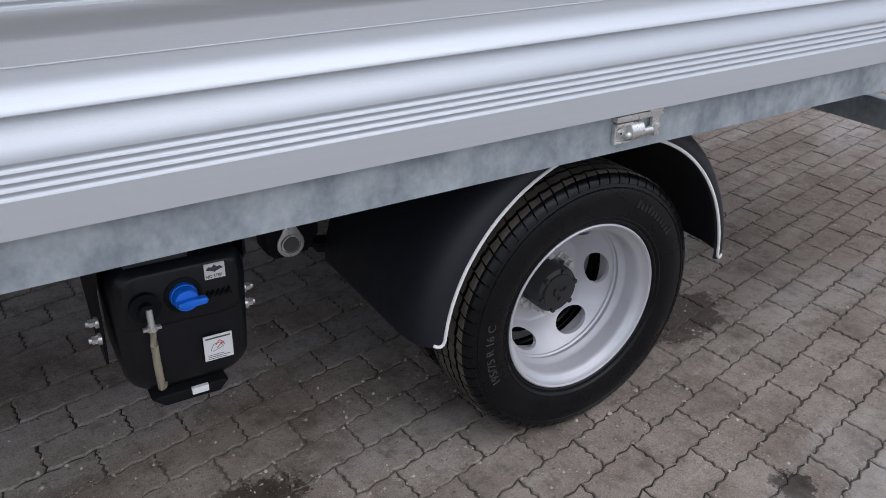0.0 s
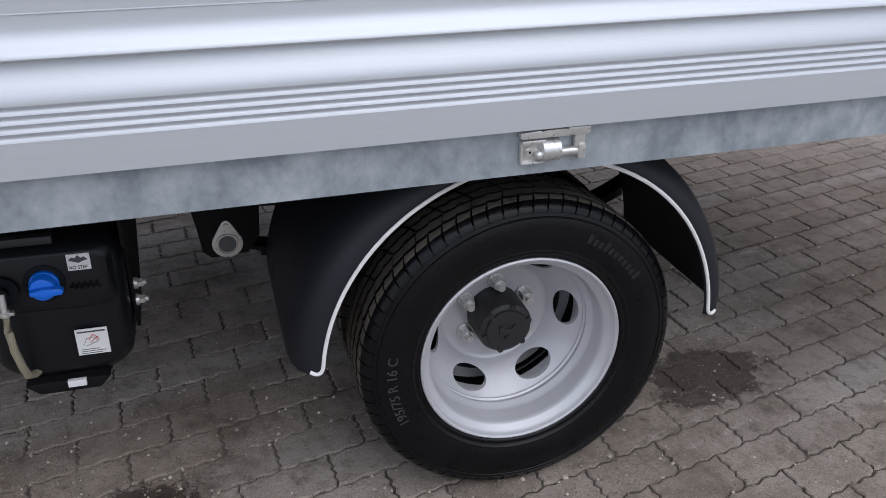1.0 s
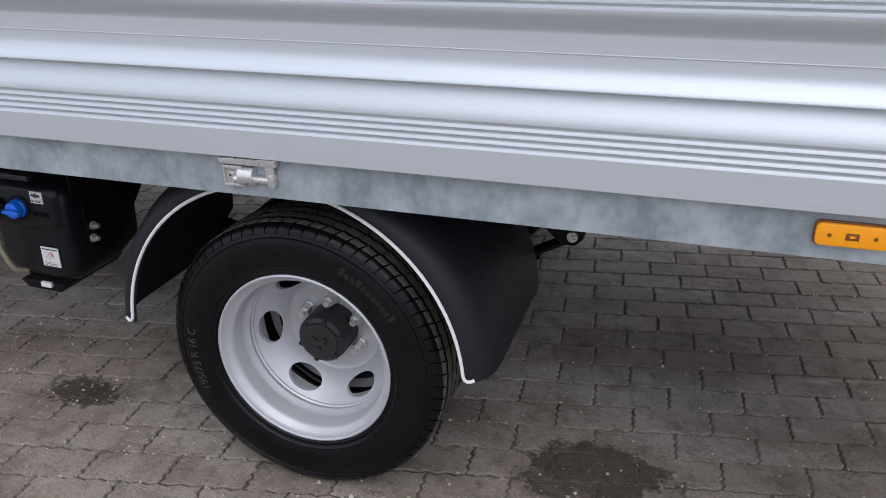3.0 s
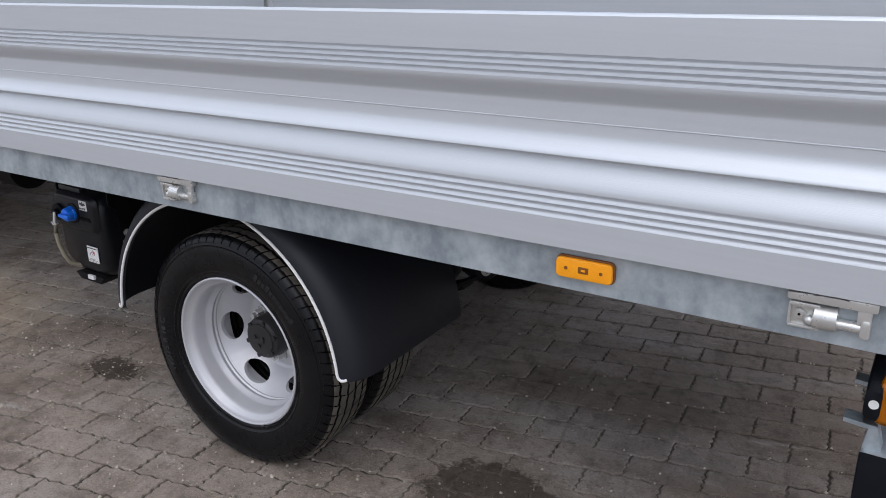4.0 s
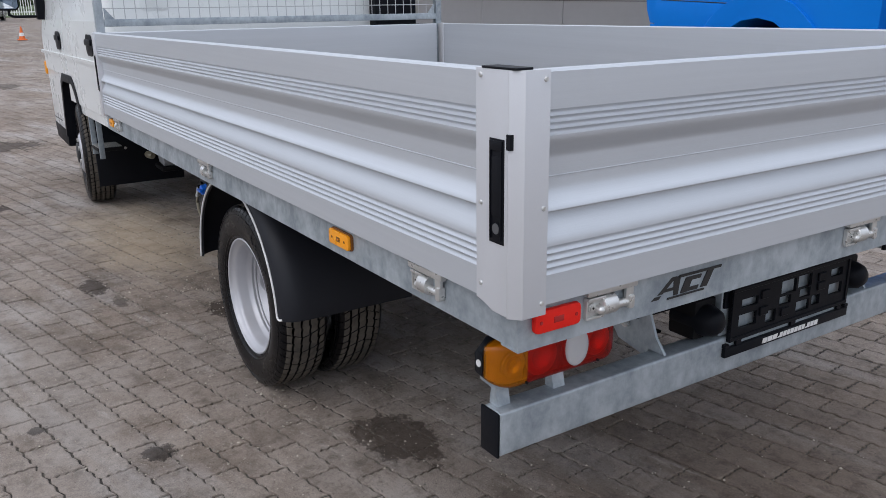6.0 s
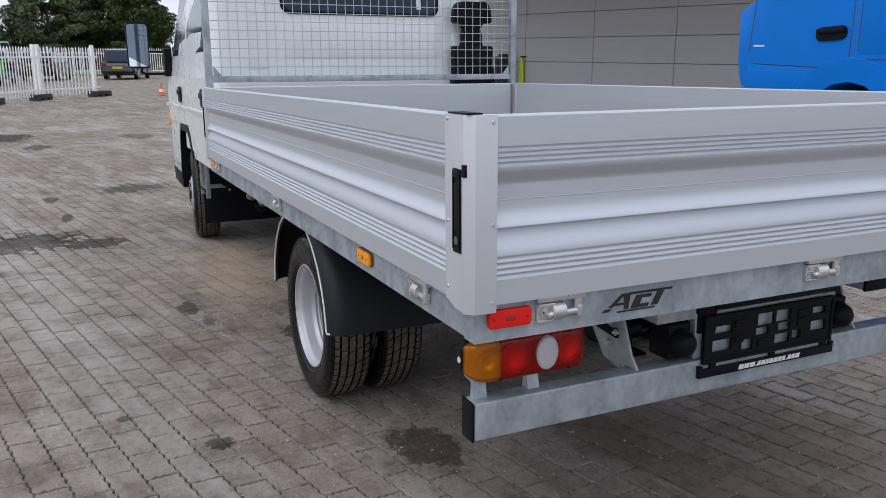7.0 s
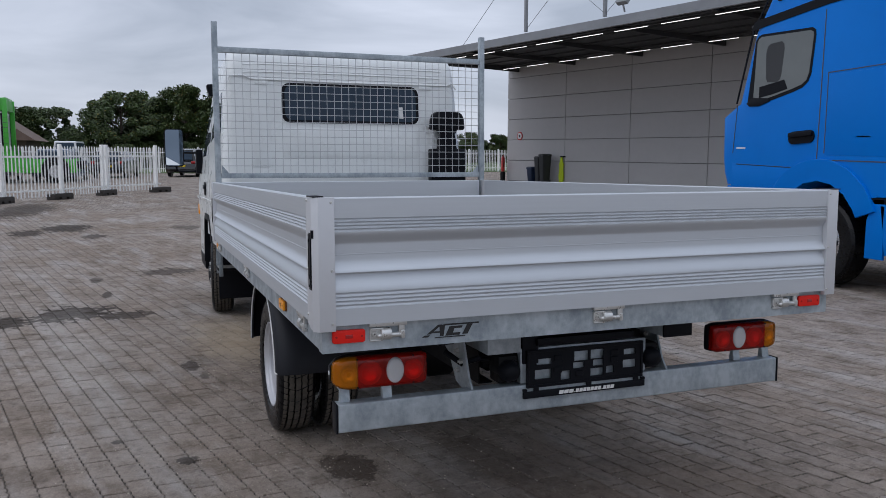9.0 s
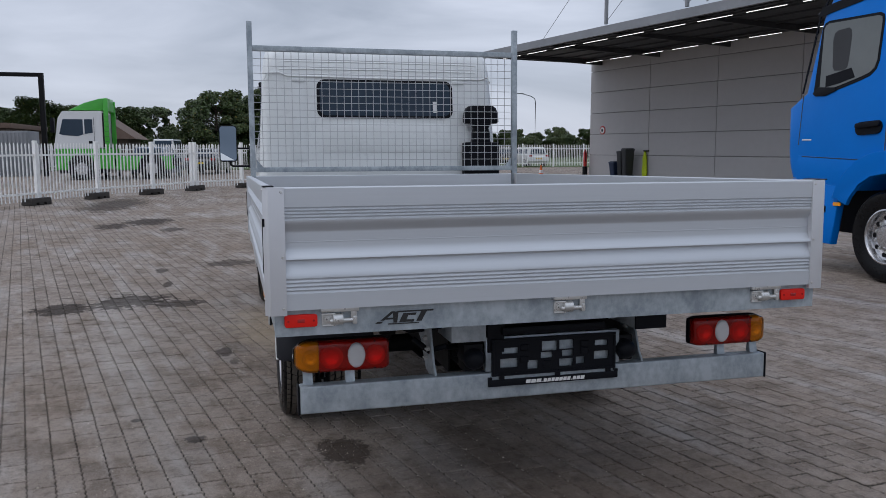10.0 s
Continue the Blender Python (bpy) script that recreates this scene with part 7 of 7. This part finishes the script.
    col = mixc("MIX", remap(blot, 0.50, 0.66, 0, 0.55), col, (0.085, 0.068, 0.054))
    col = mixc("MIX", remap(blot, 0.42, 0.30, 0, 0.45), col, (0.42, 0.37, 0.32))
    # dirt and moss that creep in from the joints
    creep = noise_at(1.7, 5.0, 0.7)
    col = mixc("MIX", mixc("MULTIPLY", 1.0, seam, remap(creep, 0.42, 0.66, 0.02 if not far else 0.0, 0.22 if not far else 0.85)), col, (0.045, 0.038, 0.028))
    if far:
        col = mixc("MULTIPLY", 1.0, col, br.outputs["Color"])
    elif name.startswith("paver_p"):
        oi = nt.nodes.new("ShaderNodeObjectInfo")
        col = mixc("MULTIPLY", 1.0, col, remap(oi.outputs["Random"], 0, 1, 0.92, 1.08))
    else:
        col = mixc("MULTIPLY", 1.0, col, remap(geo.outputs["Random Per Island"], 0, 1, 0.92, 1.08))
    # oil and water stains, soaked up unevenly by single stones
    pick = nt.nodes.new("ShaderNodeTexBrick")
    for key, val in (("Scale", 1.0), ("Mortar Size", 0.0), ("Brick Width", PL), ("Row Height", PW)):
        pick.inputs[key].default_value = val
    pick.inputs["Color1"].default_value, pick.inputs["Color2"].default_value = (0, 0, 0, 1), (1, 1, 1, 1)
    nt.links.new(lay.outputs[0], pick.inputs["Vector"])
    soak = mixc("ADD", 1.0, remap(pick.outputs["Color"], 0, 1, -0.22, 0.22), remap(seam, 0, 1, 0.0, -0.35))
    warp = noise_at(11.0, 6.0, 0.7)
    warp_fine = noise_at(34.0, 6.0, 0.75)
    wet = None
    for x, y, rx, ry, deep in ((-2.625, 0.250, 0.115, 0.075, 0.85), (-1.12, 0.375, 0.19, 0.12, 0.80), (-1.20, 0.30, 0.12, 0.06, 0.7), (-3.283, -0.22, 0.14, 0.065, 0.85), (-3.00, -0.15, 0.10, 0.035, 0.6), (-1.481, -0.346, 0.05, 0.06, 0.95), (-1.862, -0.671, 0.03, 0.03, 1.0), (-1.00, 1.03, 0.33, 0.16, 0.22), (-5.55, -1.12, 0.36, 0.36, 1.0), (-5.28, -1.65, 0.26, 0.28, 0.95), (-5.32, -0.66, 0.16, 0.26, 0.9), (-6.5, -0.85, 0.20, 0.05, 0.85), (-7.55, -1.0, 0.2, 0.08, 0.8), (-14.5, -1.8, 0.8, 0.45, 0.95), (-13.7, -2.4, 0.6, 0.3, 0.9), (-8.0, -0.2, 0.30, 0.34, 0.75), (-12.7, -1.24, 0.4, 0.2, 0.8), (-14.0, 0.37, 0.5, 0.3, 0.6), (-20.0, -3.2, 2.6, 0.7, 0.8), (-0.75, 0.75, 0.4, 0.12, 0.2)):
        d = nt.nodes.new("ShaderNodeMapping")
        d.vector_type = "POINT"
        d.inputs["Location"].default_value = (-x / rx, -y / ry, 0)
        d.inputs["Scale"].default_value = (1 / rx, 1 / ry, 0)
        nt.links.new(pos, d.inputs[0])
        ln = nt.nodes.new("ShaderNodeVectorMath")
        ln.operation = "LENGTH"
        nt.links.new(d.outputs[0], ln.inputs[0])
        ad = nt.nodes.new("ShaderNodeMath")
        ad.operation = "MULTIPLY_ADD"
        ad.inputs[1].default_value = 2.4
        nt.links.new(warp if max(rx, ry) > 0.16 else warp_fine, ad.inputs[0])
        nt.links.new(ln.outputs["Value"], ad.inputs[2])
        if max(rx, ry) > 0.25:
            sk = nt.nodes.new("ShaderNodeMath")
            sk.inputs[1].default_value = 0.0
            nt.links.new(ad.outputs[0], sk.inputs[0])
            nt.links.new(soak, sk.inputs[1])
            ad = sk
        shift = 0.45
        msk = remap(ad.outputs[0], 1.60 + shift, 1.78 + shift, deep, 0.0)
        if wet is None:
            wet = msk
        else:
            mxm = nt.nodes.new("ShaderNodeMath")
            mxm.operation = "MAXIMUM"
            nt.links.new(wet, mxm.inputs[0])
            nt.links.new(msk, mxm.inputs[1])
            wet = mxm.outputs[0]
    col = mixc("MULTIPLY", wet, col, (0.150, 0.125, 0.105))
    # darker ground under and behind the truck's tail, fading unevenly outwards
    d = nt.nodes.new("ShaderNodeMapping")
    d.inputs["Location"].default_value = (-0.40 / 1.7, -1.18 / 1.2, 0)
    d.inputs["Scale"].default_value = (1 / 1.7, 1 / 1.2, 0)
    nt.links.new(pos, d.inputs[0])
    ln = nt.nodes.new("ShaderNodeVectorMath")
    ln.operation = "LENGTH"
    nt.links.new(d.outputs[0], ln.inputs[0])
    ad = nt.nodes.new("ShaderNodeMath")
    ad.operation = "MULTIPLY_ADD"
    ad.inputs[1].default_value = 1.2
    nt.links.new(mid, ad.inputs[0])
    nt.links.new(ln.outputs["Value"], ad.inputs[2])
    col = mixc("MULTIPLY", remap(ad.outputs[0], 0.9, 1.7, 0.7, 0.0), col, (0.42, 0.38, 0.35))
    # pale worn strip beside the truck
    d = nt.nodes.new("ShaderNodeMapping")
    d.vector_type = "TEXTURE"
    d.inputs["Location"].default_value = (-3.3, -0.86, 0)
    d.inputs["Rotation"].default_value = (0, 0, radians(10))
    d.inputs["Scale"].default_value = (3.4, 0.42, 1)
    nt.links.new(pos, d.inputs[0])
    ln = nt.nodes.new("ShaderNodeVectorMath")
    ln.operation = "LENGTH"
    nt.links.new(d.outputs[0], ln.inputs[0])
    ad = nt.nodes.new("ShaderNodeMath")
    ad.operation = "MULTIPLY_ADD"
    ad.inputs[1].default_value = 2.2
    nt.links.new(mid, ad.inputs[0])
    nt.links.new(ln.outputs["Value"], ad.inputs[2])
    col = mixc("MIX", remap(ad.outputs[0], 1.2, 2.1, 0.30, 0.0), col, (0.46, 0.44, 0.42))
    # sandy patch between the axles
    d = nt.nodes.new("ShaderNodeMapping")
    d.inputs["Location"].default_value = (4.1 / 0.9, -0.25 / 0.42, 0)
    d.inputs["Scale"].default_value = (1 / 0.9, 1 / 0.42, 0)
    nt.links.new(pos, d.inputs[0])
    ln = nt.nodes.new("ShaderNodeVectorMath")
    ln.operation = "LENGTH"
    nt.links.new(d.outputs[0], ln.inputs[0])
    ad = nt.nodes.new("ShaderNodeMath")
    ad.operation = "MULTIPLY_ADD"
    ad.inputs[1].default_value = 1.6
    nt.links.new(mid, ad.inputs[0])
    nt.links.new(ln.outputs["Value"], ad.inputs[2])
    col = mixc("MIX", remap(ad.outputs[0], 1.2, 2.0, 0.42, 0.0), col, (0.52, 0.41, 0.27))
    col = mixc("MULTIPLY", 1.0, col, (1.02, 1.0, 0.975))
    nt.links.new(col, bs.inputs["Base Color"])
    nt.links.new(remap(wet, 0, 1, 0.88, 0.72), bs.inputs["Roughness"])
    bs.inputs["Specular IOR Level"].default_value = 0.22
    bp_ = nd(nt, "ShaderNodeBump", Strength=0.6, Distance=0.006)
    hgt = mixc("ADD", 0.6, grain, grit)
    nt.links.new(hgt, bp_.inputs["Height"])
    nt.links.new(bp_.outputs[0], bs.inputs["Normal"])
    return m


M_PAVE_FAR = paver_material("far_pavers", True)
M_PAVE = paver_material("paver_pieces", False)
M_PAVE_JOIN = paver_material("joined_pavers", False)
M_SAND = mat("joint_sand", (0.008, 0.007, 0.006), (0.170, 0.148, 0.120), rough=0.95, scale=30, big=0.9, bump=0.5, fine=200, soft=0.14)

# one sheet to the horizon; sand under the laid stones
XA, XB, YA, YB = -19.0, 4.5, -7.5, 8.0
vs, fs, mi = [], [], []
gx, gy = (-3000, XA, XB, 3000), (-3000, YA, YB, 3000)
for y in gy:
    for x in gx:
        inner = x in (XA, XB) and y in (YA, YB)
        vs.append((x, y, -0.0075))
for j in range(3):
    for i in range(3):
        a = j * 4 + i
        fs.append((a, a + 1, a + 5, a + 4))
        mi.append(1 if i == 1 and j == 1 else 0)
me = bpy.data.meshes.new("ground")
me.from_pydata(vs, [], fs)
me.materials.append(M_PAVE_FAR)
me.materials.append(M_SAND)
me.polygons.foreach_set("material_index", mi)
ground = tagged(new("ground", me), "grey brown interlocking concrete pavers in running bond", "ground", kind="structure")
# grass verge behind the far fence
bm = box(B(), -150, -54.6, -60, 90, -0.004, 0.02)
tagged(solid("grass_verge", bm, M_GRASS, "grass verge under the trees", "grass", kind="structure"), kind="structure")

AMP, GAP, END = 0.0040, 0.0027, 0.0034


def wave(u):
    s = (u / (PL / 4)) % 1.0
    return AMP * (4 * abs(s - 0.5) - 1)


STEPS = (-0.0095, -0.002, -0.0065, 0.0025, -0.0025, 0.0065, 0.002, 0.0095)


def stone(rng, near):
    """Outline of one zigzag paver about its middle: wavy long sides, slanting stepped short sides."""
    n = 8 if near else 4
    lo, hi = [], []
    for k in range(n + 1):
        u = -PL / 2 + PL * k / n
        uu = min(max(u, -PL / 2 + END), PL / 2 - END)
        lo.append((uu + STEPS[0] * (abs(2 * u / PL) ** 3), -PW / 2 + GAP + wave(u)))
        hi.append((uu + STEPS[-1] * (abs(2 * u / PL) ** 3), PW / 2 - GAP + wave(u)))
    m = len(STEPS)
    right = [(PL / 2 - END + STEPS[k], -PW / 2 + PW * (k + 0.5) / m) for k in range(1, m - 1)]
    left = [(-PL / 2 + END + STEPS[k], -PW / 2 + PW * (k + 0.5) / m) for k in range(m - 2, 0, -1)]
    if not near:
        right, left = right[::2], left[::2]
    j = 0.0011
    return [(u + rng.gauss(0, j), v + rng.gauss(0, j)) for u, v in lo + right + hi[::-1] + left]


def stone_geometry(rng, near, skirt=True):
    loop = stone(rng, near)
    tx, ty, h = rng.gauss(0, 0.004), rng.gauss(0, 0.005), rng.gauss(-0.001, 0.0010)
    b = 0.0036
    top = [(u * (1 - b / (PL / 2)), v * (1 - b / (PW / 2)), h + u * tx + v * ty) for u, v in loop]
    edge = [(u, v, h - 0.0032 + u * tx + v * ty) for u, v in loop]
    n = len(loop)
    verts, faces = top + edge, [tuple(range(n))]
    faces += [(i, n + i, n + (i + 1) % n, (i + 1) % n) for i in range(n)]
    if near and skirt:
        verts = verts + [(u, v, -0.03) for u, v in loop]
        faces += [(n + i, 2 * n + i, 2 * n + (i + 1) % n, n + (i + 1) % n) for i in range(n)]
    # counter-clockwise from above
    return verts, [f[::-1] if len(f) == 4 else f for f in faces]


srng = random.Random(3)
KINDS = []
for k in range(14):
    v, f = stone_geometry(srng, True)
    me = bpy.data.meshes.new("paver")
    me.from_pydata(v, [], f)
    me.materials.append(M_PAVE)
    KINDS.append(me)
jv, jf = [], []
count = 0
rows = range(-114, 134)
for r in rows:
    for c in range(-116, 66):
        u = (c + 0.5 + 0.585 + SLIP * r + (0.5 if r % 2 else 0.0)) * PL
        w = (r + 0.5) * PW
        x, y = P0.x + u * CA - w * SA, P0.y + u * SA + w * CA
        if not (XA - 0.12 < x < XB + 0.12 and YA - 0.12 < y < YB + 0.12):
            continue
        if -3.25 < x < -0.75 and -0.62 < y < 0.62 and count < 300:
            count += 1
            ob = new("paver", KINDS[srng.randrange(14)])
            ob.parent = ground
            ob.matrix_basis = pose(x, y, 0, 0, 0, PAVE_YAW)
            continue
        close = -5.0 < x < 2.6 and -1.6 < y < 2.0
        v, f = stone_geometry(srng, -11.0 < x < 4.5 and -4.5 < y < 6.5, close)
        i = len(jv)
        jv += [(x + a * CA - b * SA, y + a * SA + b * CA, z) for a, b, z in v]
        jf += [tuple(i + q for q in face) for face in f]
me = bpy.data.meshes.new("paving")
me.from_pydata(jv, [], jf)
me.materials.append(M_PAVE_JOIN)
paving = new("paving", me)
paving.parent = ground
tagged(paving, "grey brown interlocking pavers", kind="stuff")


# ---- loose grit on the stones ----
grng = random.Random(21)
gv, gf = [], []
for k in range(11000):
    if k % 3 == 0:
        x, y = grng.uniform(-4.2, 0.8), grng.uniform(-1.0, 1.2)
    elif k % 3 == 1:
        x, y = grng.gauss(-2.5, 0.8), grng.gauss(0.3, 0.3)
    else:
        # swept into the joints between the courses
        u, w = grng.uniform(-14, 6) * PL, (grng.randrange(-12, 6)) * PW + grng.gauss(0, 0.006)
        x, y = P0.x + u * CA - w * SA, P0.y + u * SA + w * CA
    s = 0.0010 + 0.0058 * grng.random() ** 5
    i = len(gv)
    turn = grng.uniform(0, math.tau)
    for q in range(5):
        a = turn + math.tau * q / 5
        r = s * grng.uniform(0.55, 1.25)
        gv.append((x + r * math.cos(a), y + r * math.sin(a), -0.002))
    gv.append((x + s * grng.uniform(-0.3, 0.3), y + s * grng.uniform(-0.3, 0.3), -0.001 + s * grng.uniform(0.5, 1.1)))
    gf += [(i + q, i + (q + 1) % 5, i + 5) for q in range(5)]
me = bpy.data.meshes.new("grit")
me.from_pydata(gv, [], gf)
me.materials.append(mat("pale_grit", (0.46, 0.41, 0.34), (0.20, 0.17, 0.135), rough=0.9, islands=0.6, bump=0.0))
grit_ob = new("grit", me)
tagged(grit_ob, "pale loose grit scattered on the pavers", "grit", kind="stuff")
